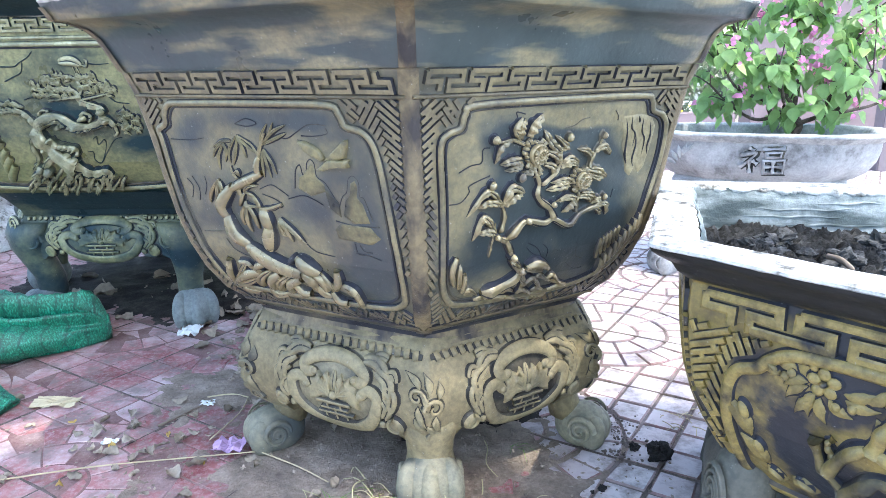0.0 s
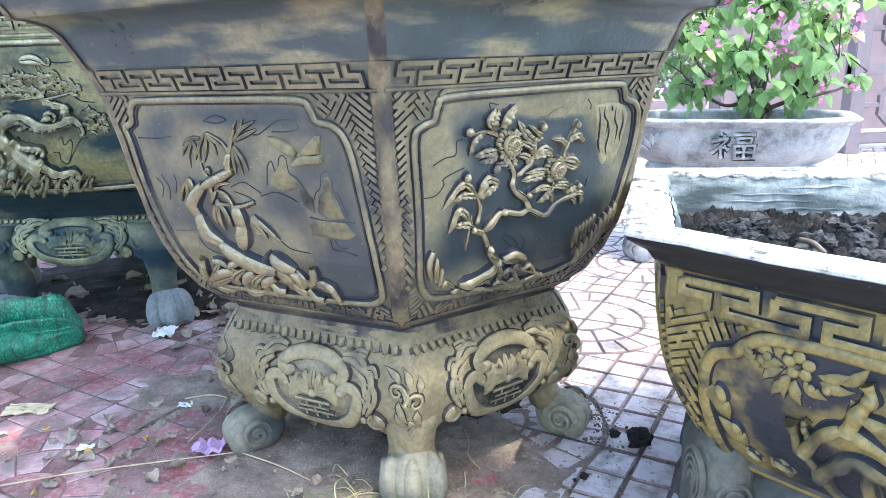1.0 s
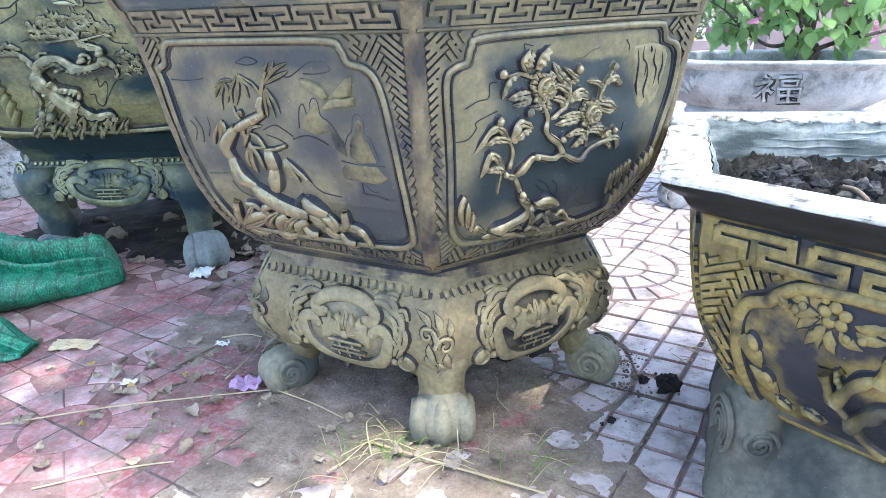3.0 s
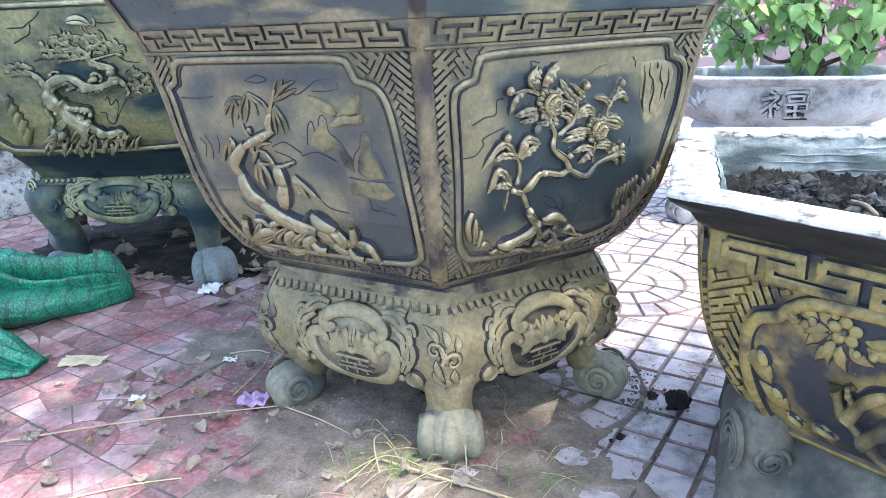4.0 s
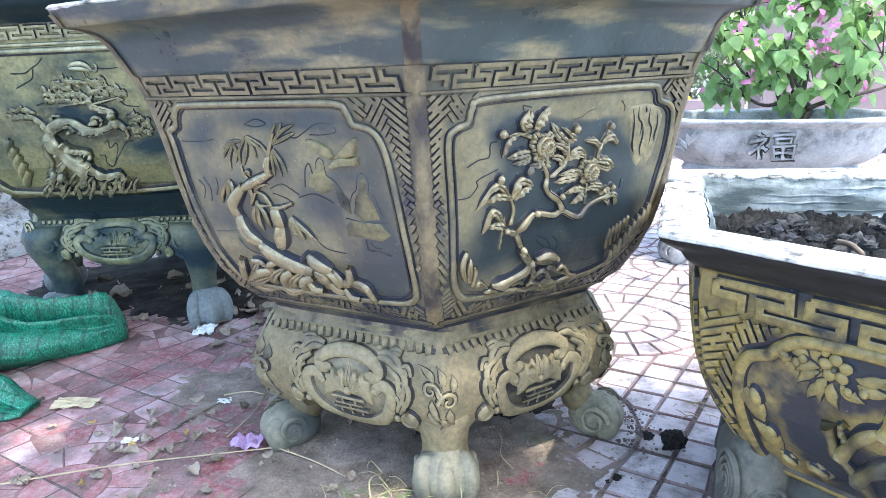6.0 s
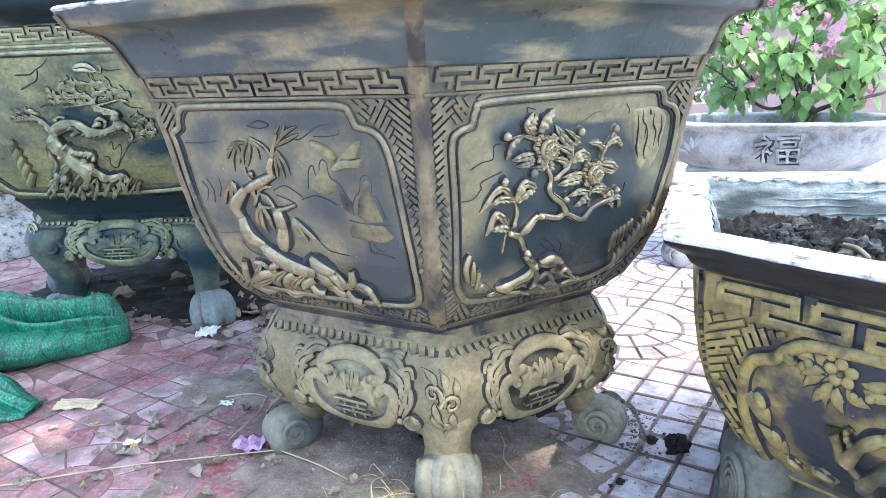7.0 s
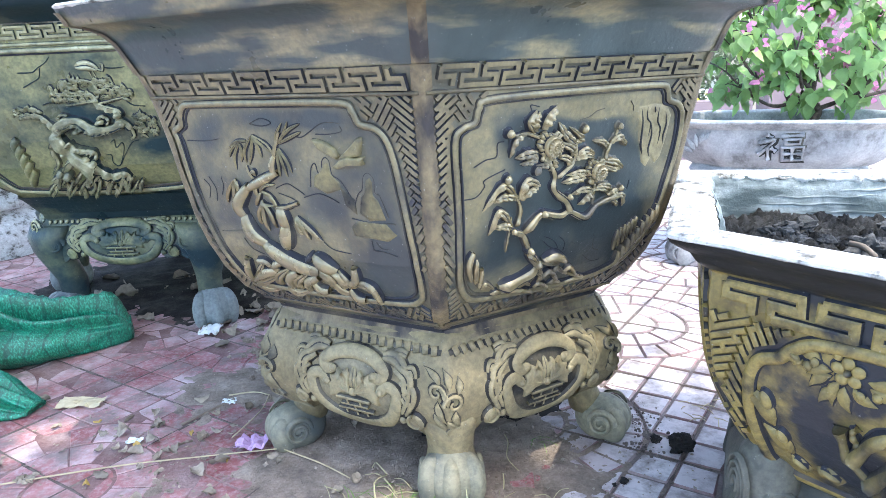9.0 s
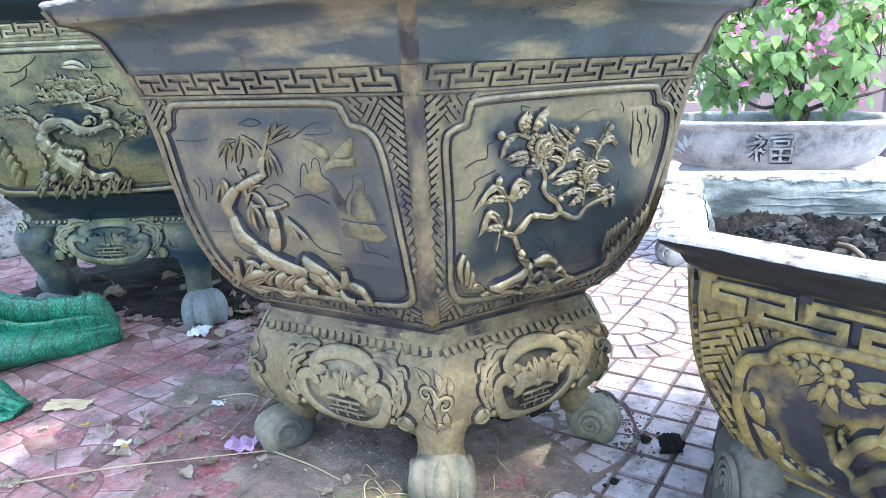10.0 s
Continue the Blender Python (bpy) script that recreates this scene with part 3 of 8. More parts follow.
FRAME_X = [(-0.15, 0.642), (0.15, 0.642), (0.168, 0.618), (0.197, 0.603), (0.203, 0.52), (0.185, 0.42), (0.15, 0.355), (0.0, 0.342), (-0.15, 0.355),
           (-0.185, 0.42), (-0.203, 0.52), (-0.197, 0.603), (-0.168, 0.618)]
for k in range(6):
    seen = k in (5, 0)
    poly = FRAME_L if k == 5 else FRAME_R if k == 0 else FRAME_X
    build_panel(k, poly, planter, hx, raised_mat)
    fret_band(hx, k, 0.6565, 0.6875, planter, raised_mat, 0.0640, 0.0078, 0.0044, seen)
    f = hx.face(k)
    for zz, ww in ((0.653, 0.006), (0.3065, 0.008)):
        bm = bmesh.new()
        hw = hx.half(zz) - 0.004
        stroke(bm, f, [(-hw, zz), (hw, zz)], ww, 0.004)
        part("moulding", bm, lattice_mat, planter, smooth=True)
    bars = lattice_bars(hx, k, poly, 0.314, 0.650, 0.0086, 0.0130, 0.0095, 50.0)
    bars.sort(key=lambda q: (q[0][0] if k == 5 else -q[0][0]), reverse=True)
    if seen:
        for p, q in bars[:145]:
            bm = bmesh.new()
            stroke(bm, f, [p, q], 0.0075, 0.0034, BAR)
            part("lattice_bar", bm, lattice_mat, planter)
        bars = bars[145:]
    bm = bmesh.new()
    for p, q in bars:
        stroke(bm, f, [p, q], 0.0075, 0.0034, BAR)
    if bars:
        tagged(part("lattice", bm, lattice_mat, planter), kind="stuff")
    else:
        bm.free()
    # smooth strip along the corner
    bm = bmesh.new()
    pts = dense(BOWL[4:], 0.02)
    a = radians(-90 + 60 * k)
    t = Vector((-math.sin(a), math.cos(a), 0))
    o = Vector((math.cos(a), math.sin(a), 0))
    prev = None
    for r, z in pts:
        c = hx.corner(k, z)
        row = [bm.verts.new(c + t * q + o * d) for q, d in ((-0.0125, -0.0058), (-0.0085, -0.0030), (-0.0040, -0.0006), (0, 0.0004), (0.0040, -0.0006), (0.0085, -0.0030), (0.0125, -0.0058))]
        for q in row:
            q.co += o * 0.0012 * noise.noise(q.co * 60)
        if prev:
            for j in range(6):
                bm.faces.new((row[j], row[j + 1], prev[j + 1], prev[j]))
        prev = row
    part("corner_strip", bm, strip_mat, planter, "worn rounded corner strip", True)
    bm = bmesh.new()
    prev = None
    for r, z in dense(RIM[1:], 0.005):
        row = [bm.verts.new(o * (r + d) + t * q + Vector((0, 0, z))) for q, d in ((-0.0105, -0.0056), (-0.005, -0.0020), (0, 0.0004), (0.005, -0.0020), (0.0105, -0.0056))]
        settle(row)
        if prev:
            for j in range(4):
                bm.faces.new((row[j], row[j + 1], prev[j + 1], prev[j]))
        prev = row
    part("rim_corner", bm, strip_mat, planter, "worn gold crease of the rim", True)


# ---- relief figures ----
WASH_SHADE = {}
BLADE = lambda t: 0.10 + 0.92 * math.sin(math.pi * min(1.0, 0.10 + 0.90 * t)) ** 0.75
JOINT = (ROUND, lambda t: 0.52 + 0.56 * math.sin(math.pi * (0.07 + 0.86 * t)) ** 1.2)
LIMB = (BARK, lambda t: (1.06 - 0.48 * t + 0.09 * math.sin(t * 23)) * min(1.0, 0.45 + 7 * t))
GNARL = (BARK, lambda t: 1.10 - 0.42 * t + 0.15 * math.sin(t * 31) + 0.07 * math.sin(t * 67))
LEAF = (VEIN, BLADE)
ROSE = (VEIN, lambda t: 1.18 * BLADE(t) * (0.95 + 0.16 * math.sin(t * 26)))
LOBE = (ROUND, lambda t: 0.55 + 0.62 * math.sin(math.pi * min(1.0, 0.06 + 0.80 * t)) ** 0.9)
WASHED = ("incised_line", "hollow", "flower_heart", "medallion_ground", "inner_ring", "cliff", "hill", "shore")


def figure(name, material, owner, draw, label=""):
    """A raised figure; a thin dark wash, with shade painted into it, lines its foot."""
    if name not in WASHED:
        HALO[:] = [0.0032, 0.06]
        draw(WASH_SHADE.setdefault(owner.name, bmesh.new()))
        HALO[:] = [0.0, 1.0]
    bm = bmesh.new()
    draw(bm)
    return part(name, bm, material, owner, label, True)


def ridge(name, material, owner, at, pts, w, h, kind, label=""):
    sec, taper = kind
    figure(name, material, owner, lambda b: stroke(b, at, pts, w, h, sec, steps=8, taper=taper), label)


def boss(name, material, owner, at, x, z, rx, rz, h, ang=0):
    figure(name, material, owner, lambda b: blob(b, at, x, z, rx, rz, h, ang), "")


def cut(owner, at, pts):
    figure("incised_line", groove_mat, owner, lambda b: stroke(b, at, pts, 0.0017, 0.0009, steps=5))


def plaque(name, material, owner, at, pts, h, label=""):
    """A flat raised shape with a bevelled edge."""
    if sum(p[0] * q[1] - q[0] * p[1] for p, q in zip(pts, pts[1:] + pts[:1])) < 0:
        pts = pts[::-1]

    def draw(b):
        cx, cz = sum(q[0] for q in pts) / len(pts), sum(q[1] for q in pts) / len(pts)
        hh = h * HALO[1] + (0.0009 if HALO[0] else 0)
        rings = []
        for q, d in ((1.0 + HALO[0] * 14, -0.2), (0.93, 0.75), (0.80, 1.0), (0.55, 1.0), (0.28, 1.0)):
            rings.append([b.verts.new(at(cx + (x - cx) * q, cz + (z - cz) * q, d * hh)) for x, z in pts])
        top = b.verts.new(at(cx, cz, hh * 1.05))
        n = len(pts)
        for r, s in zip(rings, rings[1:]):
            for i in range(n):
                b.faces.new((r[i], r[(i + 1) % n], s[(i + 1) % n], s[i]))
        for i in range(n):
            b.faces.new((rings[-1][i], rings[-1][(i + 1) % n], top))
    figure(name, material, owner, draw, label)


def blossom(owner, at, x, z, r, h, heart):
    """A cup-shaped flower: a ruffle of broad round petals under a ribbed cup."""
    for i in range(9):
        a = radians(40 * i + 7)
        reach = 0.94 + 0.16 * math.sin(i * 2.3)
        p = [(x + math.cos(a) * r * q * reach, z + math.sin(a) * r * q * reach) for q in (0.55, 0.80, 1.08)]
        figure("petal", figure_mat, owner, lambda b: stroke(b, at, p, 0.74 * r, h * (0.72 + 0.1 * (i % 3)), VEIN, steps=6, taper=lambda t: (0.80 + 0.26 * t) * min(1.0, 0.35 + 3.2 * (1 - t))))

    def dome(b):
        blob(b, at, x, z, heart, heart, h * 1.45, 0, 24)
        circle = lambda q: [(x + heart * q * math.cos(t), z + heart * q * math.sin(t)) for t in (math.pi * i / 12 for i in range(24))]
        stroke(b, at, circle(0.92), heart * 0.20, h * 1.45, ROUND, True)
        stroke(b, at, circle(0.45), heart * 0.16, h * 1.72, ROUND, True)
        for i in range(15):
            t = 2 * math.pi * i / 15
            stroke(b, at, [(x + heart * q * math.cos(t), z + heart * q * math.sin(t)) for q in (0.52, 0.70, 0.90)], heart * 0.20, h * 1.62)
        for i in range(5):
            t = 2 * math.pi * i / 5
            blob(b, at, x + heart * 0.2 * math.cos(t), z + heart * 0.2 * math.sin(t), heart * 0.13, heart * 0.13, h * 1.8, 0, 7)
    figure("flower_heart", figure_mat, owner, dome)


f, f0 = hx.face(5), hx.face(0)

# bamboo panel: jointed stalks, hanging leaves, bird, hills and ground foliage
ridge("bamboo_stalk", figure_mat, planter, f, [(0.008, 0.389), (-0.040, 0.404), (-0.083, 0.429)], 0.0316, 0.017, JOINT, "thick gilt bamboo joint")
ridge("bamboo_stalk", figure_mat, planter, f, [(-0.076, 0.428), (-0.099, 0.447), (-0.105, 0.476)], 0.0274, 0.016, JOINT, "thick gilt bamboo joint")
ridge("bamboo_stalk", figure_mat, planter, f, [(-0.104, 0.471), (-0.110, 0.493), (-0.081, 0.522)], 0.0232, 0.015, JOINT, "thick gilt bamboo joint")
ridge("bamboo_stalk", figure_mat, planter, f, [(-0.088, 0.516), (-0.055, 0.530), (-0.017, 0.546)], 0.0158, 0.012, JOINT, "thick gilt bamboo joint")
ridge("bamboo_stalk", figure_mat, planter, f, [(-0.023, 0.540), (-0.024, 0.555), (-0.017, 0.570)], 0.0126, 0.01, JOINT, "thick gilt bamboo joint")
ridge("bamboo_stalk", figure_mat, planter, f, [(-0.039, 0.425), (-0.025, 0.465)], 0.0263, 0.014, JOINT, "thick gilt bamboo joint")
ridge("bamboo_stalk", figure_mat, planter, f, [(-0.025, 0.460), (-0.030, 0.492)], 0.0242, 0.013, JOINT, "thick gilt bamboo joint")
ridge("bamboo_stalk", figure_mat, planter, f, [(-0.020, 0.565), (-0.010, 0.586), (0.001, 0.603)], 0.0066, 0.006, LIMB)
ridge("twig", figure_mat, planter, f, [(-0.035, 0.492), (-0.044, 0.509), (-0.062, 0.515)], 0.0075, 0.008, LIMB)
ridge("twig", figure_mat, planter, f, [(-0.037, 0.489), (-0.017, 0.492), (0.006, 0.500)], 0.0094, 0.008, LIMB)
ridge("twig", figure_mat, planter, f, [(-0.068, 0.534), (-0.075, 0.543), (-0.077, 0.553)], 0.0042, 0.006, LIMB)
ridge("twig", figure_mat, planter, f, [(-0.018, 0.571), (-0.028, 0.586), (-0.051, 0.598)], 0.0038, 0.005, LIMB)
ridge("bamboo_stump", figure_mat, planter, f, [(0.045, 0.395), (0.027, 0.407), (0.010, 0.417)], 0.0254, 0.018, JOINT, "cut bamboo stump")
boss("hollow", groove_mat, planter, f, 0.006, 0.417, 0.0052, 0.0089, 0.0185, -25)
ridge("bamboo_leaf", faint_mat, planter, f, [(-0.087, 0.585), (-0.100, 0.576), (-0.110, 0.563)], 0.0052, 0.0045, LEAF)
ridge("bamboo_leaf", faint_mat, planter, f, [(-0.080, 0.589), (-0.096, 0.567), (-0.100, 0.545)], 0.0052, 0.0045, LEAF)
ridge("bamboo_leaf", faint_mat, planter, f, [(-0.056, 0.596), (-0.073, 0.576), (-0.077, 0.556)], 0.0052, 0.0045, LEAF)
ridge("bamboo_leaf", faint_mat, planter, f, [(-0.053, 0.596), (-0.060, 0.574), (-0.072, 0.553)], 0.0052, 0.0045, LEAF)
ridge("bamboo_leaf", faint_mat, planter, f, [(-0.054, 0.598), (-0.039, 0.586), (-0.020, 0.571)], 0.0052, 0.0045, LEAF)
ridge("bamboo_leaf", faint_mat, planter, f, [(-0.053, 0.595), (-0.045, 0.581), (-0.043, 0.565)], 0.0052, 0.0045, LEAF)
ridge("bamboo_leaf", faint_mat, planter, f, [(-0.083, 0.587), (-0.079, 0.574), (-0.087, 0.557)], 0.0052, 0.0045, LEAF)
ridge("bamboo_leaf", faint_mat, planter, f, [(-0.067, 0.590), (-0.086, 0.588), (-0.107, 0.578)], 0.0052, 0.0045, LEAF)
ridge("bamboo_leaf", faint_mat, planter, f, [(-0.011, 0.578), (-0.013, 0.558), (-0.016, 0.538)], 0.0052, 0.0045, LEAF)
ridge("bamboo_leaf", faint_mat, planter, f, [(-0.007, 0.580), (0.004, 0.562), (0.008, 0.544)], 0.0052, 0.0045, LEAF)
ridge("bamboo_leaf", faint_mat, planter, f, [(-0.008, 0.580), (-0.005, 0.559), (-0.002, 0.538)], 0.0052, 0.0045, LEAF)
ridge("bamboo_leaf", faint_mat, planter, f, [(-0.011, 0.584), (-0.004, 0.601), (0.009, 0.616)], 0.0052, 0.0045, LEAF)
ridge("bamboo_leaf", faint_mat, planter, f, [(-0.008, 0.586), (0.009, 0.601), (0.020, 0.618)], 0.0052, 0.0045, LEAF)
ridge("bamboo_leaf", faint_mat, planter, f, [(-0.006, 0.589), (0.018, 0.606), (0.041, 0.615)], 0.0052, 0.0045, LEAF)
ridge("bamboo_leaf", faint_mat, planter, f, [(-0.005, 0.587), (0.021, 0.597), (0.040, 0.604)], 0.0052, 0.0045, LEAF)
ridge("bamboo_leaf", figure_mat, planter, f, [(-0.107, 0.531), (-0.125, 0.512), (-0.137, 0.491)], 0.0061, 0.0085, LEAF)
ridge("bamboo_leaf", figure_mat, planter, f, [(-0.107, 0.531), (-0.114, 0.510), (-0.120, 0.487)], 0.0061, 0.0085, LEAF)
ridge("bamboo_leaf", figure_mat, planter, f, [(-0.105, 0.528), (-0.103, 0.515), (-0.110, 0.499)], 0.0061, 0.0085, LEAF)
ridge("bamboo_leaf", figure_mat, planter, f, [(-0.062, 0.497), (-0.073, 0.480), (-0.076, 0.460)], 0.0061, 0.0085, LEAF)
ridge("bamboo_leaf", figure_mat, planter, f, [(-0.061, 0.497), (-0.065, 0.473), (-0.065, 0.450)], 0.0061, 0.0085, LEAF)
ridge("bamboo_leaf", figure_mat, planter, f, [(-0.060, 0.497), (-0.049, 0.477), (-0.048, 0.456)], 0.0061, 0.0085, LEAF)
ridge("bamboo_leaf", figure_mat, planter, f, [(-0.062, 0.501), (-0.058, 0.494), (-0.040, 0.493)], 0.0061, 0.0085, LEAF)
ridge("bamboo_leaf", figure_mat, planter, f, [(-0.061, 0.514), (-0.049, 0.524), (-0.030, 0.526)], 0.0061, 0.0085, LEAF)
ridge("bamboo_leaf", figure_mat, planter, f, [(-0.061, 0.527), (-0.068, 0.516), (-0.064, 0.503)], 0.0061, 0.0085, LEAF)
ridge("bamboo_leaf", figure_mat, planter, f, [(-0.004, 0.478), (-0.002, 0.459), (0.005, 0.450)], 0.0061, 0.0085, LEAF)
ridge("bamboo_leaf", figure_mat, planter, f, [(-0.004, 0.478), (0.007, 0.462), (0.011, 0.442)], 0.0061, 0.0085, LEAF)
ridge("bamboo_leaf", figure_mat, planter, f, [(-0.002, 0.479), (0.019, 0.461), (0.033, 0.442)], 0.0061, 0.0085, LEAF)
ridge("bamboo_leaf", figure_mat, planter, f, [(-0.073, 0.541), (-0.064, 0.545), (-0.064, 0.537)], 0.0061, 0.0085, LEAF)
ridge("bamboo_leaf", figure_mat, planter, f, [(-0.061, 0.513), (-0.068, 0.502), (-0.078, 0.490)], 0.0061, 0.0085, LEAF)
plaque("bird", faint_mat, planter, f, [(0.084, 0.557), (0.096, 0.565), (0.105, 0.571), (0.117, 0.573), (0.128, 0.571), (0.141, 0.573), (0.136, 0.567), (0.139, 0.562), (0.126, 0.562), (0.110, 0.560), (0.094, 0.555)], 0.01, "flying bird in relief")
plaque("bird_wing", faint_mat, planter, f, [(0.098, 0.569), (0.111, 0.579), (0.127, 0.591), (0.135, 0.598), (0.142, 0.599), (0.140, 0.590), (0.135, 0.574), (0.123, 0.571)], 0.007)
plaque("bird_wing", faint_mat, planter, f, [(0.095, 0.567), (0.078, 0.574), (0.065, 0.582), (0.057, 0.595), (0.070, 0.594), (0.082, 0.590), (0.094, 0.582), (0.100, 0.572)], 0.006)
plaque("hill", low_mat, planter, f, [(0.042, 0.526), (0.046, 0.542), (0.056, 0.547), (0.066, 0.558), (0.072, 0.564), (0.077, 0.559), (0.077, 0.545), (0.089, 0.535), (0.091, 0.525), (0.063, 0.516)], 0.0016, "steep hill in low relief")
plaque("hill", low_mat, planter, f, [(0.112, 0.491), (0.120, 0.515), (0.129, 0.524), (0.134, 0.541), (0.141, 0.545), (0.144, 0.538), (0.141, 0.520), (0.148, 0.511), (0.154, 0.484), (0.127, 0.481)], 0.0016, "steep hill in low relief")
plaque("hill", low_mat, planter, f, [(0.088, 0.531), (0.109, 0.511), (0.108, 0.489), (0.091, 0.501)], 0.0016)
plaque("shore", low_mat, planter, f, [(0.093, 0.470), (0.106, 0.481), (0.152, 0.479), (0.167, 0.463), (0.150, 0.452), (0.094, 0.456)], 0.0012)
cut(planter, f, [(0.036, 0.526), (0.043, 0.552), (0.052, 0.560), (0.055, 0.546), (0.062, 0.552), (0.065, 0.563), (0.072, 0.569), (0.078, 0.563), (0.079, 0.545), (0.092, 0.536), (0.108, 0.506)])
cut(planter, f, [(0.106, 0.501), (0.116, 0.519), (0.125, 0.527), (0.131, 0.545), (0.140, 0.550), (0.147, 0.541), (0.145, 0.523), (0.152, 0.518), (0.159, 0.488)])
cut(planter, f, [(0.097, 0.483), (0.127, 0.479), (0.168, 0.480)])
cut(planter, f, [(0.120, 0.437), (0.140, 0.435), (0.160, 0.430)])
cut(planter, f, [(0.022, 0.599), (0.037, 0.596), (0.055, 0.604), (0.074, 0.614), (0.090, 0.617), (0.109, 0.616)])
cut(planter, f, [(0.065, 0.601), (0.085, 0.601), (0.109, 0.605), (0.109, 0.612)])
cut(planter, f, [(-0.051, 0.615), (-0.028, 0.622), (-0.011, 0.616), (-0.030, 0.611), (-0.051, 0.614)])
cut(planter, f, [(-0.031, 0.520), (-0.008, 0.528), (0.007, 0.522), (0.021, 0.513)])
cut(planter, f, [(0.020, 0.509), (0.047, 0.516), (0.067, 0.511), (0.081, 0.504)])
cut(planter, f, [(-0.028, 0.513), (-0.007, 0.507), (0.003, 0.502)])
cut(planter, f, [(-0.192, 0.588), (-0.149, 0.588), (-0.121, 0.592)])
cut(planter, f, [(-0.177, 0.527), (-0.168, 0.515), (-0.176, 0.497)])
cut(planter, f, [(-0.165, 0.532), (-0.156, 0.513), (-0.161, 0.493)])
cut(planter, f, [(-0.138, 0.533), (-0.138, 0.519), (-0.146, 0.504)])
cut(planter, f, [(-0.171, 0.441), (-0.143, 0.443), (-0.111, 0.449)])
cut(planter, f, [(-0.128, 0.432), (-0.117, 0.415), (-0.096, 0.406)])
cut(planter, f, [(0.129, 0.450), (0.135, 0.441), (0.147, 0.440)])
cut(planter, f, [(0.122, 0.452), (0.123, 0.436), (0.138, 0.436)])
cut(planter, f, [(0.034, 0.441), (0.048, 0.430), (0.080, 0.426)])
ridge("ground_leaf", figure_mat, planter, f, [(-0.151, 0.351), (-0.144, 0.374), (-0.136, 0.397)], 0.0141, 0.012, LOBE)
ridge("ground_leaf", figure_mat, planter, f, [(-0.140, 0.357), (-0.118, 0.377), (-0.107, 0.390)], 0.0122, 0.011, LEAF)
ridge("ground_leaf", figure_mat, planter, f, [(-0.151, 0.351), (-0.109, 0.373), (-0.077, 0.380)], 0.0160, 0.012, LOBE)
ridge("ground_leaf", figure_mat, planter, f, [(-0.150, 0.346), (-0.118, 0.356), (-0.087, 0.368)], 0.0122, 0.012, LEAF)
ridge("ground_leaf", figure_mat, planter, f, [(-0.076, 0.379), (-0.079, 0.391), (-0.055, 0.400)], 0.0122, 0.011, LOBE)
ridge("ground_leaf", figure_mat, planter, f, [(-0.084, 0.354), (-0.081, 0.371), (-0.056, 0.385)], 0.0160, 0.014, LEAF)
ridge("ground_leaf", figure_mat, planter, f, [(-0.065, 0.351), (-0.058, 0.371), (-0.034, 0.385)], 0.0160, 0.014, LOBE)
ridge("ground_leaf", figure_mat, planter, f, [(-0.046, 0.351), (-0.045, 0.367), (-0.017, 0.383)], 0.0160, 0.014, LEAF)
ridge("ground_leaf", figure_mat, planter, f, [(-0.028, 0.351), (-0.024, 0.367), (0.003, 0.380)], 0.0150, 0.013, LOBE)
ridge("ground_leaf", figure_mat, planter, f, [(-0.080, 0.349), (-0.061, 0.339), (-0.029, 0.349)], 0.0113, 0.01, LEAF)
ridge("ground_leaf", figure_mat, planter, f, [(-0.014, 0.371), (-0.005, 0.357), (0.009, 0.355)], 0.0132, 0.013, LOBE)
ridge("ground_leaf", figure_mat, planter, f, [(0.007, 0.390), (0.027, 0.382), (0.027, 0.359)], 0.0141, 0.014, LEAF)
ridge("ground_leaf", figure_mat, planter, f, [(0.028, 0.396), (0.047, 0.388), (0.049, 0.369)], 0.0141, 0.014, LOBE)
ridge("ground_leaf", figure_mat, planter, f, [(0.045, 0.396), (0.056, 0.381), (0.066, 0.367)], 0.0132, 0.013, LEAF)
ridge("ground_leaf", figure_mat, planter, f, [(0.055, 0.373), (0.074, 0.384), (0.079, 0.406)], 0.0141, 0.013, LOBE)
ridge("ground_leaf", figure_mat, planter, f, [(0.025, 0.377), (0.039, 0.360), (0.053, 0.355)], 0.0113, 0.011, LEAF)
ridge("ground_leaf", figure_mat, planter, f, [(0.053, 0.365), (0.060, 0.351), (0.073, 0.347)], 0.0132, 0.012, LOBE)
ridge("ground_leaf", figure_mat, planter, f, [(0.071, 0.378), (0.091, 0.378), (0.096, 0.359)], 0.0132, 0.013, LEAF)
ridge("ground_leaf", figure_mat, planter, f, [(0.081, 0.382), (0.100, 0.374), (0.101, 0.346)], 0.0113, 0.012, LOBE)
ridge("ground_leaf", figure_mat, planter, f, [(0.051, 0.351), (0.063, 0.342), (0.081, 0.343)], 0.0085, 0.009, LEAF)
ridge("ground_leaf", figure_mat, planter, f, [(-0.089, 0.384), (-0.096, 0.395), (-0.115, 0.395)], 0.0094, 0.009, LOBE)
ridge("ground_leaf", figure_mat, planter, f, [(-0.142, 0.342), (-0.122, 0.337), (-0.092, 0.342)], 0.0085, 0.009, LEAF)

# blossoming branch panel
ridge("branch", figure_mat, planter, f0, [(-0.103, 0.367), (-0.076, 0.372), (-0.051, 0.382), (-0.042, 0.394), (-0.059, 0.414), (-0.068, 0.432), (-0.079, 0.451)], 0.0162, 0.018, LIMB, "gnarled gilt trunk")
ridge("branch", figure_mat, planter, f0, [(-0.078, 0.449), (-0.064, 0.464), (-0.048, 0.474), (-0.017, 0.467), (0.003, 0.470), (0.035, 0.457), (0.054, 0.471), (0.078, 0.479), (0.101, 0.480)], 0.0121, 0.015, LIMB)
ridge("branch", figure_mat, planter, f0, [(-0.079, 0.448), (-0.099, 0.456)], 0.0108, 0.012, LIMB)
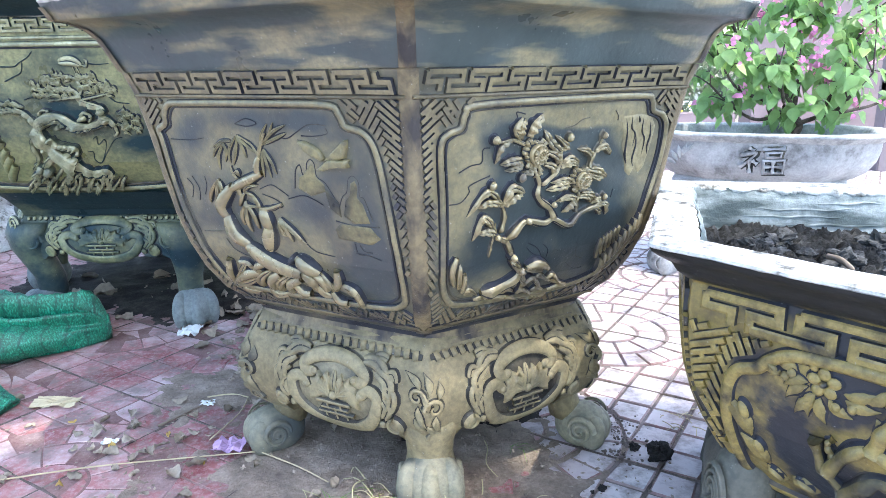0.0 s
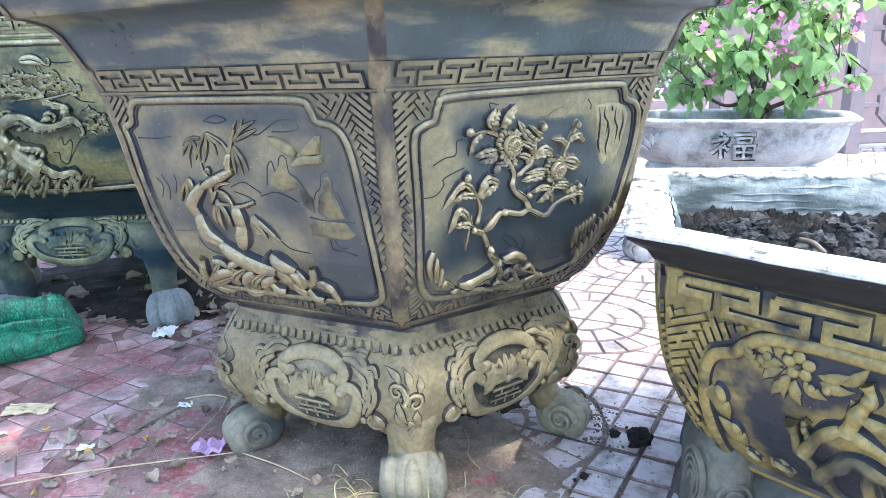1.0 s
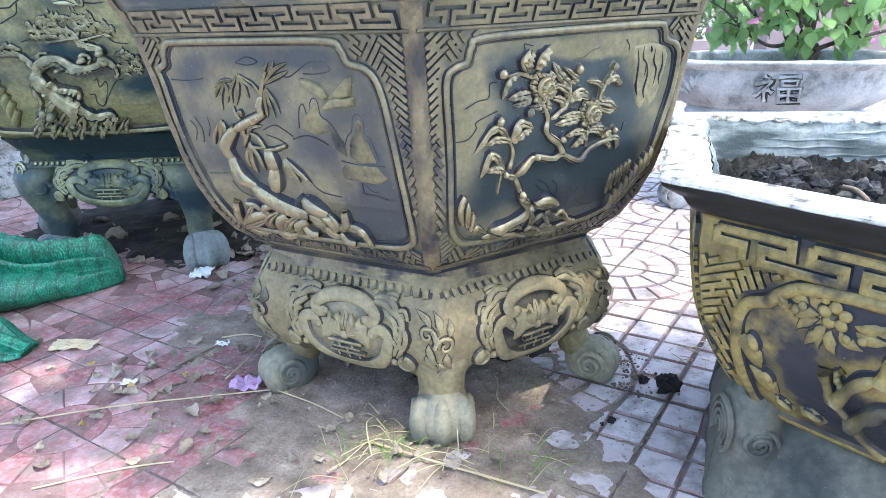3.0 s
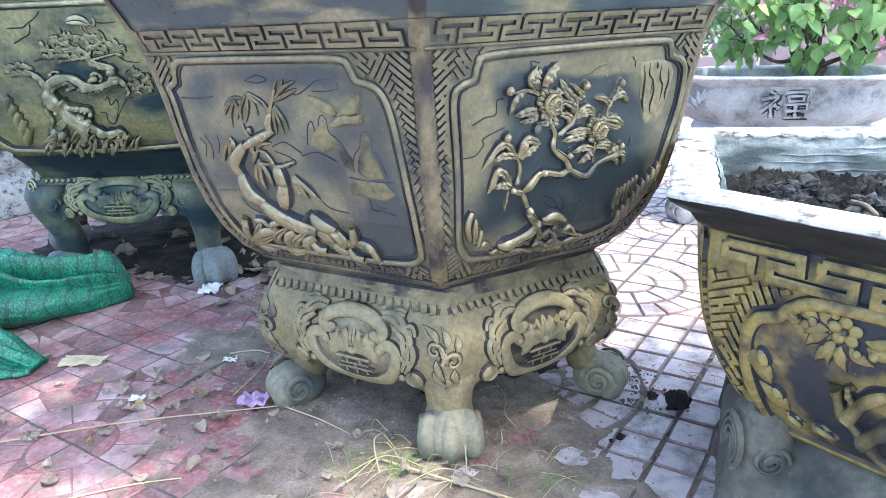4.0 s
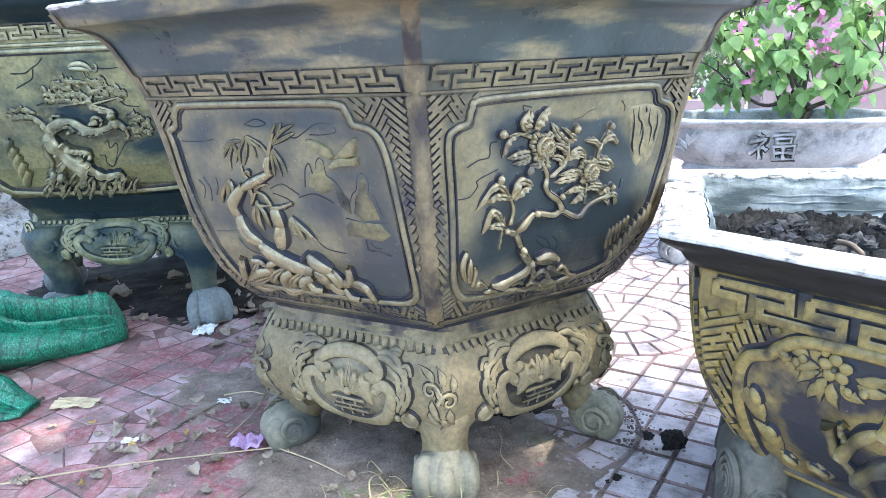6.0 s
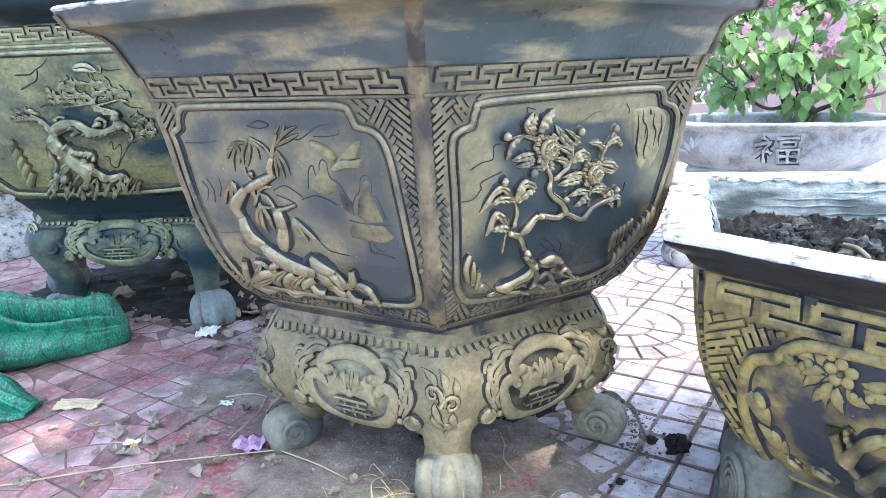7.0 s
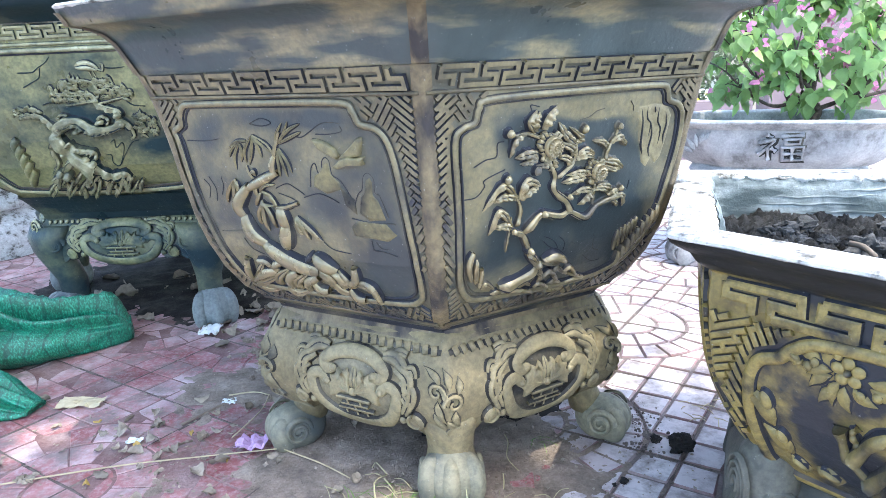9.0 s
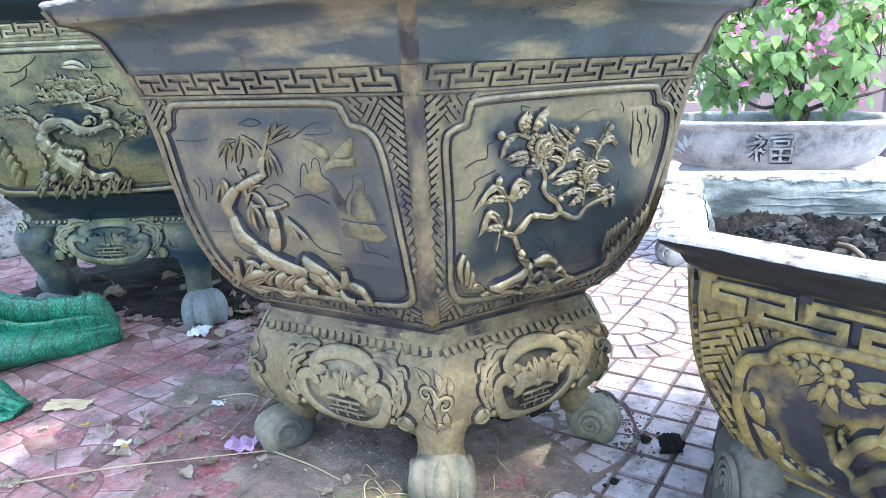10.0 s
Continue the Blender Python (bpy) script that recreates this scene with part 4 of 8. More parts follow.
ridge("branch", figure_mat, planter, f0, [(-0.092, 0.462), (-0.087, 0.479), (-0.090, 0.498), (-0.104, 0.512), (-0.113, 0.528)], 0.0072, 0.01, LIMB)
ridge("branch", figure_mat, planter, f0, [(0.003, 0.470), (-0.005, 0.487), (-0.023, 0.500), (-0.033, 0.513), (-0.031, 0.527), (-0.039, 0.544)], 0.0121, 0.014, LIMB)
ridge("branch", figure_mat, planter, f0, [(-0.029, 0.524), (-0.012, 0.534), (0.002, 0.548), (0.004, 0.570), (0.012, 0.583)], 0.0076, 0.011, LIMB)
ridge("branch", figure_mat, planter, f0, [(-0.064, 0.585), (-0.085, 0.592), (-0.104, 0.589)], 0.0067, 0.01, LIMB)
ridge("branch", figure_mat, planter, f0, [(0.061, 0.540), (0.064, 0.556), (0.076, 0.574), (0.080, 0.584)], 0.0049, 0.009, LIMB)
ridge("branch", figure_mat, planter, f0, [(0.047, 0.475), (0.047, 0.491), (0.048, 0.507)], 0.0059, 0.009, LIMB)
ridge("branch", figure_mat, planter, f0, [(0.078, 0.479), (0.092, 0.485), (0.099, 0.494)], 0.0054, 0.009, LIMB)
ridge("branch", figure_mat, planter, f0, [(-0.043, 0.394), (-0.028, 0.373), (-0.026, 0.356)], 0.0117, 0.014, LIMB)
ridge("branch", figure_mat, planter, f0, [(-0.065, 0.415), (-0.047, 0.404), (-0.034, 0.388)], 0.0072, 0.018, LIMB)
boss("knot", figure_mat, planter, f0, -0.047, 0.475, 0.0063, 0.0063, 0.018, 0)
boss("knot", figure_mat, planter, f0, -0.064, 0.422, 0.0059, 0.0059, 0.02, 0)
boss("knot", figure_mat, planter, f0, -0.002, 0.494, 0.0054, 0.0054, 0.015, 0)
boss("knot", figure_mat, planter, f0, -0.042, 0.397, 0.0067, 0.0067, 0.019, 0)
boss("knot", figure_mat, planter, f0, -0.096, 0.456, 0.0054, 0.0054, 0.014, 0)
boss("bud", figure_mat, planter, f0, -0.113, 0.594, 0.0076, 0.0072, 0.013, -20)
boss("bud", figure_mat, planter, f0, -0.113, 0.532, 0.0063, 0.0081, 0.013, -20)
boss("bud", figure_mat, planter, f0, 0.015, 0.590, 0.0059, 0.0081, 0.013, -20)
boss("bud", figure_mat, planter, f0, 0.081, 0.589, 0.0040, 0.0063, 0.013, -20)
boss("bud", figure_mat, planter, f0, 0.099, 0.495, 0.0040, 0.0063, 0.013, -20)
boss("bud", figure_mat, planter, f0, -0.064, 0.539, 0.0063, 0.0076, 0.013, -20)
blossom(planter, f0, -0.045, 0.572, 0.0207, 0.014, 0.0144)
blossom(planter, f0, 0.045, 0.527, 0.0185, 0.013, 0.0126)
ridge("rose_leaf", figure_mat, planter, f0, [(-0.071, 0.592), (-0.083, 0.607), (-0.070, 0.621)], 0.0094, 0.011, ROSE)
ridge("rose_leaf", figure_mat, planter, f0, [(-0.071, 0.593), (-0.074, 0.609), (-0.065, 0.619)], 0.0065, 0.012, ROSE)
ridge("rose_leaf", figure_mat, planter, f0, [(-0.058, 0.595), (-0.052, 0.611), (-0.036, 0.624)], 0.0130, 0.013, ROSE)
ridge("rose_leaf", figure_mat, planter, f0, [(-0.023, 0.572), (-0.007, 0.565), (-0.000, 0.551)], 0.0108, 0.012, ROSE)
ridge("rose_leaf", figure_mat, planter, f0, [(-0.067, 0.564), (-0.084, 0.564), (-0.100, 0.559)], 0.0122, 0.013, ROSE)
ridge("rose_leaf", figure_mat, planter, f0, [(-0.064, 0.558), (-0.077, 0.553), (-0.091, 0.550)], 0.0086, 0.011, ROSE)
ridge("rose_leaf", figure_mat, planter, f0, [(-0.041, 0.554), (-0.051, 0.546), (-0.064, 0.545)], 0.0094, 0.012, ROSE)
ridge("rose_leaf", figure_mat, planter, f0, [(-0.025, 0.554), (-0.012, 0.551), (-0.006, 0.537)], 0.0101, 0.012, ROSE)
ridge("rose_leaf", figure_mat, planter, f0, [(-0.035, 0.553), (-0.034, 0.544), (-0.041, 0.535)], 0.0072, 0.01, ROSE)
ridge("rose_leaf", figure_mat, planter, f0, [(-0.086, 0.592), (-0.104, 0.582), (-0.109, 0.560)], 0.0072, 0.01, ROSE)
ridge("rose_leaf", figure_mat, planter, f0, [(0.003, 0.569), (-0.016, 0.582), (-0.030, 0.602)], 0.0122, 0.012, ROSE)
ridge("rose_leaf", figure_mat, planter, f0, [(0.006, 0.571), (0.008, 0.580), (-0.010, 0.594)], 0.0079, 0.011, ROSE)
ridge("rose_leaf", figure_mat, planter, f0, [(0.002, 0.548), (0.020, 0.560), (0.042, 0.549)], 0.0101, 0.011, ROSE)
ridge("rose_leaf", figure_mat, planter, f0, [(0.004, 0.547), (0.024, 0.552), (0.041, 0.545)], 0.0065, 0.012, ROSE)
ridge("rose_leaf", figure_mat, planter, f0, [(0.062, 0.539), (0.079, 0.537), (0.102, 0.523)], 0.0108, 0.011, ROSE)
ridge("rose_leaf", figure_mat, planter, f0, [(0.062, 0.533), (0.077, 0.526), (0.095, 0.527)], 0.0079, 0.011, ROSE)
ridge("rose_leaf", figure_mat, planter, f0, [(0.026, 0.521), (0.007, 0.520), (-0.014, 0.515)], 0.0130, 0.012, ROSE)
ridge("rose_leaf", figure_mat, planter, f0, [(0.027, 0.527), (0.012, 0.529), (-0.007, 0.525)], 0.0086, 0.011, ROSE)
ridge("rose_leaf", figure_mat, planter, f0, [(0.063, 0.558), (0.053, 0.568), (0.036, 0.571)], 0.0086, 0.01, ROSE)
ridge("rose_leaf", figure_mat, planter, f0, [(0.069, 0.565), (0.084, 0.573), (0.103, 0.557)], 0.0094, 0.01, ROSE)
ridge("rose_leaf", figure_mat, planter, f0, [(0.043, 0.498), (0.024, 0.502), (0.007, 0.495)], 0.0101, 0.011, ROSE)
ridge("rose_leaf", figure_mat, planter, f0, [(0.041, 0.496), (0.033, 0.488), (0.021, 0.477)], 0.0101, 0.011, ROSE)
ridge("rose_leaf", figure_mat, planter, f0, [(0.048, 0.499), (0.065, 0.499), (0.077, 0.486)], 0.0094, 0.011, ROSE)
ridge("rose_leaf", figure_mat, planter, f0, [(0.053, 0.504), (0.071, 0.502), (0.083, 0.491)], 0.0079, 0.01, ROSE)
ridge("rose_leaf", figure_mat, planter, f0, [(0.091, 0.481), (0.105, 0.483), (0.113, 0.462)], 0.0079, 0.01, ROSE)
ridge("rose_leaf", figure_mat, planter, f0, [(0.082, 0.479), (0.093, 0.473), (0.099, 0.464)], 0.0065, 0.009, ROSE)
ridge("rose_leaf", figure_mat, planter, f0, [(0.077, 0.485), (0.088, 0.493), (0.104, 0.491)], 0.0058, 0.009, ROSE)
ridge("rose_leaf", figure_mat, planter, f0, [(-0.092, 0.502), (-0.120, 0.524), (-0.149, 0.490)], 0.0094, 0.01, ROSE)
ridge("rose_leaf", figure_mat, planter, f0, [(-0.094, 0.503), (-0.116, 0.509), (-0.132, 0.501)], 0.0108, 0.012, ROSE)
ridge("rose_leaf", figure_mat, planter, f0, [(-0.090, 0.501), (-0.080, 0.526), (-0.052, 0.515)], 0.0122, 0.012, ROSE)
ridge("rose_leaf", figure_mat, planter, f0, [(-0.088, 0.500), (-0.072, 0.513), (-0.057, 0.515)], 0.0072, 0.012, ROSE)
ridge("rose_leaf", figure_mat, planter, f0, [(-0.100, 0.464), (-0.123, 0.488), (-0.136, 0.454)], 0.0108, 0.011, ROSE)
ridge("rose_leaf", figure_mat, planter, f0, [(-0.100, 0.462), (-0.114, 0.467), (-0.129, 0.464)], 0.0108, 0.012, ROSE)
ridge("rose_leaf", figure_mat, planter, f0, [(-0.099, 0.476), (-0.102, 0.440), (-0.102, 0.422)], 0.0029, 0.004, ROSE)
ridge("ground_leaf", figure_mat, planter, f0, [(-0.030, 0.398), (-0.012, 0.404), (0.014, 0.391)], 0.0135, 0.016, LOBE)
ridge("ground_leaf", figure_mat, planter, f0, [(-0.030, 0.394), (-0.011, 0.393), (0.011, 0.387)], 0.0081, 0.014, LEAF)
ridge("ground_leaf", figure_mat, planter, f0, [(-0.155, 0.388), (-0.166, 0.415), (-0.160, 0.434)], 0.0099, 0.01, LOBE)
ridge("ground_leaf", figure_mat, planter, f0, [(-0.146, 0.381), (-0.152, 0.407), (-0.151, 0.421)], 0.0090, 0.01, LEAF)
ridge("ground_leaf", figure_mat, planter, f0, [(-0.139, 0.374), (-0.140, 0.390), (-0.141, 0.405)], 0.0081, 0.009, LOBE)
ridge("ground_leaf", figure_mat, planter, f0, [(-0.132, 0.368), (-0.128, 0.377), (-0.105, 0.360)], 0.0072, 0.008, LEAF)
ridge("ground_leaf", figure_mat, planter, f0, [(-0.024, 0.364), (-0.012, 0.377), (0.013, 0.356)], 0.0081, 0.011, LOBE)
ridge("ground_leaf", figure_mat, planter, f0, [(-0.005, 0.369), (0.005, 0.380), (0.029, 0.359)], 0.0072, 0.01, LEAF)
ridge("ground_leaf", figure_mat, planter, f0, [(0.020, 0.366), (0.030, 0.375), (0.055, 0.353)], 0.0072, 0.01, LOBE)
ridge("ground_leaf", figure_mat, planter, f0, [(-0.063, 0.357), (-0.056, 0.366), (-0.033, 0.352)], 0.0072, 0.01, LEAF)
ridge("ground_leaf", figure_mat, planter, f0, [(-0.031, 0.350), (-0.024, 0.358), (0.000, 0.344)], 0.0072, 0.01, LOBE)
ridge("ground_leaf", figure_mat, planter, f0, [(-0.001, 0.347), (0.008, 0.354), (0.031, 0.343)], 0.0063, 0.009, LEAF)
ridge("ground_leaf", figure_mat, planter, f0, [(-0.077, 0.352), (-0.055, 0.351), (-0.027, 0.339)], 0.0063, 0.009, LOBE)
ridge("ground_leaf", figure_mat, planter, f0, [(-0.021, 0.339), (0.010, 0.337), (0.042, 0.333)], 0.0063, 0.009, LEAF)
ridge("ground_leaf", figure_mat, planter, f0, [(0.037, 0.344), (0.052, 0.350), (0.073, 0.347)], 0.0063, 0.009, LOBE)
ridge("ground_leaf", figure_mat, planter, f0, [(-0.112, 0.355), (-0.100, 0.359), (-0.076, 0.348)], 0.0063, 0.009, LEAF)
ridge("ground_leaf", figure_mat, planter, f0, [(0.004, 0.375), (0.032, 0.364), (0.072, 0.348)], 0.0054, 0.009, LOBE)
ridge("rock", figure_mat, planter, f0, [(0.187, 0.425), (0.188, 0.442), (0.190, 0.456)], 0.0090, 0.012, LOBE)
ridge("rock", figure_mat, planter, f0, [(0.178, 0.417), (0.180, 0.434), (0.182, 0.448)], 0.0086, 0.012, LOBE)
ridge("rock", raised_mat, planter, f0, [(0.170, 0.410), (0.172, 0.425), (0.173, 0.439)], 0.0081, 0.012, LOBE)
ridge("rock", raised_mat, planter, f0, [(0.163, 0.401), (0.163, 0.417), (0.165, 0.431)], 0.0076, 0.012, LOBE)
ridge("rock", raised_mat, planter, f0, [(0.155, 0.393), (0.156, 0.408), (0.157, 0.422)], 0.0072, 0.012, LOBE)
ridge("rock", raised_mat, planter, f0, [(0.148, 0.385), (0.150, 0.398), (0.149, 0.414)], 0.0067, 0.012, LOBE)
ridge("rock", raised_mat, planter, f0, [(0.141, 0.377), (0.143, 0.389), (0.142, 0.405)], 0.0063, 0.012, LOBE)
ridge("rock", raised_mat, planter, f0, [(0.134, 0.369), (0.136, 0.380), (0.135, 0.395)], 0.0059, 0.012, LOBE)
ridge("rock", raised_mat, planter, f0, [(0.128, 0.360), (0.130, 0.370), (0.129, 0.386)], 0.0054, 0.012, LOBE)
ridge("rock", faint_mat, planter, f0, [(0.120, 0.387), (0.115, 0.405), (0.116, 0.422)], 0.0067, 0.006, LOBE)
ridge("rock", faint_mat, planter, f0, [(0.127, 0.393), (0.121, 0.410), (0.123, 0.425)], 0.0067, 0.006, LOBE)
ridge("rock", faint_mat, planter, f0, [(0.134, 0.398), (0.128, 0.416), (0.130, 0.429)], 0.0067, 0.006, LOBE)
ridge("rock", faint_mat, planter, f0, [(0.140, 0.403), (0.135, 0.422), (0.137, 0.432)], 0.0067, 0.006, LOBE)
ridge("rock", faint_mat, planter, f0, [(0.147, 0.409), (0.142, 0.427), (0.145, 0.436)], 0.0067, 0.006, LOBE)
ridge("rock", faint_mat, planter, f0, [(0.153, 0.414), (0.149, 0.433), (0.152, 0.439)], 0.0067, 0.006, LOBE)
plaque("cliff", cliff_mat, planter, f0, [(0.116, 0.612), (0.150, 0.617), (0.178, 0.612), (0.190, 0.596), (0.186, 0.560), (0.180, 0.534), (0.170, 0.523), (0.160, 0.536), (0.151, 0.520), (0.140, 0.528), (0.134, 0.552), (0.127, 0.566), (0.124, 0.590)], 0.0016, "gilt cliff in low relief")
for line in ([(0.124, 0.610), (0.130, 0.590), (0.132, 0.560), (0.139, 0.540)], [(0.136, 0.612), (0.138, 0.596), (0.147, 0.586), (0.146, 0.566)], [(0.148, 0.590), (0.152, 0.570), (0.149, 0.548), (0.155, 0.534)], [(0.160, 0.610), (0.161, 0.590), (0.169, 0.576), (0.168, 0.550)], [(0.175, 0.604), (0.180, 0.584), (0.177, 0.566), (0.181, 0.552)], [(0.150, 0.612), (0.153, 0.602)]):
    ridge("incised_line", groove_mat, planter, f0, line, 0.0022, 0.0034, (ROUND, lambda t: 0.4 + 0.8 * math.sin(math.pi * t)))
cut(planter, f0, [(-0.165, 0.553), (-0.147, 0.561), (-0.130, 0.564), (-0.129, 0.581), (-0.119, 0.583)])
cut(planter, f0, [(-0.181, 0.511), (-0.160, 0.512), (-0.147, 0.525), (-0.147, 0.534), (-0.115, 0.545)])
cut(planter, f0, [(0.006, 0.602), (0.025, 0.605), (0.037, 0.612), (0.051, 0.615)])
cut(planter, f0, [(-0.003, 0.430), (0.009, 0.419), (0.010, 0.405)])
cut(planter, f0, [(0.053, 0.416), (0.067, 0.421), (0.072, 0.399), (0.088, 0.391)])
cut(planter, f0, [(0.121, 0.503), (0.120, 0.493), (0.119, 0.489)])
cut(planter, f0, [(-0.032, 0.435), (-0.013, 0.425), (-0.003, 0.411), (-0.019, 0.416), (-0.033, 0.428)])
cut(planter, f0, [(0.023, 0.418), (0.040, 0.405), (0.043, 0.388)])
cut(planter, f0, [(-0.078, 0.621), (-0.080, 0.628), (-0.066, 0.625)])
cut(planter, f0, [(0.100, 0.623), (0.107, 0.615), (0.108, 0.608)])
cut(planter, f0, [(0.051, 0.392), (0.077, 0.374), (0.096, 0.373)])


# ---- footed stands ----
def ellipsoid(bm, at, axes, radii, sub=3):
    made = bmesh.ops.create_icosphere(bm, subdivisions=sub, radius=1.0)["verts"]
    for v in made:
        c = v.co.copy()
        v.co = at + axes[0] * c.x * radii[0] + axes[1] * c.y * radii[1] + Vector((0, 0, max(c.z, -0.78) * radii[2]))


def paw(bm, at, out, w, d, h, toes=3):
    """A lion's paw: a heel with a row of plump toes towards out, flat below."""
    o = Vector((out.x, out.y, 0)).normalized()
    t = Vector((-o.y, o.x, 0))
    rz = h * 0.56
    ellipsoid(bm, at - o * d * 0.06 + Vector((0, 0, rz * 0.78)), (t, o), (w * 0.50, d * 0.46, rz))
    for i in range(toes):
        q = (i - (toes - 1) / 2) / max(1, toes - 1)
        side = t * q * w * 0.60 + o * d * (0.15 - 0.40 * q * q)
        turn = (o + t * q * 0.9).normalized()
        ellipsoid(bm, at + side + Vector((0, 0, rz * 0.72)), (Vector((-turn.y, turn.x, 0)), turn), (w * 0.215, d * 0.31, rz * 0.94))


def ball_foot(bm, at, out, w, d, h):
    """A plump rolled foot: one smooth body with two short toes at its far end."""
    o = Vector((out.x, out.y, 0)).normalized()
    t = Vector((-o.y, o.x, 0))
    rz = h * 0.56
    ellipsoid(bm, at + Vector((0, 0, rz * 0.78)), (t, o), (w * 0.52, d * 0.53, rz), 4)
    for sd in (-1, 1):
        ellipsoid(bm, at + o * d * 0.26 + t * sd * w * 0.20 + Vector((0, 0, rz * 0.66)), (t, o), (w * 0.27, d * 0.27, rz * 0.84))


def loft(bm, sections, out):
    """A limb through (radius from the axis, height, width, depth) sections along the direction out."""
    o = Vector((out.x, out.y, 0)).normalized()
    t = Vector((-o.y, o.x, 0))
    rows = []
    for r, z, w, d in sections:
        rows.append([bm.verts.new(o * (r + d * 0.5 * math.cos(a)) + t * (w * 0.5 * math.sin(a)) + Vector((0, 0, z)))
                     for a in (2 * math.pi * i / 16 for i in range(16))])
    for r, s in zip(rows, rows[1:]):
        for i in range(16):
            bm.faces.new((r[i], r[(i + 1) % 16], s[(i + 1) % 16], s[i]))
    bm.faces.new(rows[0][::-1])
    bm.faces.new(rows[-1])


def foot_scroll(bm, at, side, r, w):
    """A spiral on the flank of a paw; side is the direction that it faces."""
    n = Vector((side.x, side.y, 0)).normalized()
    t = Vector((-n.y, n.x, 0))
    spiral(bm, lambda s, z, d: at + t * s + Vector((0, 0, z)) + n * (d - 0.25 * (s * s + z * z) / r), 0, 0, r, 2.0, w, w * 0.7)


def stand_shell(bm, hx, ztop, arch, legz, legw, med, wall=0.03):
    """The hollow apron of a six-sided stand; its lower edge rises between the legs and drops under the medallion."""
    cols, nv = 30, 9
    grid = {}
    for side in (0, 1):
        for k in range(6):
            f = hx.face(k)
            for c in range(cols + 1):
                u = -1 + 2 * c / cols
                half = hx.half(arch)
                s0 = u * half
                gap = half - abs(s0)
                q = min(1, max(0, (gap - legw * 0.75) / (legw * 0.6)))
                q = q * q * (3 - 2 * q)
                zb = legz + (arch - legz) * q
                m = (s0 - med[0]) / med[2]
                if abs(m) < 1:
                    zb = min(zb, med[1] - med[3] * (1 - m * m) ** 0.5)
                for j in range(nv + 1):
                    z = ztop + (zb - ztop) * j / nv
                    p = f(u * hx.half(z), z, 0)
                    if side:
                        p -= Vector((p.x, p.y, 0)).normalized() * wall
                    grid[side, k, c, j] = bm.verts.new(p)
    for k in range(6):
        for c in range(cols):
            for j in range(nv):
                a = [grid[0, k, c, j], grid[0, k, c, j + 1], grid[0, k, c + 1, j + 1], grid[0, k, c + 1, j]]
                b = [grid[1, k, c, j], grid[1, k, c + 1, j], grid[1, k, c + 1, j + 1], grid[1, k, c, j + 1]]
                bm.faces.new(a)
                bm.faces.new(b)
            for j in (0, nv):
                bm.faces.new((grid[0, k, c, j], grid[0, k, c + 1, j], grid[1, k, c + 1, j], grid[1, k, c, j]))
    bmesh.ops.remove_doubles(bm, verts=bm.verts, dist=2e-4)


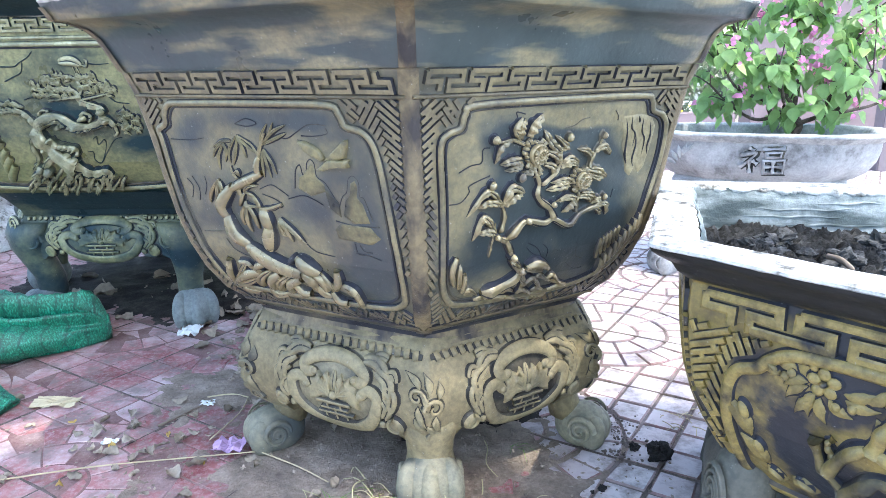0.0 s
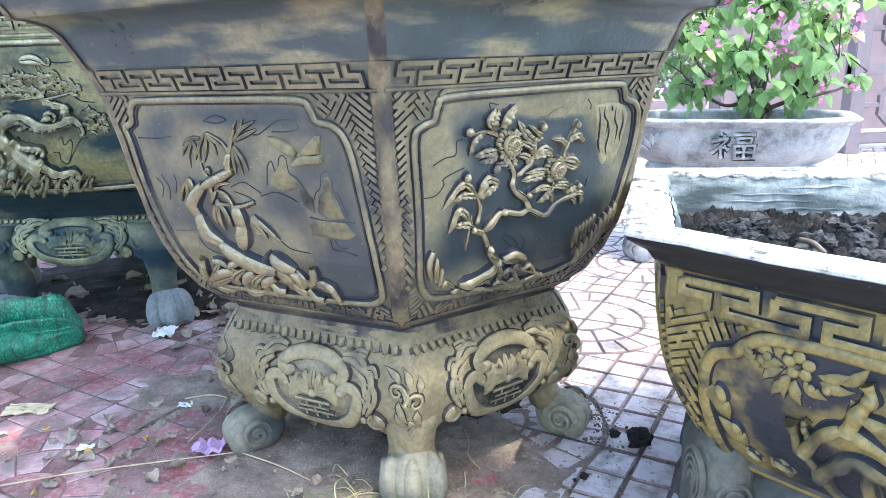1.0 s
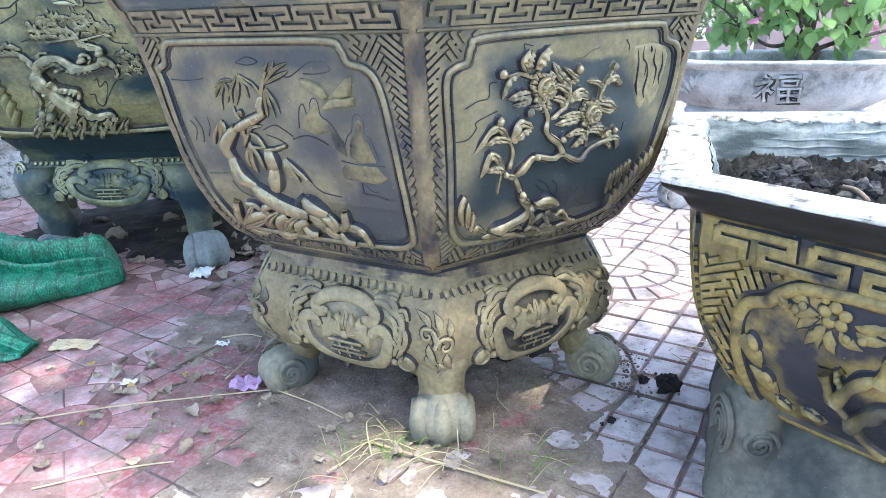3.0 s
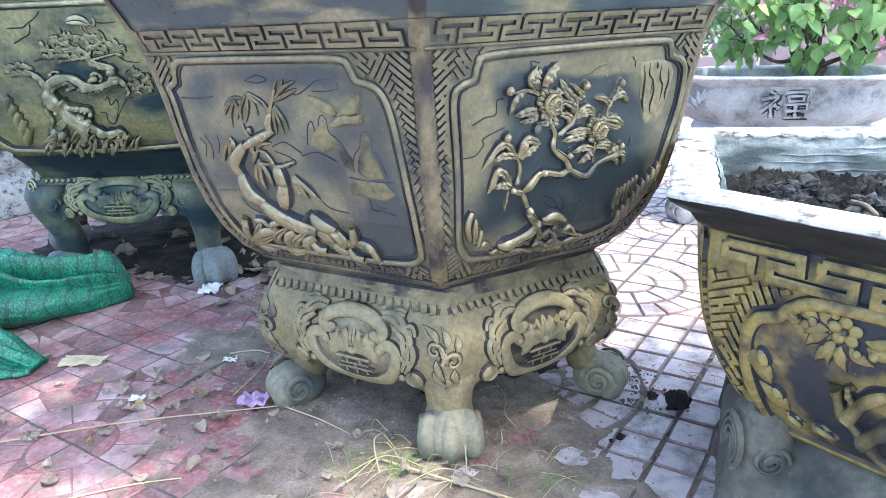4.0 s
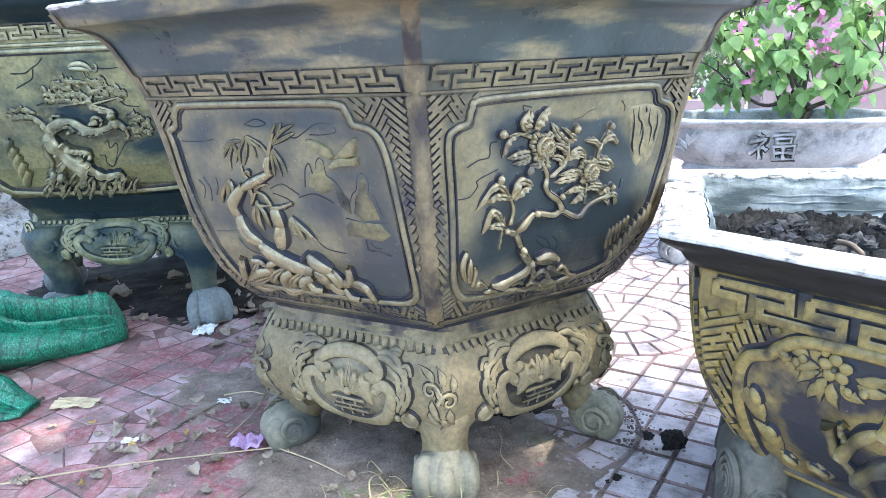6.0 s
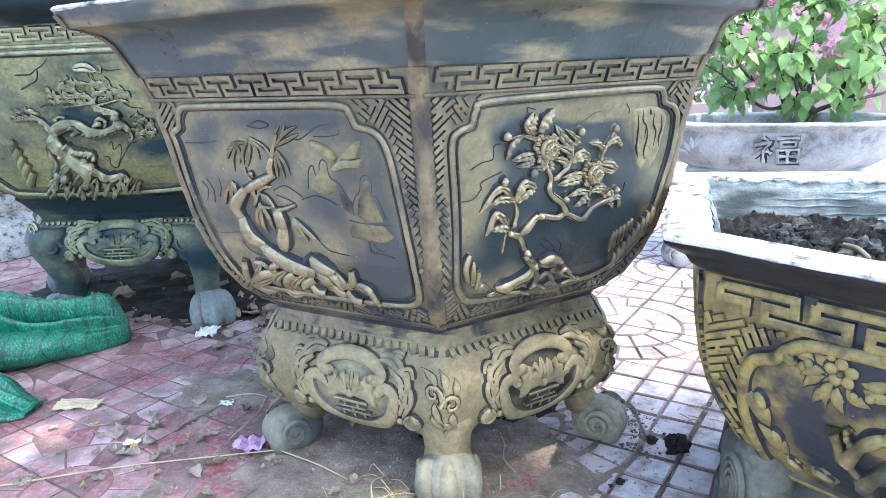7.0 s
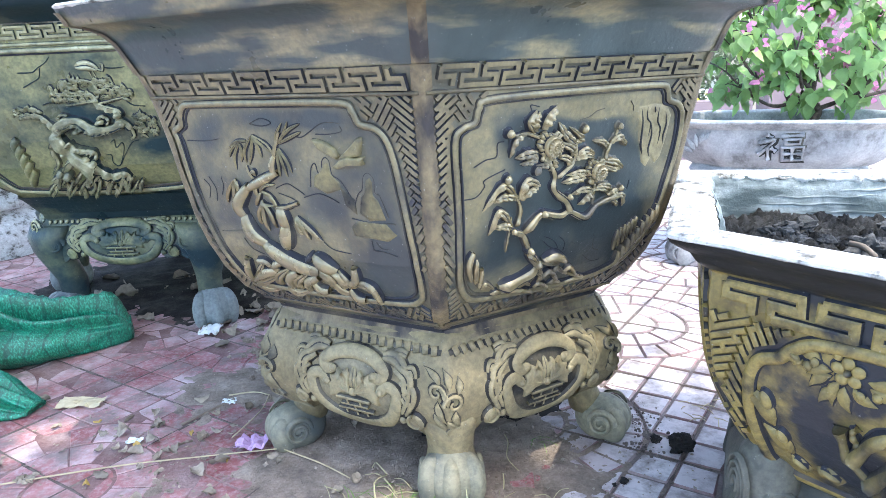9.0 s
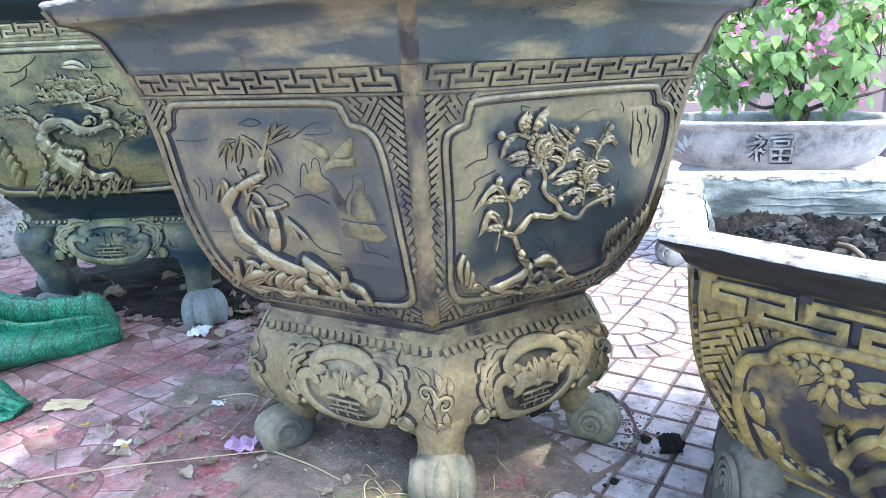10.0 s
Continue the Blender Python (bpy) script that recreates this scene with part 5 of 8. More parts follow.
def medallion(hx, k, owner, cx, cz, a, b, raised, ground, q=1.0):
    """A lobed ring in two curling halves round a bat over a double-joy sign, with acanthus leaves at its sides."""
    f = hx.face(k)
    at = lambda pts: [(cx + a * x, cz + b * z) for x, z in pts]
    figure("medallion_ground", ground, owner, lambda m: blob(m, f, cx, cz, a * 0.98, b * 0.98, 0.0022 * q, 0, 24), "sunk ground of the medallion")
    cap = at([(-0.50, 0.52), (-0.66, 0.50), (-0.74, 0.70), (-0.46, 0.94), (0, 1.04), (0.46, 0.94), (0.74, 0.68), (0.66, 0.48), (0.50, 0.50)])
    bowl = at([(-0.66, 0.14), (-0.84, 0.34), (-1.06, 0.16), (-0.94, -0.42), (-0.58, -0.86), (0, -1.02), (0.58, -0.86), (0.94, -0.42), (1.06, 0.14), (0.84, 0.32), (0.66, 0.12)])
    for pts in (cap, bowl):
        figure("medallion_ring", raised, owner, lambda m: (stroke(m, f, pts, 0.0235 * q, 0.0085 * q, FLAT, steps=6, taper=lambda t: 0.80 + 0.28 * math.sin(math.pi * t)),
                                                           blob(m, f, *pts[0], 0.0085 * q, 0.0085 * q, 0.0105 * q), blob(m, f, *pts[-1], 0.0085 * q, 0.0085 * q, 0.0105 * q)), "raised lobed ring")
    for sd in (-1, 1):
        wing = [(0.06, -0.10), (0.05, 0.36), (0.16, 0.62), (0.24, 0.46), (0.40, 0.58), (0.42, 0.38), (0.58, 0.36), (0.54, 0.16), (0.70, 0.04), (0.60, -0.10), (0.62, -0.30), (0.46, -0.26), (0.30, -0.12)]
        plaque("bat_wing", raised, owner, f, at([(x * sd, z) for x, z in wing]), 0.0075 * q, "scalloped bat wing")
        for x, z in ((0.15, 0.56), (0.37, 0.50), (0.52, 0.30), (0.62, 0.03)):
            ridge("wing_rib", raised, owner, f, at([(0.09 * sd, -0.02), ((0.09 + x) / 2 * sd, z * 0.55 + 0.04), (x * sd, z)]), 0.0042 * q, 0.0105 * q, (ROUND, lambda t: 1.15 - 0.6 * t))
    ridge("bat_crest", raised, owner, f, at([(0, 0.06), (0, 0.34), (0, 0.68)]), 0.015 * q, 0.0085 * q, LEAF)
    boss("bat_head", raised, owner, f, cx, cz - b * 0.02, 0.009 * q, 0.009 * q, 0.012 * q)
    for z, hw in ((-0.22, 0.42), (-0.40, 0.34), (-0.56, 0.44)):
        ridge("sign_bar", raised, owner, f, at([(-hw, z), (hw, z)]), 0.0058 * q, 0.0085 * q, (BAR, lambda t: 1.0))
    for x, z0, z1 in ((-0.16, -0.22, -0.40), (0.16, -0.22, -0.40), (-0.26, -0.56, -0.72), (0.26, -0.56, -0.72), (0.0, -0.40, -0.74)):
        ridge("sign_bar", raised, owner, f, at([(x, z0), (x, z1)]), 0.0052 * q, 0.0080 * q, (BAR, lambda t: 1.0))
    for sd in (-1, 1):
        for pts, w, h in (([(0.66, 1.04), (0.95, 1.06), (1.22, 0.80)], 0.021, 0.015), ([(0.98, 0.86), (1.28, 0.62), (1.30, 0.22)], 0.024, 0.017), ([(1.12, 0.55), (1.40, 0.30), (1.32, -0.12)], 0.020, 0.015),
                          ([(1.16, 0.20), (1.30, -0.06), (1.18, -0.36)], 0.018, 0.014), ([(0.86, 0.98), (1.00, 1.20), (1.20, 1.16)], 0.015, 0.012), ([(1.10, 0.76), (1.36, 0.86), (1.44, 0.66)], 0.014, 0.012)):
            ridge("acanthus_leaf", raised, owner, f, at([(x * sd, z) for x, z in pts]), w * q * 0.95, h * q * 0.62, (VEIN, LOBE[1]))
        figure("curl", raised, owner, lambda m: (blob(m, f, cx + sd * a * 1.42, cz - b * 0.52, 0.017 * q, 0.018 * q, 0.010 * q), spiral(m, f, cx + sd * a * 1.42, cz - b * 0.52, 0.014 * q, 1.7, 0.006 * q, 0.014 * q, 90, sd),
                                                 blob(m, f, cx + sd * a * 1.12, cz - b * 0.56, 0.008 * q, 0.008 * q, 0.010 * q)), "scroll boss")


FOOT_SHIFT = {5: (0.010, 0.026, 0), 1: (0.010, 0.014, 0)}
STAND = [(0.318, 0.286), (0.322, 0.270), (0.335, 0.257), (0.356, 0.225), (0.367, 0.188), (0.366, 0.155), (0.352, 0.122), (0.328, 0.098), (0.305, 0.080)]
stand = thing("planter_stand", (0, 0, 0), "khaki-painted cement stand with bat medallions and paw feet on the paving", "stand", "planter stands")
hs = Hex(STAND, -90, 0.012)
bm = bmesh.new()
stand_shell(bm, hs, 0.283, 0.132, 0.084, 0.056, (0.013, 0.172, 0.100, 0.080))
part("apron", bm, stand_mat, stand, "swelling khaki apron with a scalloped lower edge", True)
bm = bmesh.new()
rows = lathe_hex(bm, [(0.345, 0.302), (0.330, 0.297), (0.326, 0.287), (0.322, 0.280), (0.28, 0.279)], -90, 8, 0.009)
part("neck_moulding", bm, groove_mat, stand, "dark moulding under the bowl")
bm = bmesh.new()
lathe_hex(bm, [(0.3215, 0.2845), (0.3245, 0.2705), (0.3300, 0.2630)], -90, 12, 0.0125)
part("neck_band", bm, strip_mat, stand, "darker band above the teeth", True)
for k in range(6):
    f = hs.face(k)
    if k in (5, 0):
        n = 20
        for i in range(n):
            x = (i - (n - 1) / 2) * 0.0158
            bm = bmesh.new()
            stroke(bm, f, [(x - 0.001, 0.259), (x + 0.002, 0.2465)], 0.0128, 0.0045, ROUND)
            part("tooth", bm, stand_mat, stand, smooth=True)
    # the recess behind the teeth is only drawn, as a dark strip
    bm = bmesh.new()
    hw = hs.half(0.252) - 0.007
    stroke(bm, f, [(-hw, 0.2525), (hw, 0.2525)], 0.0085, 0.0012, BAR)
    part("dark_line", bm, stand_dark, stand, "dark strip painted for the recess behind the teeth")
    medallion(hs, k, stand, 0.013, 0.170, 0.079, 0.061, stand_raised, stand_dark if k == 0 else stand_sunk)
    a = radians(-90 + 60 * k)
    o = Vector((math.cos(a), math.sin(a), 0))
    tq = Vector((-o.y, o.x, 0))
    sh = Vector((0.014 if k == 0 else 0, 0, 0))
    bm = bmesh.new()
    if k:
        sh = Vector(FOOT_SHIFT.get(k, (0, 0, 0)))
        loft(bm, [(0.290, 0.160, 0.080, 0.05), (0.292, 0.120, 0.072, 0.055), (0.296, 0.085, 0.066, 0.06), (0.306, 0.050, 0.070, 0.07)], o)
    else:
        loft(bm, [(0.316, 0.150, 0.106, 0.06), (0.316, 0.125, 0.092, 0.075), (0.310, 0.100, 0.080, 0.076), (0.306, 0.075, 0.076, 0.076), (0.312, 0.050, 0.086, 0.082)], o)
    for v in bm.verts:
        v.co += sh * (1.0 if k == 0 else min(1.0, max(0.0, (0.15 - v.co.z) / 0.10)))
    part("leg", bm, stand_mat, stand, "khaki lower leg", True)
    bm = bmesh.new()
    if k == 0:
        paw(bm, o * 0.336 + sh, o, 0.103, 0.112, 0.086)
    else:
        ball_foot(bm, o * 0.334 + sh, o, 0.096 if k == 5 else 0.086, 0.106 if k == 5 else 0.096, 0.078)
    pw = part("paw_foot", bm, foot_mat, stand, "weathered grey paw foot", True)
    for sd in (-1, 1):
        bm = bmesh.new()
        foot_scroll(bm, o * (0.332 if k == 0 else 0.345) + sh + tq * sd * 0.0515 + Vector((0, 0, 0.042)), tq * sd, 0.027, 0.008)
        part("scroll", bm, foot_mat, pw, smooth=True)
    # scroll ornament on the corner
    def cf(s, z, d):
        r = hs.r(z)
        return o * (r - abs(s) * 0.58 + d) + tq * s + Vector((0, 0, z)) + (sh * 0.8 if k == 0 else Vector((0, 0, 0)))
    figure("corner_scroll", stand_raised, stand, lambda m: spiral(m, cf, 0.010, 0.122, 0.014, 1.6, 0.006, 0.006))
    figure("corner_scroll", stand_raised, stand, lambda m: spiral(m, cf, 0.012, 0.178, 0.017, 1.2, 0.008, 0.009, 180, -1))
    figure("corner_scroll", stand_raised, stand, lambda m: spiral(m, cf, -0.016, 0.196, 0.014, 1.2, 0.007, 0.008))
    for x, z, ang, ln in ((0.004, 0.200, 75, 0.034), (-0.010, 0.208, 105, 0.032), (0.014, 0.165, 255, 0.034), (-0.014, 0.182, 262, 0.040), (0.0, 0.150, 290, 0.026), (0.018, 0.192, 60, 0.026), (-0.020, 0.160, 285, 0.028), (0.003, 0.176, 90, 0.030)):
        figure("corner_leaf", stand_raised, stand, lambda m: leaf(m, cf, x, z, ang, ln, 0.013, 0.009, 0.5))

# ---- the larger planter behind, with a pine relief, on its own stand ----
BACK = (-0.84, 0.90, 0)
BOWL_B = [(0.735, 0.856), (0.722, 0.844), (0.680, 0.827), (0.660, 0.812), (0.652, 0.776), (0.642, 0.700), (0.630, 0.620), (0.612, 0.540), (0.585, 0.475), (0.545, 0.425), (0.50, 0.393), (0.475, 0.372), (0.462, 0.36)]
back = thing("pine_planter", BACK, "larger six-sided planter, green-black patina with gilt pine relief", "planter", "planters with reliefs")
hb = Hex(BOWL_B, -123)
bm = bmesh.new()
rows = lathe_hex(bm, dense(BOWL_B[3:], 0.015) + [(0.42, 0.352)], -123, 10)
bm.faces.new(rows[-1])
part("bowl", bm, green_mat, back, "greenish bowl wall with gold wash")
bm = bmesh.new()
lathe_hex(bm, dense([(0.740, 0.8655), (0.735, 0.853), (0.722, 0.844), (0.680, 0.828), (0.664, 0.815)], 0.008), -123, 14, wobble=0.003)
part("rim", bm, green_dark, back, "dark flared rim", True)
bm = bmesh.new()
rows = lathe_hex(bm, [(0.740, 0.8650), (0.742, 0.869), (0.735, 0.872), (0.68, 0.871), (0.60, 0.70)], -123, 26, wobble=0.005)
bm.faces.new(rows[-1])
part("rim_top", bm, cement_white, back, "bare whitish cement top edge")
FRAME_B = [(-0.27, 0.752), (0.0, 0.754), (0.27, 0.752), (0.285, 0.738), (0.298, 0.70), (0.290, 0.60), (0.270, 0.50), (0.235, 0.425), (0.19, 0.408), (0.0, 0.402), (-0.19, 0.408), (-0.235, 0.425),
           (-0.270, 0.50), (-0.290, 0.60), (-0.298, 0.70), (-0.285, 0.738)]
for k in range(6):
    poly = FRAME_B
    build_panel(k, poly, back, hb, green_gold if k == 0 else green_dark, 0.014, 0.009)
    fret_band(hb, k, 0.780, 0.812, back, green_gold, 0.066, 0.0080, 0.0050, k == 0)
    f = hb.face(k)
    bm = bmesh.new()
    hw = hb.half(0.768) - 0.004
    stroke(bm, f, [(-hw, 0.768), (hw, 0.768)], 0.009, 0.005)
    part("moulding", bm, green_gold, back, smooth=True)
    bars = lattice_bars(hb, k, poly, 0.400, 0.760, 0.0130, 0.020, 0.014)
    bm = bmesh.new()
    for p, q in bars:
        stroke(bm, f, [p, q], 0.0100, 0.0045, BAR)
    tagged(part("lattice", bm, green_relief, back, "woven key lattice"), kind="stuff")

fp = hb.face(0)
rng = random.Random(7)


def pad(at, cx, cz, rx, rz, n):
    """A cloud of short curled needle tufts."""
    for i in range(n):
        a, q = rng.uniform(0, 6.28), math.sqrt(rng.random())
        x, z = cx + rx * q * math.cos(a), cz + rz * q * math.sin(a)
        b0 = rng.uniform(0.2, 2.9)
        ln = rng.uniform(0.007, 0.012)
        p = [(x - ln * math.cos(b0), z), (x, z + ln * 0.8 * math.sin(b0)), (x + ln * math.cos(b0), z - ln * 0.3)]
        ridge("needle_tuft", green_gold, back, at, p, rng.uniform(0.006, 0.009), rng.uniform(0.008, 0.014), LEAF)



# pine relief: a twisted trunk with needle pads, roots, rocks and a crane
ridge("pine_trunk", green_gold, back, fp, [(0.023, 0.473), (-0.014, 0.501), (-0.039, 0.536), (-0.044, 0.561), (-0.023, 0.582), (0.017, 0.589), (0.053, 0.566), (0.098, 0.569), (0.127, 0.581), (0.142, 0.566)], 0.0317, 0.034, GNARL, "twisted gilt pine trunk")
ridge("pine_trunk", green_gold, back, fp, [(0.116, 0.578), (0.120, 0.606), (0.094, 0.616), (0.073, 0.626), (0.072, 0.644)], 0.0187, 0.02, GNARL)
ridge("pine_trunk", green_gold, back, fp, [(-0.044, 0.559), (-0.059, 0.587), (-0.084, 0.606), (-0.125, 0.601)], 0.0144, 0.016, GNARL)
ridge("pine_trunk", green_gold, back, fp, [(0.018, 0.477), (0.050, 0.452), (0.088, 0.456), (0.089, 0.439)], 0.0245, 0.026, GNARL)
ridge("pine_trunk", green_gold, back, fp, [(-0.001, 0.478), (-0.028, 0.492), (-0.075, 0.459), (-0.112, 0.439)], 0.0187, 0.022, GNARL)
ridge("pine_trunk", green_gold, back, fp, [(-0.054, 0.550), (-0.072, 0.526), (-0.070, 0.487), (-0.098, 0.460)], 0.0115, 0.018, GNARL)
ridge("pine_trunk", green_gold, back, fp, [(-0.030, 0.583), (-0.027, 0.603), (-0.009, 0.603), (-0.018, 0.591)], 0.0079, 0.018, GNARL)
ridge("pine_trunk", green_gold, back, fp, [(0.063, 0.581), (0.076, 0.599), (0.091, 0.590), (0.082, 0.576)], 0.0086, 0.02, GNARL)
ridge("pine_trunk", green_gold, back, fp, [(-0.020, 0.540), (-0.002, 0.522), (0.034, 0.516), (0.032, 0.496)], 0.0130, 0.03, GNARL)
ridge("pine_trunk", green_gold, back, fp, [(-0.005, 0.526), (0.017, 0.521), (0.031, 0.509)], 0.0086, 0.034, GNARL)
ridge("pine_trunk", green_gold, back, fp, [(0.142, 0.568), (0.144, 0.549), (0.134, 0.544)], 0.0101, 0.014, GNARL)
ridge("pine_trunk", green_gold, back, fp, [(-0.029, 0.568), (-0.016, 0.580), (0.007, 0.580), (0.034, 0.566)], 0.0115, 0.036, GNARL)
ridge("pine_trunk", green_gold, back, fp, [(0.034, 0.566), (0.063, 0.557), (0.093, 0.563)], 0.0101, 0.03, GNARL)
ridge("pine_trunk", green_gold, back, fp, [(0.075, 0.635), (0.049, 0.633), (0.017, 0.629), (-0.005, 0.627)], 0.0079, 0.012, GNARL)
ridge("pine_trunk", green_gold, back, fp, [(0.072, 0.641), (0.055, 0.653), (0.019, 0.655), (-0.026, 0.651)], 0.0072, 0.01, GNARL)
ridge("pine_trunk", green_gold, back, fp, [(0.075, 0.627), (0.111, 0.634), (0.144, 0.641)], 0.0065, 0.01, GNARL)
ridge("pine_trunk", green_gold, back, fp, [(0.076, 0.641), (0.081, 0.658), (0.068, 0.676), (0.034, 0.686)], 0.0065, 0.009, GNARL)
ridge("pine_trunk", green_gold, back, fp, [(0.083, 0.652), (0.108, 0.666), (0.132, 0.665)], 0.0058, 0.009, GNARL)
ridge("pine_trunk", green_gold, back, fp, [(0.150, 0.597), (0.167, 0.591), (0.187, 0.596)], 0.0065, 0.009, GNARL)
boss("knot", green_gold, back, fp, 0.120, 0.601, 0.0122, 0.0098, 0.03, 20)
boss("knot", green_gold, back, fp, 0.076, 0.587, 0.0094, 0.0075, 0.03, 20)
boss("knot", green_gold, back, fp, 0.007, 0.497, 0.0144, 0.0115, 0.03, 20)
boss("knot", green_gold, back, fp, -0.074, 0.466, 0.0115, 0.0092, 0.03, 20)
boss("knot", green_gold, back, fp, 0.126, 0.579, 0.0115, 0.0092, 0.03, 20)
boss("knot", green_gold, back, fp, 0.010, 0.566, 0.0101, 0.0081, 0.03, 20)
boss("knot", green_gold, back, fp, 0.022, 0.487, 0.0130, 0.0104, 0.03, 20)
boss("knot", green_gold, back, fp, -0.059, 0.459, 0.0144, 0.0115, 0.03, 20)
boss("knot", green_gold, back, fp, -0.041, 0.515, 0.0101, 0.0081, 0.03, 20)
ridge("root", green_gold, back, fp, [(-0.141, 0.413), (-0.116, 0.429), (-0.103, 0.438)], 0.0065, 0.02, GNARL)
ridge("root", green_gold, back, fp, [(-0.102, 0.428), (-0.092, 0.442), (-0.080, 0.452)], 0.0086, 0.02, GNARL)
ridge("root", green_gold, back, fp, [(-0.096, 0.407), (-0.079, 0.423), (-0.079, 0.434)], 0.0108, 0.02, GNARL)
ridge("root", green_gold, back, fp, [(-0.071, 0.427), (-0.056, 0.441), (-0.058, 0.451)], 0.0065, 0.02, GNARL)
ridge("root", green_gold, back, fp, [(-0.061, 0.410), (-0.040, 0.426), (-0.027, 0.436)], 0.0086, 0.02, GNARL)
ridge("root", green_gold, back, fp, [(-0.023, 0.429), (-0.018, 0.443), (-0.007, 0.453)], 0.0108, 0.02, GNARL)
ridge("root", green_gold, back, fp, [(-0.032, 0.409), (-0.007, 0.425), (-0.008, 0.435)], 0.0065, 0.02, GNARL)
ridge("root", green_gold, back, fp, [(0.003, 0.424), (0.013, 0.439), (0.011, 0.449)], 0.0086, 0.02, GNARL)
ridge("root", green_gold, back, fp, [(0.010, 0.407), (0.026, 0.423), (0.038, 0.433)], 0.0108, 0.02, GNARL)
ridge("root", green_gold, back, fp, [(0.031, 0.423), (0.045, 0.438), (0.056, 0.447)], 0.0065, 0.02, GNARL)
ridge("root", green_gold, back, fp, [(0.042, 0.410), (0.062, 0.426), (0.060, 0.436)], 0.0086, 0.02, GNARL)
ridge("root", green_gold, back, fp, [(0.070, 0.417), (0.076, 0.433), (0.074, 0.443)], 0.0108, 0.02, GNARL)
ridge("root", green_gold, back, fp, [(0.074, 0.409), (0.098, 0.424), (0.109, 0.434)], 0.0065, 0.02, GNARL)
ridge("root", green_gold, back, fp, [(0.101, 0.412), (0.113, 0.428), (0.124, 0.438)], 0.0086, 0.02, GNARL)
ridge("root", green_gold, back, fp, [(-0.095, 0.443), (-0.084, 0.457), (-0.084, 0.467)], 0.0108, 0.02, GNARL)
ridge("root", green_gold, back, fp, [(-0.086, 0.435), (-0.071, 0.449), (-0.073, 0.459)], 0.0065, 0.02, GNARL)
ridge("root", green_gold, back, fp, [(-0.047, 0.441), (-0.032, 0.455), (-0.020, 0.464)], 0.0086, 0.02, GNARL)
ridge("root", green_gold, back, fp, [(-0.010, 0.439), (-0.005, 0.454), (0.006, 0.463)], 0.0108, 0.02, GNARL)
ridge("root", green_gold, back, fp, [(0.003, 0.443), (0.022, 0.456), (0.021, 0.466)], 0.0065, 0.02, GNARL)
ridge("root", green_gold, back, fp, [(0.030, 0.434), (0.039, 0.449), (0.036, 0.459)], 0.0086, 0.02, GNARL)
ridge("root", green_gold, back, fp, [(0.066, 0.431), (0.076, 0.445), (0.087, 0.455)], 0.0108, 0.02, GNARL)
ridge("root", green_gold, back, fp, [(0.077, 0.421), (0.091, 0.436), (0.102, 0.446)], 0.0065, 0.02, GNARL)
ridge("root", green_gold, back, fp, [(-0.138, 0.405), (-0.115, 0.421), (-0.114, 0.432)], 0.0086, 0.02, GNARL)
ridge("root", green_gold, back, fp, [(-0.057, 0.397), (-0.046, 0.414), (-0.044, 0.425)], 0.0108, 0.02, GNARL)
ridge("root", green_gold, back, fp, [(-0.100, 0.399), (-0.073, 0.415), (-0.057, 0.426)], 0.0065, 0.02, GNARL)
ridge("root", green_gold, back, fp, [(-0.029, 0.396), (-0.013, 0.412), (0.002, 0.423)], 0.0086, 0.02, GNARL)
ridge("root", green_gold, back, fp, [(0.026, 0.398), (0.042, 0.414), (0.044, 0.426)], 0.0108, 0.02, GNARL)
ridge("rock", green_mat, back, fp, [(-0.170, 0.520), (-0.163, 0.539), (-0.152, 0.551)], 0.0173, 0.012, LOBE)
ridge("rock", green_mat, back, fp, [(-0.168, 0.498), (-0.161, 0.517), (-0.147, 0.532)], 0.0173, 0.012, LOBE)
ridge("rock", green_mat, back, fp, [(-0.166, 0.475), (-0.159, 0.495), (-0.144, 0.512)], 0.0173, 0.012, LOBE)
ridge("rock", green_mat, back, fp, [(-0.170, 0.451), (-0.158, 0.472), (-0.140, 0.493)], 0.0173, 0.012, LOBE)
ridge("rock", green_mat, back, fp, [(-0.174, 0.426), (-0.162, 0.447), (-0.138, 0.472)], 0.0173, 0.012, LOBE)
ridge("crane", green_gold, back, fp, [(0.041, 0.714), (0.071, 0.716), (0.094, 0.704)], 0.0259, 0.016, LEAF, "crane in relief")
ridge("crane_neck", green_gold, back, fp, [(0.088, 0.708), (0.102, 0.703), (0.106, 0.715), (0.100, 0.719)], 0.0058, 0.01, LIMB)
ridge("crane_leg", green_gold, back, fp, [(0.070, 0.703), (0.074, 0.686)], 0.0036, 0.006, LIMB)
ridge("crane_leg", green_gold, back, fp, [(0.078, 0.704), (0.084, 0.685)], 0.0036, 0.006, LIMB)
ridge("incised_line", green_dark, back, fp, [(-0.106, 0.705), (-0.070, 0.705), (-0.054, 0.714), (-0.033, 0.725), (-0.019, 0.738)], 0.0036, 0.003, LIMB)
ridge("incised_line", green_dark, back, fp, [(-0.100, 0.671), (-0.078, 0.681), (-0.056, 0.692), (-0.048, 0.714)], 0.0036, 0.003, LIMB)
ridge("incised_line", green_dark, back, fp, [(0.077, 0.533), (0.088, 0.539), (0.087, 0.520), (0.105, 0.532), (0.105, 0.516), (0.081, 0.475), (0.066, 0.482), (0.068, 0.501), (0.055, 0.502)], 0.0036, 0.003, LIMB)
ridge("incised_line", green_dark, back, fp, [(0.082, 0.475), (0.102, 0.500), (0.130, 0.531), (0.151, 0.537)], 0.0036, 0.003, LIMB)
ridge("incised_line", green_dark, back, fp, [(0.097, 0.711), (0.126, 0.707), (0.156, 0.709)], 0.0036, 0.003, LIMB)
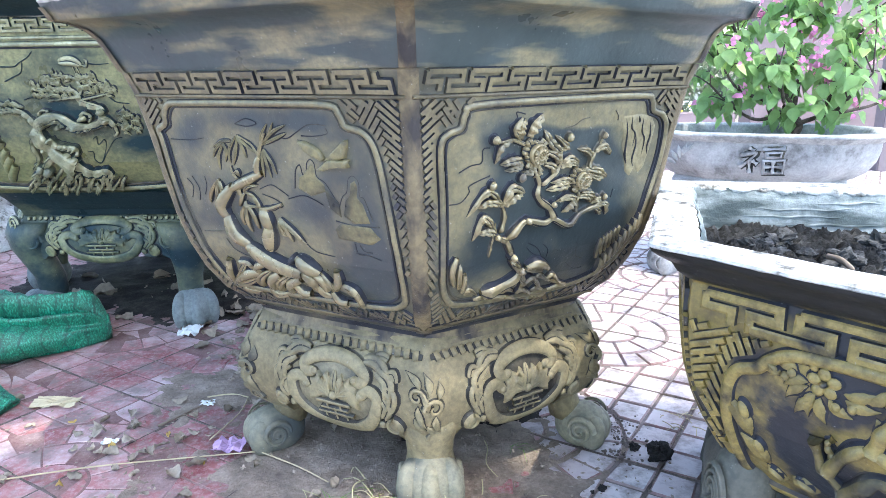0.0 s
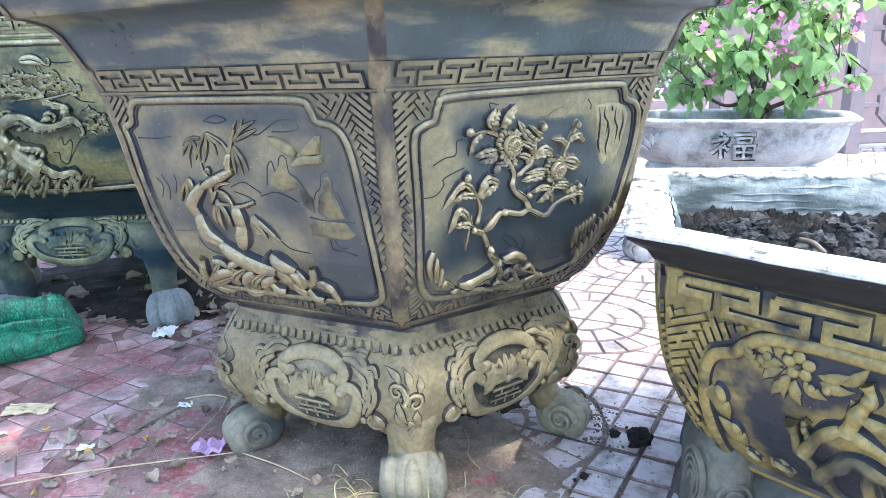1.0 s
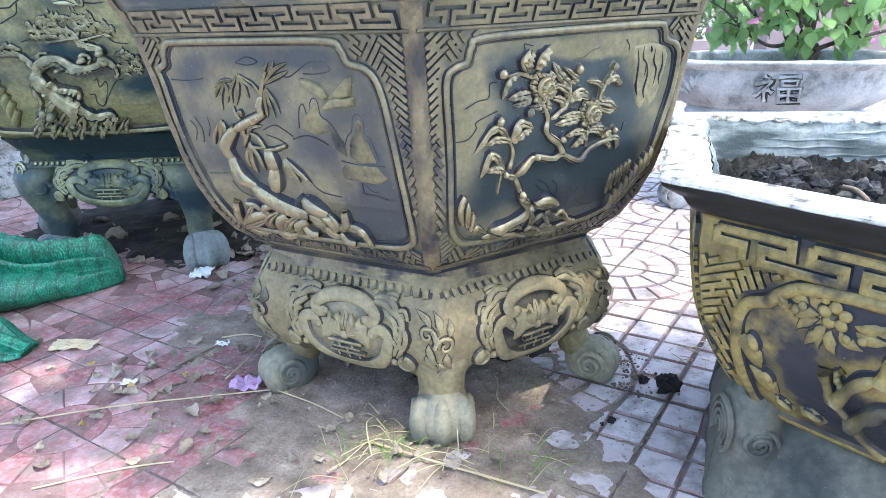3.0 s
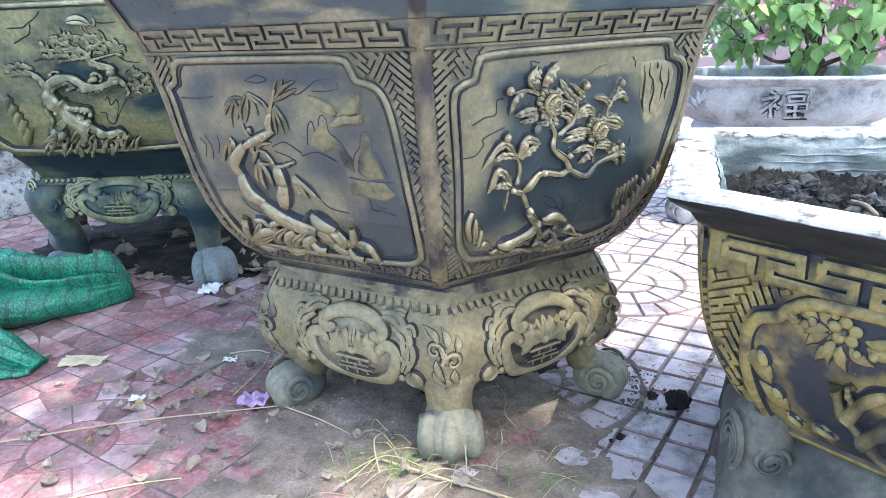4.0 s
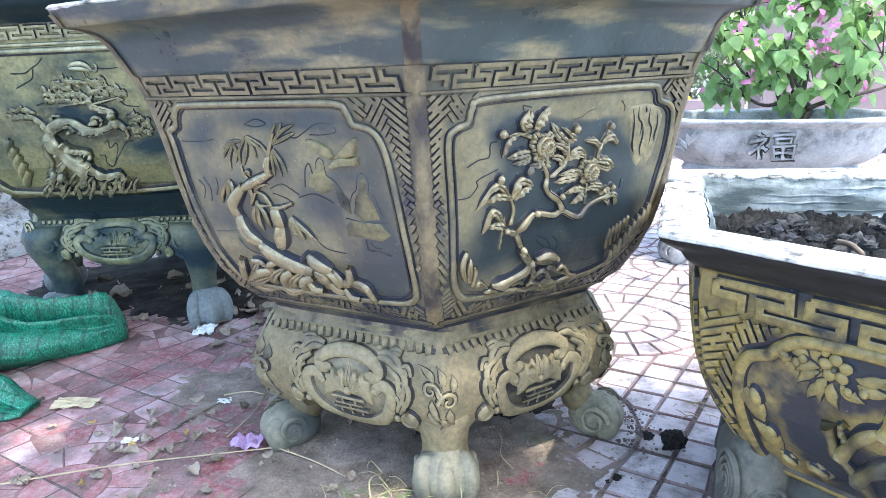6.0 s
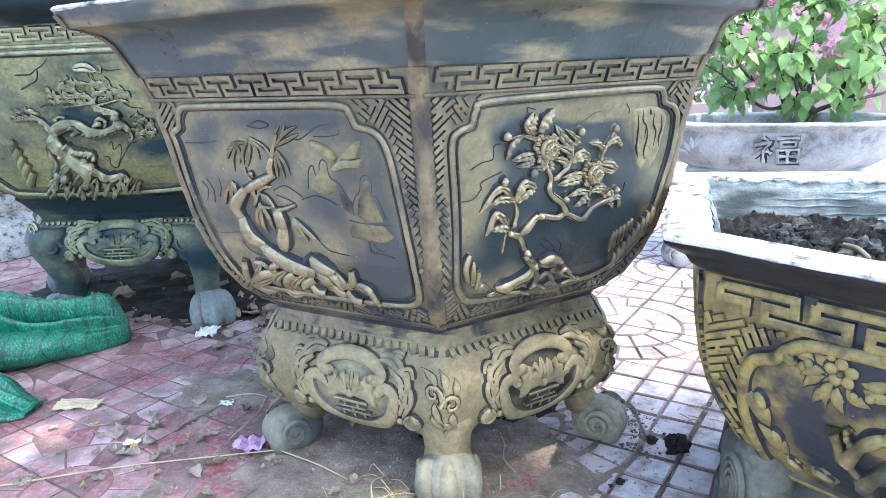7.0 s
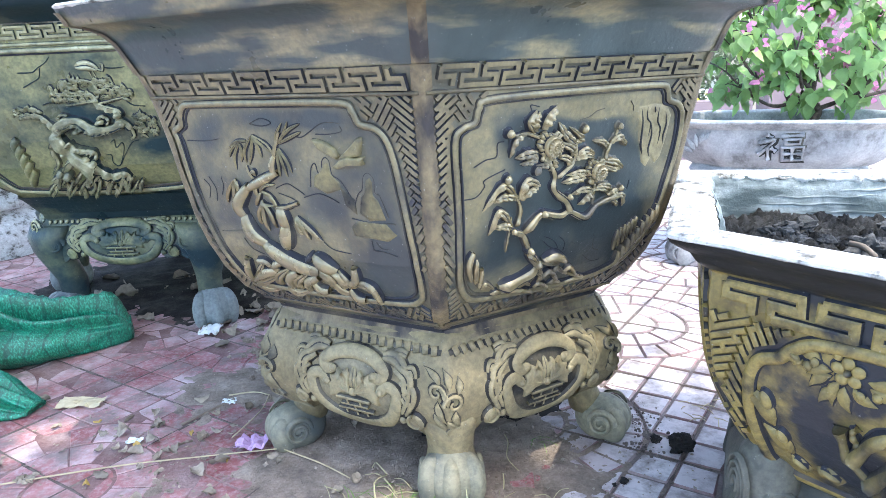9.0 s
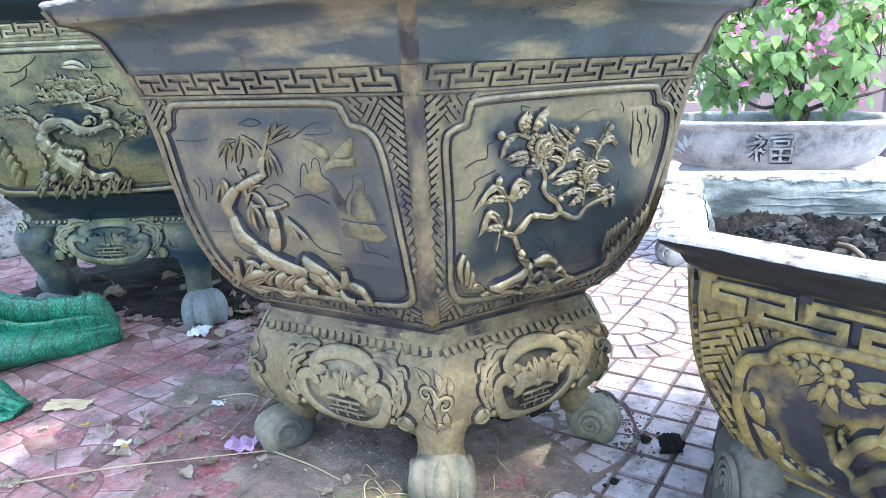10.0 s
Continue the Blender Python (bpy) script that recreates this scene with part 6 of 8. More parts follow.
ridge("incised_line", green_dark, back, fp, [(0.142, 0.633), (0.157, 0.621), (0.187, 0.617)], 0.0036, 0.003, LIMB)
ridge("incised_line", green_dark, back, fp, [(-0.064, 0.629), (-0.044, 0.634), (-0.026, 0.630)], 0.0036, 0.003, LIMB)
pad(fp, -0.102, 0.610, 0.038, 0.017, 26)
pad(fp, 0.002, 0.661, 0.037, 0.014, 26)
pad(fp, 0.040, 0.643, 0.043, 0.012, 24)
pad(fp, 0.116, 0.651, 0.038, 0.014, 26)
pad(fp, 0.032, 0.678, 0.043, 0.010, 22)
pad(fp, 0.092, 0.674, 0.036, 0.010, 20)
pad(fp, 0.179, 0.566, 0.028, 0.024, 34)
pad(fp, 0.166, 0.588, 0.019, 0.009, 10)
pad(fp, -0.016, 0.642, 0.026, 0.010, 14)
pad(fp, 0.145, 0.644, 0.016, 0.009, 10)

STAND_B = [(0.462, 0.352), (0.452, 0.330), (0.440, 0.318), (0.455, 0.300), (0.478, 0.265), (0.480, 0.235), (0.468, 0.205), (0.450, 0.18)]
bstand = thing("planter_stand", BACK, "dark green footed cement stand with a beaded edge and bat medallions", "stand", "planter stands")
hsb = Hex(STAND_B, -123)
bm = bmesh.new()
stand_shell(bm, hsb, 0.318, 0.245, 0.20, 0.085, (0.0, 0.255, 0.120, 0.066))
part("apron", bm, green_leg, bstand, "dark green apron with worn gold", True)
bm = bmesh.new()
rows = lathe_hex(bm, dense([(0.505, 0.388), (0.482, 0.366), (0.470, 0.352), (0.452, 0.334), (0.445, 0.318), (0.38, 0.317)], 0.01), -123, 10)
part("neck_moulding", bm, green_dark, bstand, "glossy dark neck moulding")
for k in range(6):
    f = hsb.face(k)
    if k in (0, 5):
        for i in range(27):
            x = (i - 13) * 0.0158
            bm = bmesh.new()
            blob(bm, f, x, 0.309, 0.0058, 0.0058, 0.007, 0, 8)
            part("bead", bm, green_gold, bstand, smooth=True)
    medallion(hsb, k, bstand, 0.0, 0.252, 0.100, 0.050, green_relief, green_leg, 1.0)
    a = radians(-123 + 60 * k)
    o = Vector((math.cos(a), math.sin(a), 0))
    tq = Vector((-o.y, o.x, 0))
    bm = bmesh.new()
    loft(bm, [(0.435, 0.300, 0.15, 0.075), (0.446, 0.270, 0.145, 0.085), (0.442, 0.230, 0.120, 0.085), (0.420, 0.185, 0.090, 0.085), (0.400, 0.140, 0.072, 0.080), (0.396, 0.100, 0.068, 0.078), (0.405, 0.055, 0.078, 0.08)], o)
    lg = part("leg", bm, green_leg, bstand, "curved dark green leg", True)
    for sd in (-1, 1):
        bm = bmesh.new()
        foot_scroll(bm, o * 0.462 + tq * sd * 0.055 + Vector((0, 0, 0.252)), (o + tq * sd * 0.7), 0.026, 0.010)
        part("scroll", bm, green_leg, lg, smooth=True)
    bm = bmesh.new()
    paw(bm, o * 0.425, o, 0.115, 0.135, 0.108)
    part("paw_foot", bm, foot_blue, bstand, "dusty grey-green paw foot", True)
    bm = bmesh.new()
    foot_scroll(bm, o * 0.476 + Vector((0, 0, 0.30)), o, 0.022, 0.008)
    part("corner_scroll", bm, green_gold, bstand, smooth=True)

# ---- the ochre planter with soil, on a grey stand ----
OCHRE = (0.744, -0.479, 0)
BOWL_O = [(0.424, 0.446), (0.411, 0.431), (0.414, 0.399), (0.410, 0.354), (0.401, 0.307), (0.386, 0.266), (0.367, 0.232), (0.343, 0.195), (0.318, 0.168), (0.285, 0.148)]
ochre = thing("soil_planter", OCHRE, "ochre and black cement planter filled with dark soil, whitish bare rim", "planter", "planters with reliefs")
SHIFT_O = ((0, 0), (0, 0), (0, 0), (0, -0.08), (-0.05, -0.15), (-0.02, 0.012))
ho = Hex(BOWL_O, 187.5, shift=SHIFT_O)
bm = bmesh.new()
rows = lathe_hex(bm, dense(BOWL_O, 0.010) + [(0.26, 0.146)], 187.5, 12, shift=SHIFT_O)
bm.faces.new(rows[-1])
part("bowl", bm, ink_mat, ochre, "bowl wall of dark paint under ochre")
bm = bmesh.new()
lathe_hex(bm, dense([(0.4685, 0.4775), (0.466, 0.472), (0.457, 0.466), (0.440, 0.457), (0.432, 0.446), (0.418, 0.436)], 0.005), 187.5, 14, wobble=0.002, shift=SHIFT_O)
part("rim", bm, rim_dark, ochre, "dark moulded rim edge", True)
bm = bmesh.new()
lathe_hex(bm, [(0.467, 0.4770), (0.4695, 0.479), (0.469, 0.482), (0.464, 0.4845), (0.41, 0.484), (0.404, 0.480)], 187.5, 80, wobble=0.0045, shift=SHIFT_O)
part("rim_top", bm, cement_white, ochre, "broad whitewashed cement rim")
bm = bmesh.new()
lathe_hex(bm, dense([(0.404, 0.4805), (0.396, 0.470), (0.388, 0.44), (0.375, 0.38)], 0.012), 187.5, 30, wobble=0.008, shift=SHIFT_O)
part("inner_wall", bm, plaster_mat, ochre, "rough grey cement inner wall", True)
inner = Hex([(0.405, 0.4810), (0.396, 0.470), (0.388, 0.44), (0.375, 0.38)], 187.5, shift=SHIFT_O)
for k in (3, 4):
    at_in, half_in = inner.face(k), inner.half(0.47) - 0.01
    bm = bmesh.new()
    line = [(-half_in + 2 * half_in * i / 90, 0.4775 + 0.003 * noise.noise(Vector((i * 0.3, k, 1)))) for i in range(91)]
    stroke(bm, at_in, line, 0.016, -0.0075, ROUND, taper=lambda t: max(0.15, 0.55 + 0.9 * noise.noise(Vector((t * 17, 4.3 + k, 0.5))) + 0.5 * noise.noise(Vector((t * 60, k, 0)))))
    part("rim_crust", bm, cement_white, ochre, "ragged whitewashed crust hanging over the inner wall", True)
    bm = bmesh.new()
    for q in range(5):
        z0 = 0.462 - 0.012 * q
        a = random.uniform(-0.8, 0.2) * half_in
        line = [(a + 0.9 * half_in * i / 12, z0 + 0.004 * noise.noise(Vector((i * 0.4, q, k))) - 0.004 * i / 12) for i in range(13)]
        stroke(bm, at_in, line, 0.0034, -0.0013, ROUND, taper=lambda t: 0.2 + math.sin(math.pi * t))
    part("trowel_ridge", bm, plaster_mat, ochre, "ridges left by the trowel", True)
# soil
bm = bmesh.new()
n = 180
grid = []
for j in range(n + 1):
    row = []
    for i in range(n + 1):
        x, y = -0.37 + 0.74 * i / n, -0.37 + 0.74 * j / n
        v = Vector((x * 14, y * 14, 3))
        z = 0.416 + 0.018 * noise.noise(v) + 0.018 * abs(noise.noise(v * 2.7)) + 0.012 * noise.noise(v * 7) + 0.009 * noise.noise(v * 17) + 0.005 * noise.noise(v * 37) - 0.03 * (x * x + y * y)
        row.append(bm.verts.new((x, y, z)))
    grid.append(row)
for j in range(n):
    for i in range(n):
        c = (grid[j][i].co + grid[j + 1][i + 1].co) / 2
        edge = [(ho.corner(q, 0.44) * 0.925).to_tuple()[:2] for q in range(6)]
        if inside(edge, c.x, c.y):
            bm.faces.new((grid[j][i], grid[j][i + 1], grid[j + 1][i + 1], grid[j + 1][i]))
for v in [v for v in bm.verts if not v.link_faces]:
    bm.verts.remove(v)
part("soil", bm, soil_mat, ochre, "loose dark potting soil", True)


def lump(bm, at, r, seed, flat=0.75, rough=0.35, sub=3):
    b2 = bmesh.ops.create_icosphere(bm, subdivisions=sub, radius=1.0)
    for v in b2["verts"]:
        d = v.co.normalized()
        q = 1 + rough * noise.noise(d * 1.7 + Vector((seed, 0, 0))) + rough * 0.5 * noise.noise(d * 4.5 + Vector((0, seed, 0)))
        v.co = Vector(at) + Vector((d.x * r * q, d.y * r * q, d.z * r * q * flat))


rng = random.Random(3)
for i in range(110):
    a, rr = rng.uniform(2.6, 6.0), 0.31 * math.sqrt(rng.random())
    r = rng.choice((0.006, 0.009, 0.012, 0.016))
    bm = bmesh.new()
    lump(bm, (OCHRE[0] + rr * math.cos(a), OCHRE[1] + rr * math.sin(a), 0.422), r, i * 3.1, 0.75, 0.6)
    ob = part("soil_clod", bm, clod_mat if i % 3 else soil_mat, None, smooth=False)
    tagged(ob, "crumbly lump of dried soil lying in the planter", "clod", "soil clods in the planter")
for x, y, r in ((0.50, -0.36, 0.020), (0.545, -0.33, 0.022), (0.58, -0.44, 0.020), (0.68, -0.36, 0.026), (0.74, -0.42, 0.026)):
    bm = bmesh.new()
    lump(bm, (x, y, 0.424), r, x * 40, 0.7, 0.9, 4)
    tagged(part("soil_clod", bm, clod_mat, None), "large grey lump of dried soil in the planter", "clod", "soil clods in the planter")
# ochre reliefs
FRAME_O = [(-0.098, 0.366), (-0.112, 0.352), (-0.135, 0.342), (-0.147, 0.322), (-0.152, 0.29), (-0.153, 0.257), (-0.149, 0.215), (-0.140, 0.180), (-0.118, 0.160), (-0.07, 0.154), (0.0, 0.154), (0.07, 0.156),
           (0.125, 0.17), (0.145, 0.20), (0.153, 0.257), (0.150, 0.31), (0.135, 0.342), (0.112, 0.352), (0.098, 0.366), (0.07, 0.380), (0.0, 0.384), (-0.07, 0.380)]
for k in range(6):
    f = ho.face(k)
    bm = bmesh.new()
    stroke(bm, f, FRAME_O, 0.0185, 0.010, ROUND, True, 4)
    part("panel_frame", bm, yellow_mat, ochre, "thick ochre panel moulding", True)
    fret_band(ho, k, 0.3875, 0.4315, ochre, yellow_mat, 0.100, 0.0132, 0.0056, k == 0, 0.014, FLAT)
    bars = lattice_bars(ho, k, FRAME_O, 0.19, 0.386, 0.0102, 0.006, 0.0125, 66.0)
    for p, q in bars:
        if k == 0:
            bm = bmesh.new()
            stroke(bm, f, [p, q], 0.0087, 0.0048, FLAT)
            part("lattice_bar", bm, yellow_mat, ochre)
    if k:
        bm = bmesh.new()
        for p, q in bars:
            stroke(bm, f, [p, q], 0.0087, 0.0048, FLAT)
        tagged(part("lattice", bm, yellow_mat, ochre), kind="stuff")
fo = ho.face(0)
for i in range(5):
    a = 72 * i + 20
    figure("petal", yellow_hi, ochre, lambda b: blob(b, fo, -0.041 + 0.0105 * math.cos(radians(a)), 0.357 + 0.0105 * math.sin(radians(a)), 0.0088, 0.0080, 0.0065, a))
figure("flower_heart", ink_mat, ochre, lambda b: blob(b, fo, -0.041, 0.357, 0.0045, 0.0045, 0.010))
for x, z, a, ln in ((-0.058, 0.352, 175, 0.030), (-0.058, 0.347, 195, 0.034), (-0.050, 0.342, 230, 0.034), (-0.045, 0.338, 255, 0.032), (-0.036, 0.340, 300, 0.030), (-0.070, 0.362, 150, 0.022), (-0.022, 0.352, 350, 0.040),
                    (-0.020, 0.345, 330, 0.036), (-0.052, 0.330, 200, 0.030), (-0.060, 0.372, 120, 0.014), (0.0, 0.350, 20, 0.04), (0.01, 0.335, 300, 0.03)):
    figure("leaf", yellow_hi, ochre, lambda b: leaf(b, fo, x, z, a, ln * 0.95, 0.0155, 0.006, 0.5))
for x, z in ((-0.052, 0.374), (-0.082, 0.352), (-0.012, 0.338), (-0.075, 0.358), (-0.028, 0.334)):
    figure("bud", yellow_hi, ochre, lambda b: blob(b, fo, x, z, 0.006, 0.007, 0.007))
for pts, w, h in (([(-0.047, 0.286), (-0.043, 0.262), (-0.038, 0.243), (-0.022, 0.222), (-0.010, 0.190), (0.01, 0.175)], 0.014, 0.014), ([(-0.034, 0.252), (-0.012, 0.285), (0.010, 0.300), (0.035, 0.29), (0.06, 0.27)], 0.018, 0.017),
                  ([(-0.020, 0.220), (0.0, 0.245), (0.020, 0.262), (0.05, 0.25), (0.08, 0.22)], 0.020, 0.018), ([(0.012, 0.30), (0.020, 0.325), (0.03, 0.345), (0.025, 0.36)], 0.020, 0.016), ([(0.02, 0.32), (0.05, 0.318), (0.07, 0.33)], 0.016, 0.014),
                  ([(-0.030, 0.272), (-0.035, 0.285), (-0.030, 0.292)], 0.009, 0.010), ([(0.03, 0.26), (0.03, 0.22), (0.05, 0.19), (0.09, 0.175)], 0.016, 0.014)):
    figure("branch", yellow_hi, ochre, lambda b: stroke(b, fo, pts, w, h, steps=6, taper=lambda t: 1.1 - 0.35 * t + 0.15 * math.sin(t * 19 + 2)), "gnarled ochre branch in high relief")
for x, z, rx, rz, a in ((-0.130, 0.280, 0.012, 0.030, 10), (-0.116, 0.234, 0.010, 0.022, 20), (-0.066, 0.200, 0.020, 0.009, -25), (-0.095, 0.358, 0.012, 0.008, -40), (-0.10, 0.20, 0.016, 0.007, -40)):
    figure("rock", yellow_hi, ochre, lambda b: (leaf(b, fo, x - rz * math.sin(radians(-a)), z - rz, 90 + a, rz * 2.1, rx * 1.9, 0.010, 0.4), blob(b, fo, x, z + rz * 0.3, rx * 0.7, rz * 0.5, 0.011, a)), "lump of rock in relief")

ostand = thing("planter_stand", OCHRE, "grey cement stand with carved fans under the ochre planter", "stand", "planter stands")
bm = bmesh.new()
rows = lathe_hex(bm, dense([(0.27, 0.147), (0.30, 0.145), (0.315, 0.125), (0.325, 0.10), (0.345, 0.075), (0.366, 0.04), (0.370, 0.012), (0.366, 0.0)], 0.008), 187.5, 10, wobble=0.004)
bm.faces.new(rows[0][::-1])
part("drum", bm, stand_grey, ostand, "grey bulging drum", True)
for k in range(6):
    a = radians(187.5 + 60 * k)
    o = Vector((math.cos(a), math.sin(a), 0))
    tq = Vector((-o.y, o.x, 0))
    bm = bmesh.new()
    loft(bm, [(0.300, 0.205, 0.040, 0.05), (0.312, 0.18, 0.070, 0.07), (0.314, 0.15, 0.084, 0.080), (0.310, 0.10, 0.084, 0.080), (0.312, 0.05, 0.10, 0.085), (0.318, 0.01, 0.12, 0.085), (0.318, 0.0, 0.12, 0.085)], o)
    sp = part("corner_post", bm, stand_grey, ostand, "grey corner post with carved fan", True)
    bm = bmesh.new()

    def cf(s, z, d):
        return o * (0.356 - 4.5 * s * s + d) + tq * s + Vector((0, 0, z))
    for i in range(4):
        r = 0.036 - 0.009 * i
        stroke(bm, cf, [(r * 0.62 * math.cos(t), 0.135 + r * 1.2 * math.sin(t)) for t in (math.pi * (q / 10 * 1.5 - 0.35) for q in range(11))], 0.005, 0.006)
    part("fan_ridge", bm, stand_grey, sp, smooth=True)
    for sd in (-1, 1):
        bm = bmesh.new()
        foot_scroll(bm, o * 0.322 + tq * sd * 0.042 + Vector((0, 0, 0.12)), tq * sd + o * 0.3, 0.024, 0.008)
        part("scroll", bm, stand_grey, sp, smooth=True)

# ---- the grey planter with a bougainvillea ----
GREY = pose(1.135, 0.99, 0, 0, 0, -26)
grey = thing("grey_planter", (0, 0, 0), "long weathered grey cement planter with a raised sign", "planter")
grey.matrix_world = GREY


def oval(r_x, r_y, z, n=72, p=3.2):
    out = []
    for i in range(n):
        t = 2 * math.pi * i / n
        c, s = math.cos(t), math.sin(t)
        out.append(Vector((r_x * math.copysign(abs(c) ** (2 / p), c), r_y * math.copysign(abs(s) ** (2 / p), s), z)))
    return out


def trough(r_x, r_y, z, cut_x=0.125, cut_y=0.105):
    """A long rectangle with its corners cut off, as a loop of points."""
    k = [(r_x, -r_y + cut_y), (r_x, r_y - cut_y), (r_x - cut_x, r_y), (-r_x + cut_x, r_y), (-r_x, r_y - cut_y), (-r_x, -r_y + cut_y), (-r_x + cut_x, -r_y), (r_x - cut_x, -r_y)]
    out = []
    for (x0, y0), (x1, y1) in zip(k, k[1:] + k[:1]):
        for q in range(9):
            t = (q + 0.5) / 9
            v = Vector((x0 + (x1 - x0) * t, y0 + (y1 - y0) * t, z))
            v += Vector((noise.noise(v * 14), noise.noise(v * 14 + Vector((5, 0, 0))), 0.8 * noise.noise(v * 18 + Vector((0, 9, 0))))) * 0.0028
            out.append(v)
    return out


def skin(bm, loops, close_last=True):
    rows = [[bm.verts.new(v) for v in lp] for lp in loops]
    n = len(rows[0])
    for r, s in zip(rows, rows[1:]):
        for i in range(n):
            bm.faces.new((s[i], s[(i + 1) % n], r[(i + 1) % n], r[i]))
    if close_last:
        bm.faces.new(rows[-1])
    return rows


GX, GY = 0.365, 0.225
bm = bmesh.new()
skin(bm, [trough(GX - 0.022, GY - 0.022, 0.447), trough(GX - 0.025, GY - 0.025, 0.42), trough(GX - 0.034, GY - 0.031, 0.385), trough(GX - 0.055, GY - 0.044, 0.350), trough(GX - 0.085, GY - 0.062, 0.327), trough(GX - 0.115, GY - 0.08, 0.316, 0.10, 0.08)])
part("body", bm, cement_pot, grey, "weathered grey cement body", True)
bm = bmesh.new()
skin(bm, [trough(GX - 0.055, GY - 0.055, 0.40, 0.11, 0.09), trough(GX - 0.045, GY - 0.045, 0.466, 0.11, 0.09), trough(GX - 0.035, GY - 0.035, 0.4755), trough(GX - 0.004, GY - 0.004, 0.4765), trough(GX + 0.006, GY + 0.006, 0.472), trough(GX + 0.005, GY + 0.005, 0.465),
          trough(GX - 0.006, GY - 0.006, 0.461), trough(GX - 0.012, GY - 0.012, 0.453), trough(GX - 0.021, GY - 0.021, 0.446)], False)
part("rim", bm, cement_grey, grey, "flat projecting rim", True)
bm = bmesh.new()
skin(bm, [trough(GX - 0.054, GY - 0.054, 0.432, 0.11, 0.09), trough(0.2, 0.1, 0.437, 0.06, 0.05)])
part("soil", bm, soil_mat, grey, "dark soil")
bm = bmesh.new()
skin(bm, [trough(GX - 0.11, GY - 0.075, 0.319, 0.1, 0.08), trough(GX - 0.095, GY - 0.065, 0.308, 0.1, 0.08), trough(GX - 0.10, GY - 0.07, 0.288, 0.1, 0.08), trough(GX - 0.12, GY - 0.09, 0.28, 0.1, 0.08)])
part("base_moulding", bm, cement_pot, grey, smooth=True)


def gf(s, z, d):
    return Vector((s, -float(np.interp(z, (0.327, 0.350, 0.385, 0.42, 0.447), (GY - 0.062, GY - 0.044, GY - 0.031, GY - 0.025, GY - 0.022))) - d, z))


for pts, shut in (([(-0.042, 0.413), (-0.026, 0.402)], False), ([(-0.064, 0.388), (-0.020, 0.396), (-0.046, 0.366), (-0.066, 0.350)], False), ([(-0.038, 0.374), (-0.036, 0.332)], False),
                  ([(-0.030, 0.372), (-0.014, 0.360)], False), ([(-0.002, 0.408), (0.062, 0.412)], False), ([(0.010, 0.398), (0.052, 0.400), (0.050, 0.385), (0.012, 0.383)], True),
                  ([(0.002, 0.373), (0.062, 0.376), (0.059, 0.334), (0.005, 0.332)], True), ([(0.031, 0.374), (0.031, 0.333)], False), ([(0.004, 0.353), (0.060, 0.354)], False)):
    pts = [(x * 1.0 + 0.012, 0.391 + (z - 0.372) * 1.0) for x, z in pts]
    bm = bmesh.new()
    stroke(bm, gf, pts, 0.0125 if shut else 0.0170, 0.014, ((-0.5, -0.2), (-0.2, 1.0), (0.25, 0.8), (0.5, -0.2)), shut, 0 if shut else 5, lambda t: 0.80 + 0.28 * math.sin(7 * t + 1))
    part("sign_stroke", bm, cement_pot, grey, "raised brush stroke of a sign")
    # the stroke's shadow, painted as a thin darker copy set lower
    bm = bmesh.new()
    stroke(bm, gf, [(x + 0.002, z - 0.002) for x, z in pts], 0.016 if shut else 0.021, 0.0015, BAR, shut, 0 if shut else 5)
    part("sign_edge", bm, stand_grey, grey, "shadow of the stroke painted on the body")
bm = bmesh.new()
for i in range(5):
    leaf(bm, gf, -0.245 + 0.006 * i, 0.372 + 0.009 * i, 150 - 25 * i, 0.045, 0.017, 0.010)
part("side_relief", bm, cement_grey, grey, "leaf relief beside the sign", True)
gstand = thing("planter_stand", (0, 0, 0), "grey cement stand with scroll feet under the long planter", "stand", "planter stands")
gstand.matrix_world = GREY
bm = bmesh.new()
skin(bm, [trough(GX - 0.13, GY - 0.09, 0.2785, 0.1, 0.08), trough(GX - 0.07, GY - 0.05, 0.262, 0.1, 0.08), trough(GX - 0.055, GY - 0.04, 0.20, 0.1, 0.08), trough(GX - 0.09, GY - 0.07, 0.13, 0.1, 0.08), trough(GX - 0.16, GY - 0.12, 0.13, 0.06, 0.05)])
part("apron", bm, cement_pot, gstand, smooth=True)
for sx in (-1, 1):
    for sy in (-1, 1):
        o = Vector((sx * 0.265, sy * 0.195, 0))
        bm = bmesh.new()
        d = o.normalized()
        loft(bm, [(o.length - 0.09, 0.18, 0.12, 0.08), (o.length - 0.05, 0.13, 0.09, 0.08), (o.length - 0.035, 0.08, 0.06, 0.07), (o.length - 0.02, 0.05, 0.07, 0.07)], o)
        lg = part("leg", bm, cement_pot, gstand, smooth=True)
        bm = bmesh.new()
        paw(bm, o, d, 0.11, 0.11, 0.092, 2)
        pw = part("scroll_foot", bm, cement_pot, gstand, "grey scrolled ball foot", True)
        bm = bmesh.new()
        foot_scroll(bm, o + Vector((0, sy * 0.052, 0.040)), Vector((0, sy, 0)), 0.026, 0.008)
        part("scroll", bm, cement_pot, pw, smooth=True)


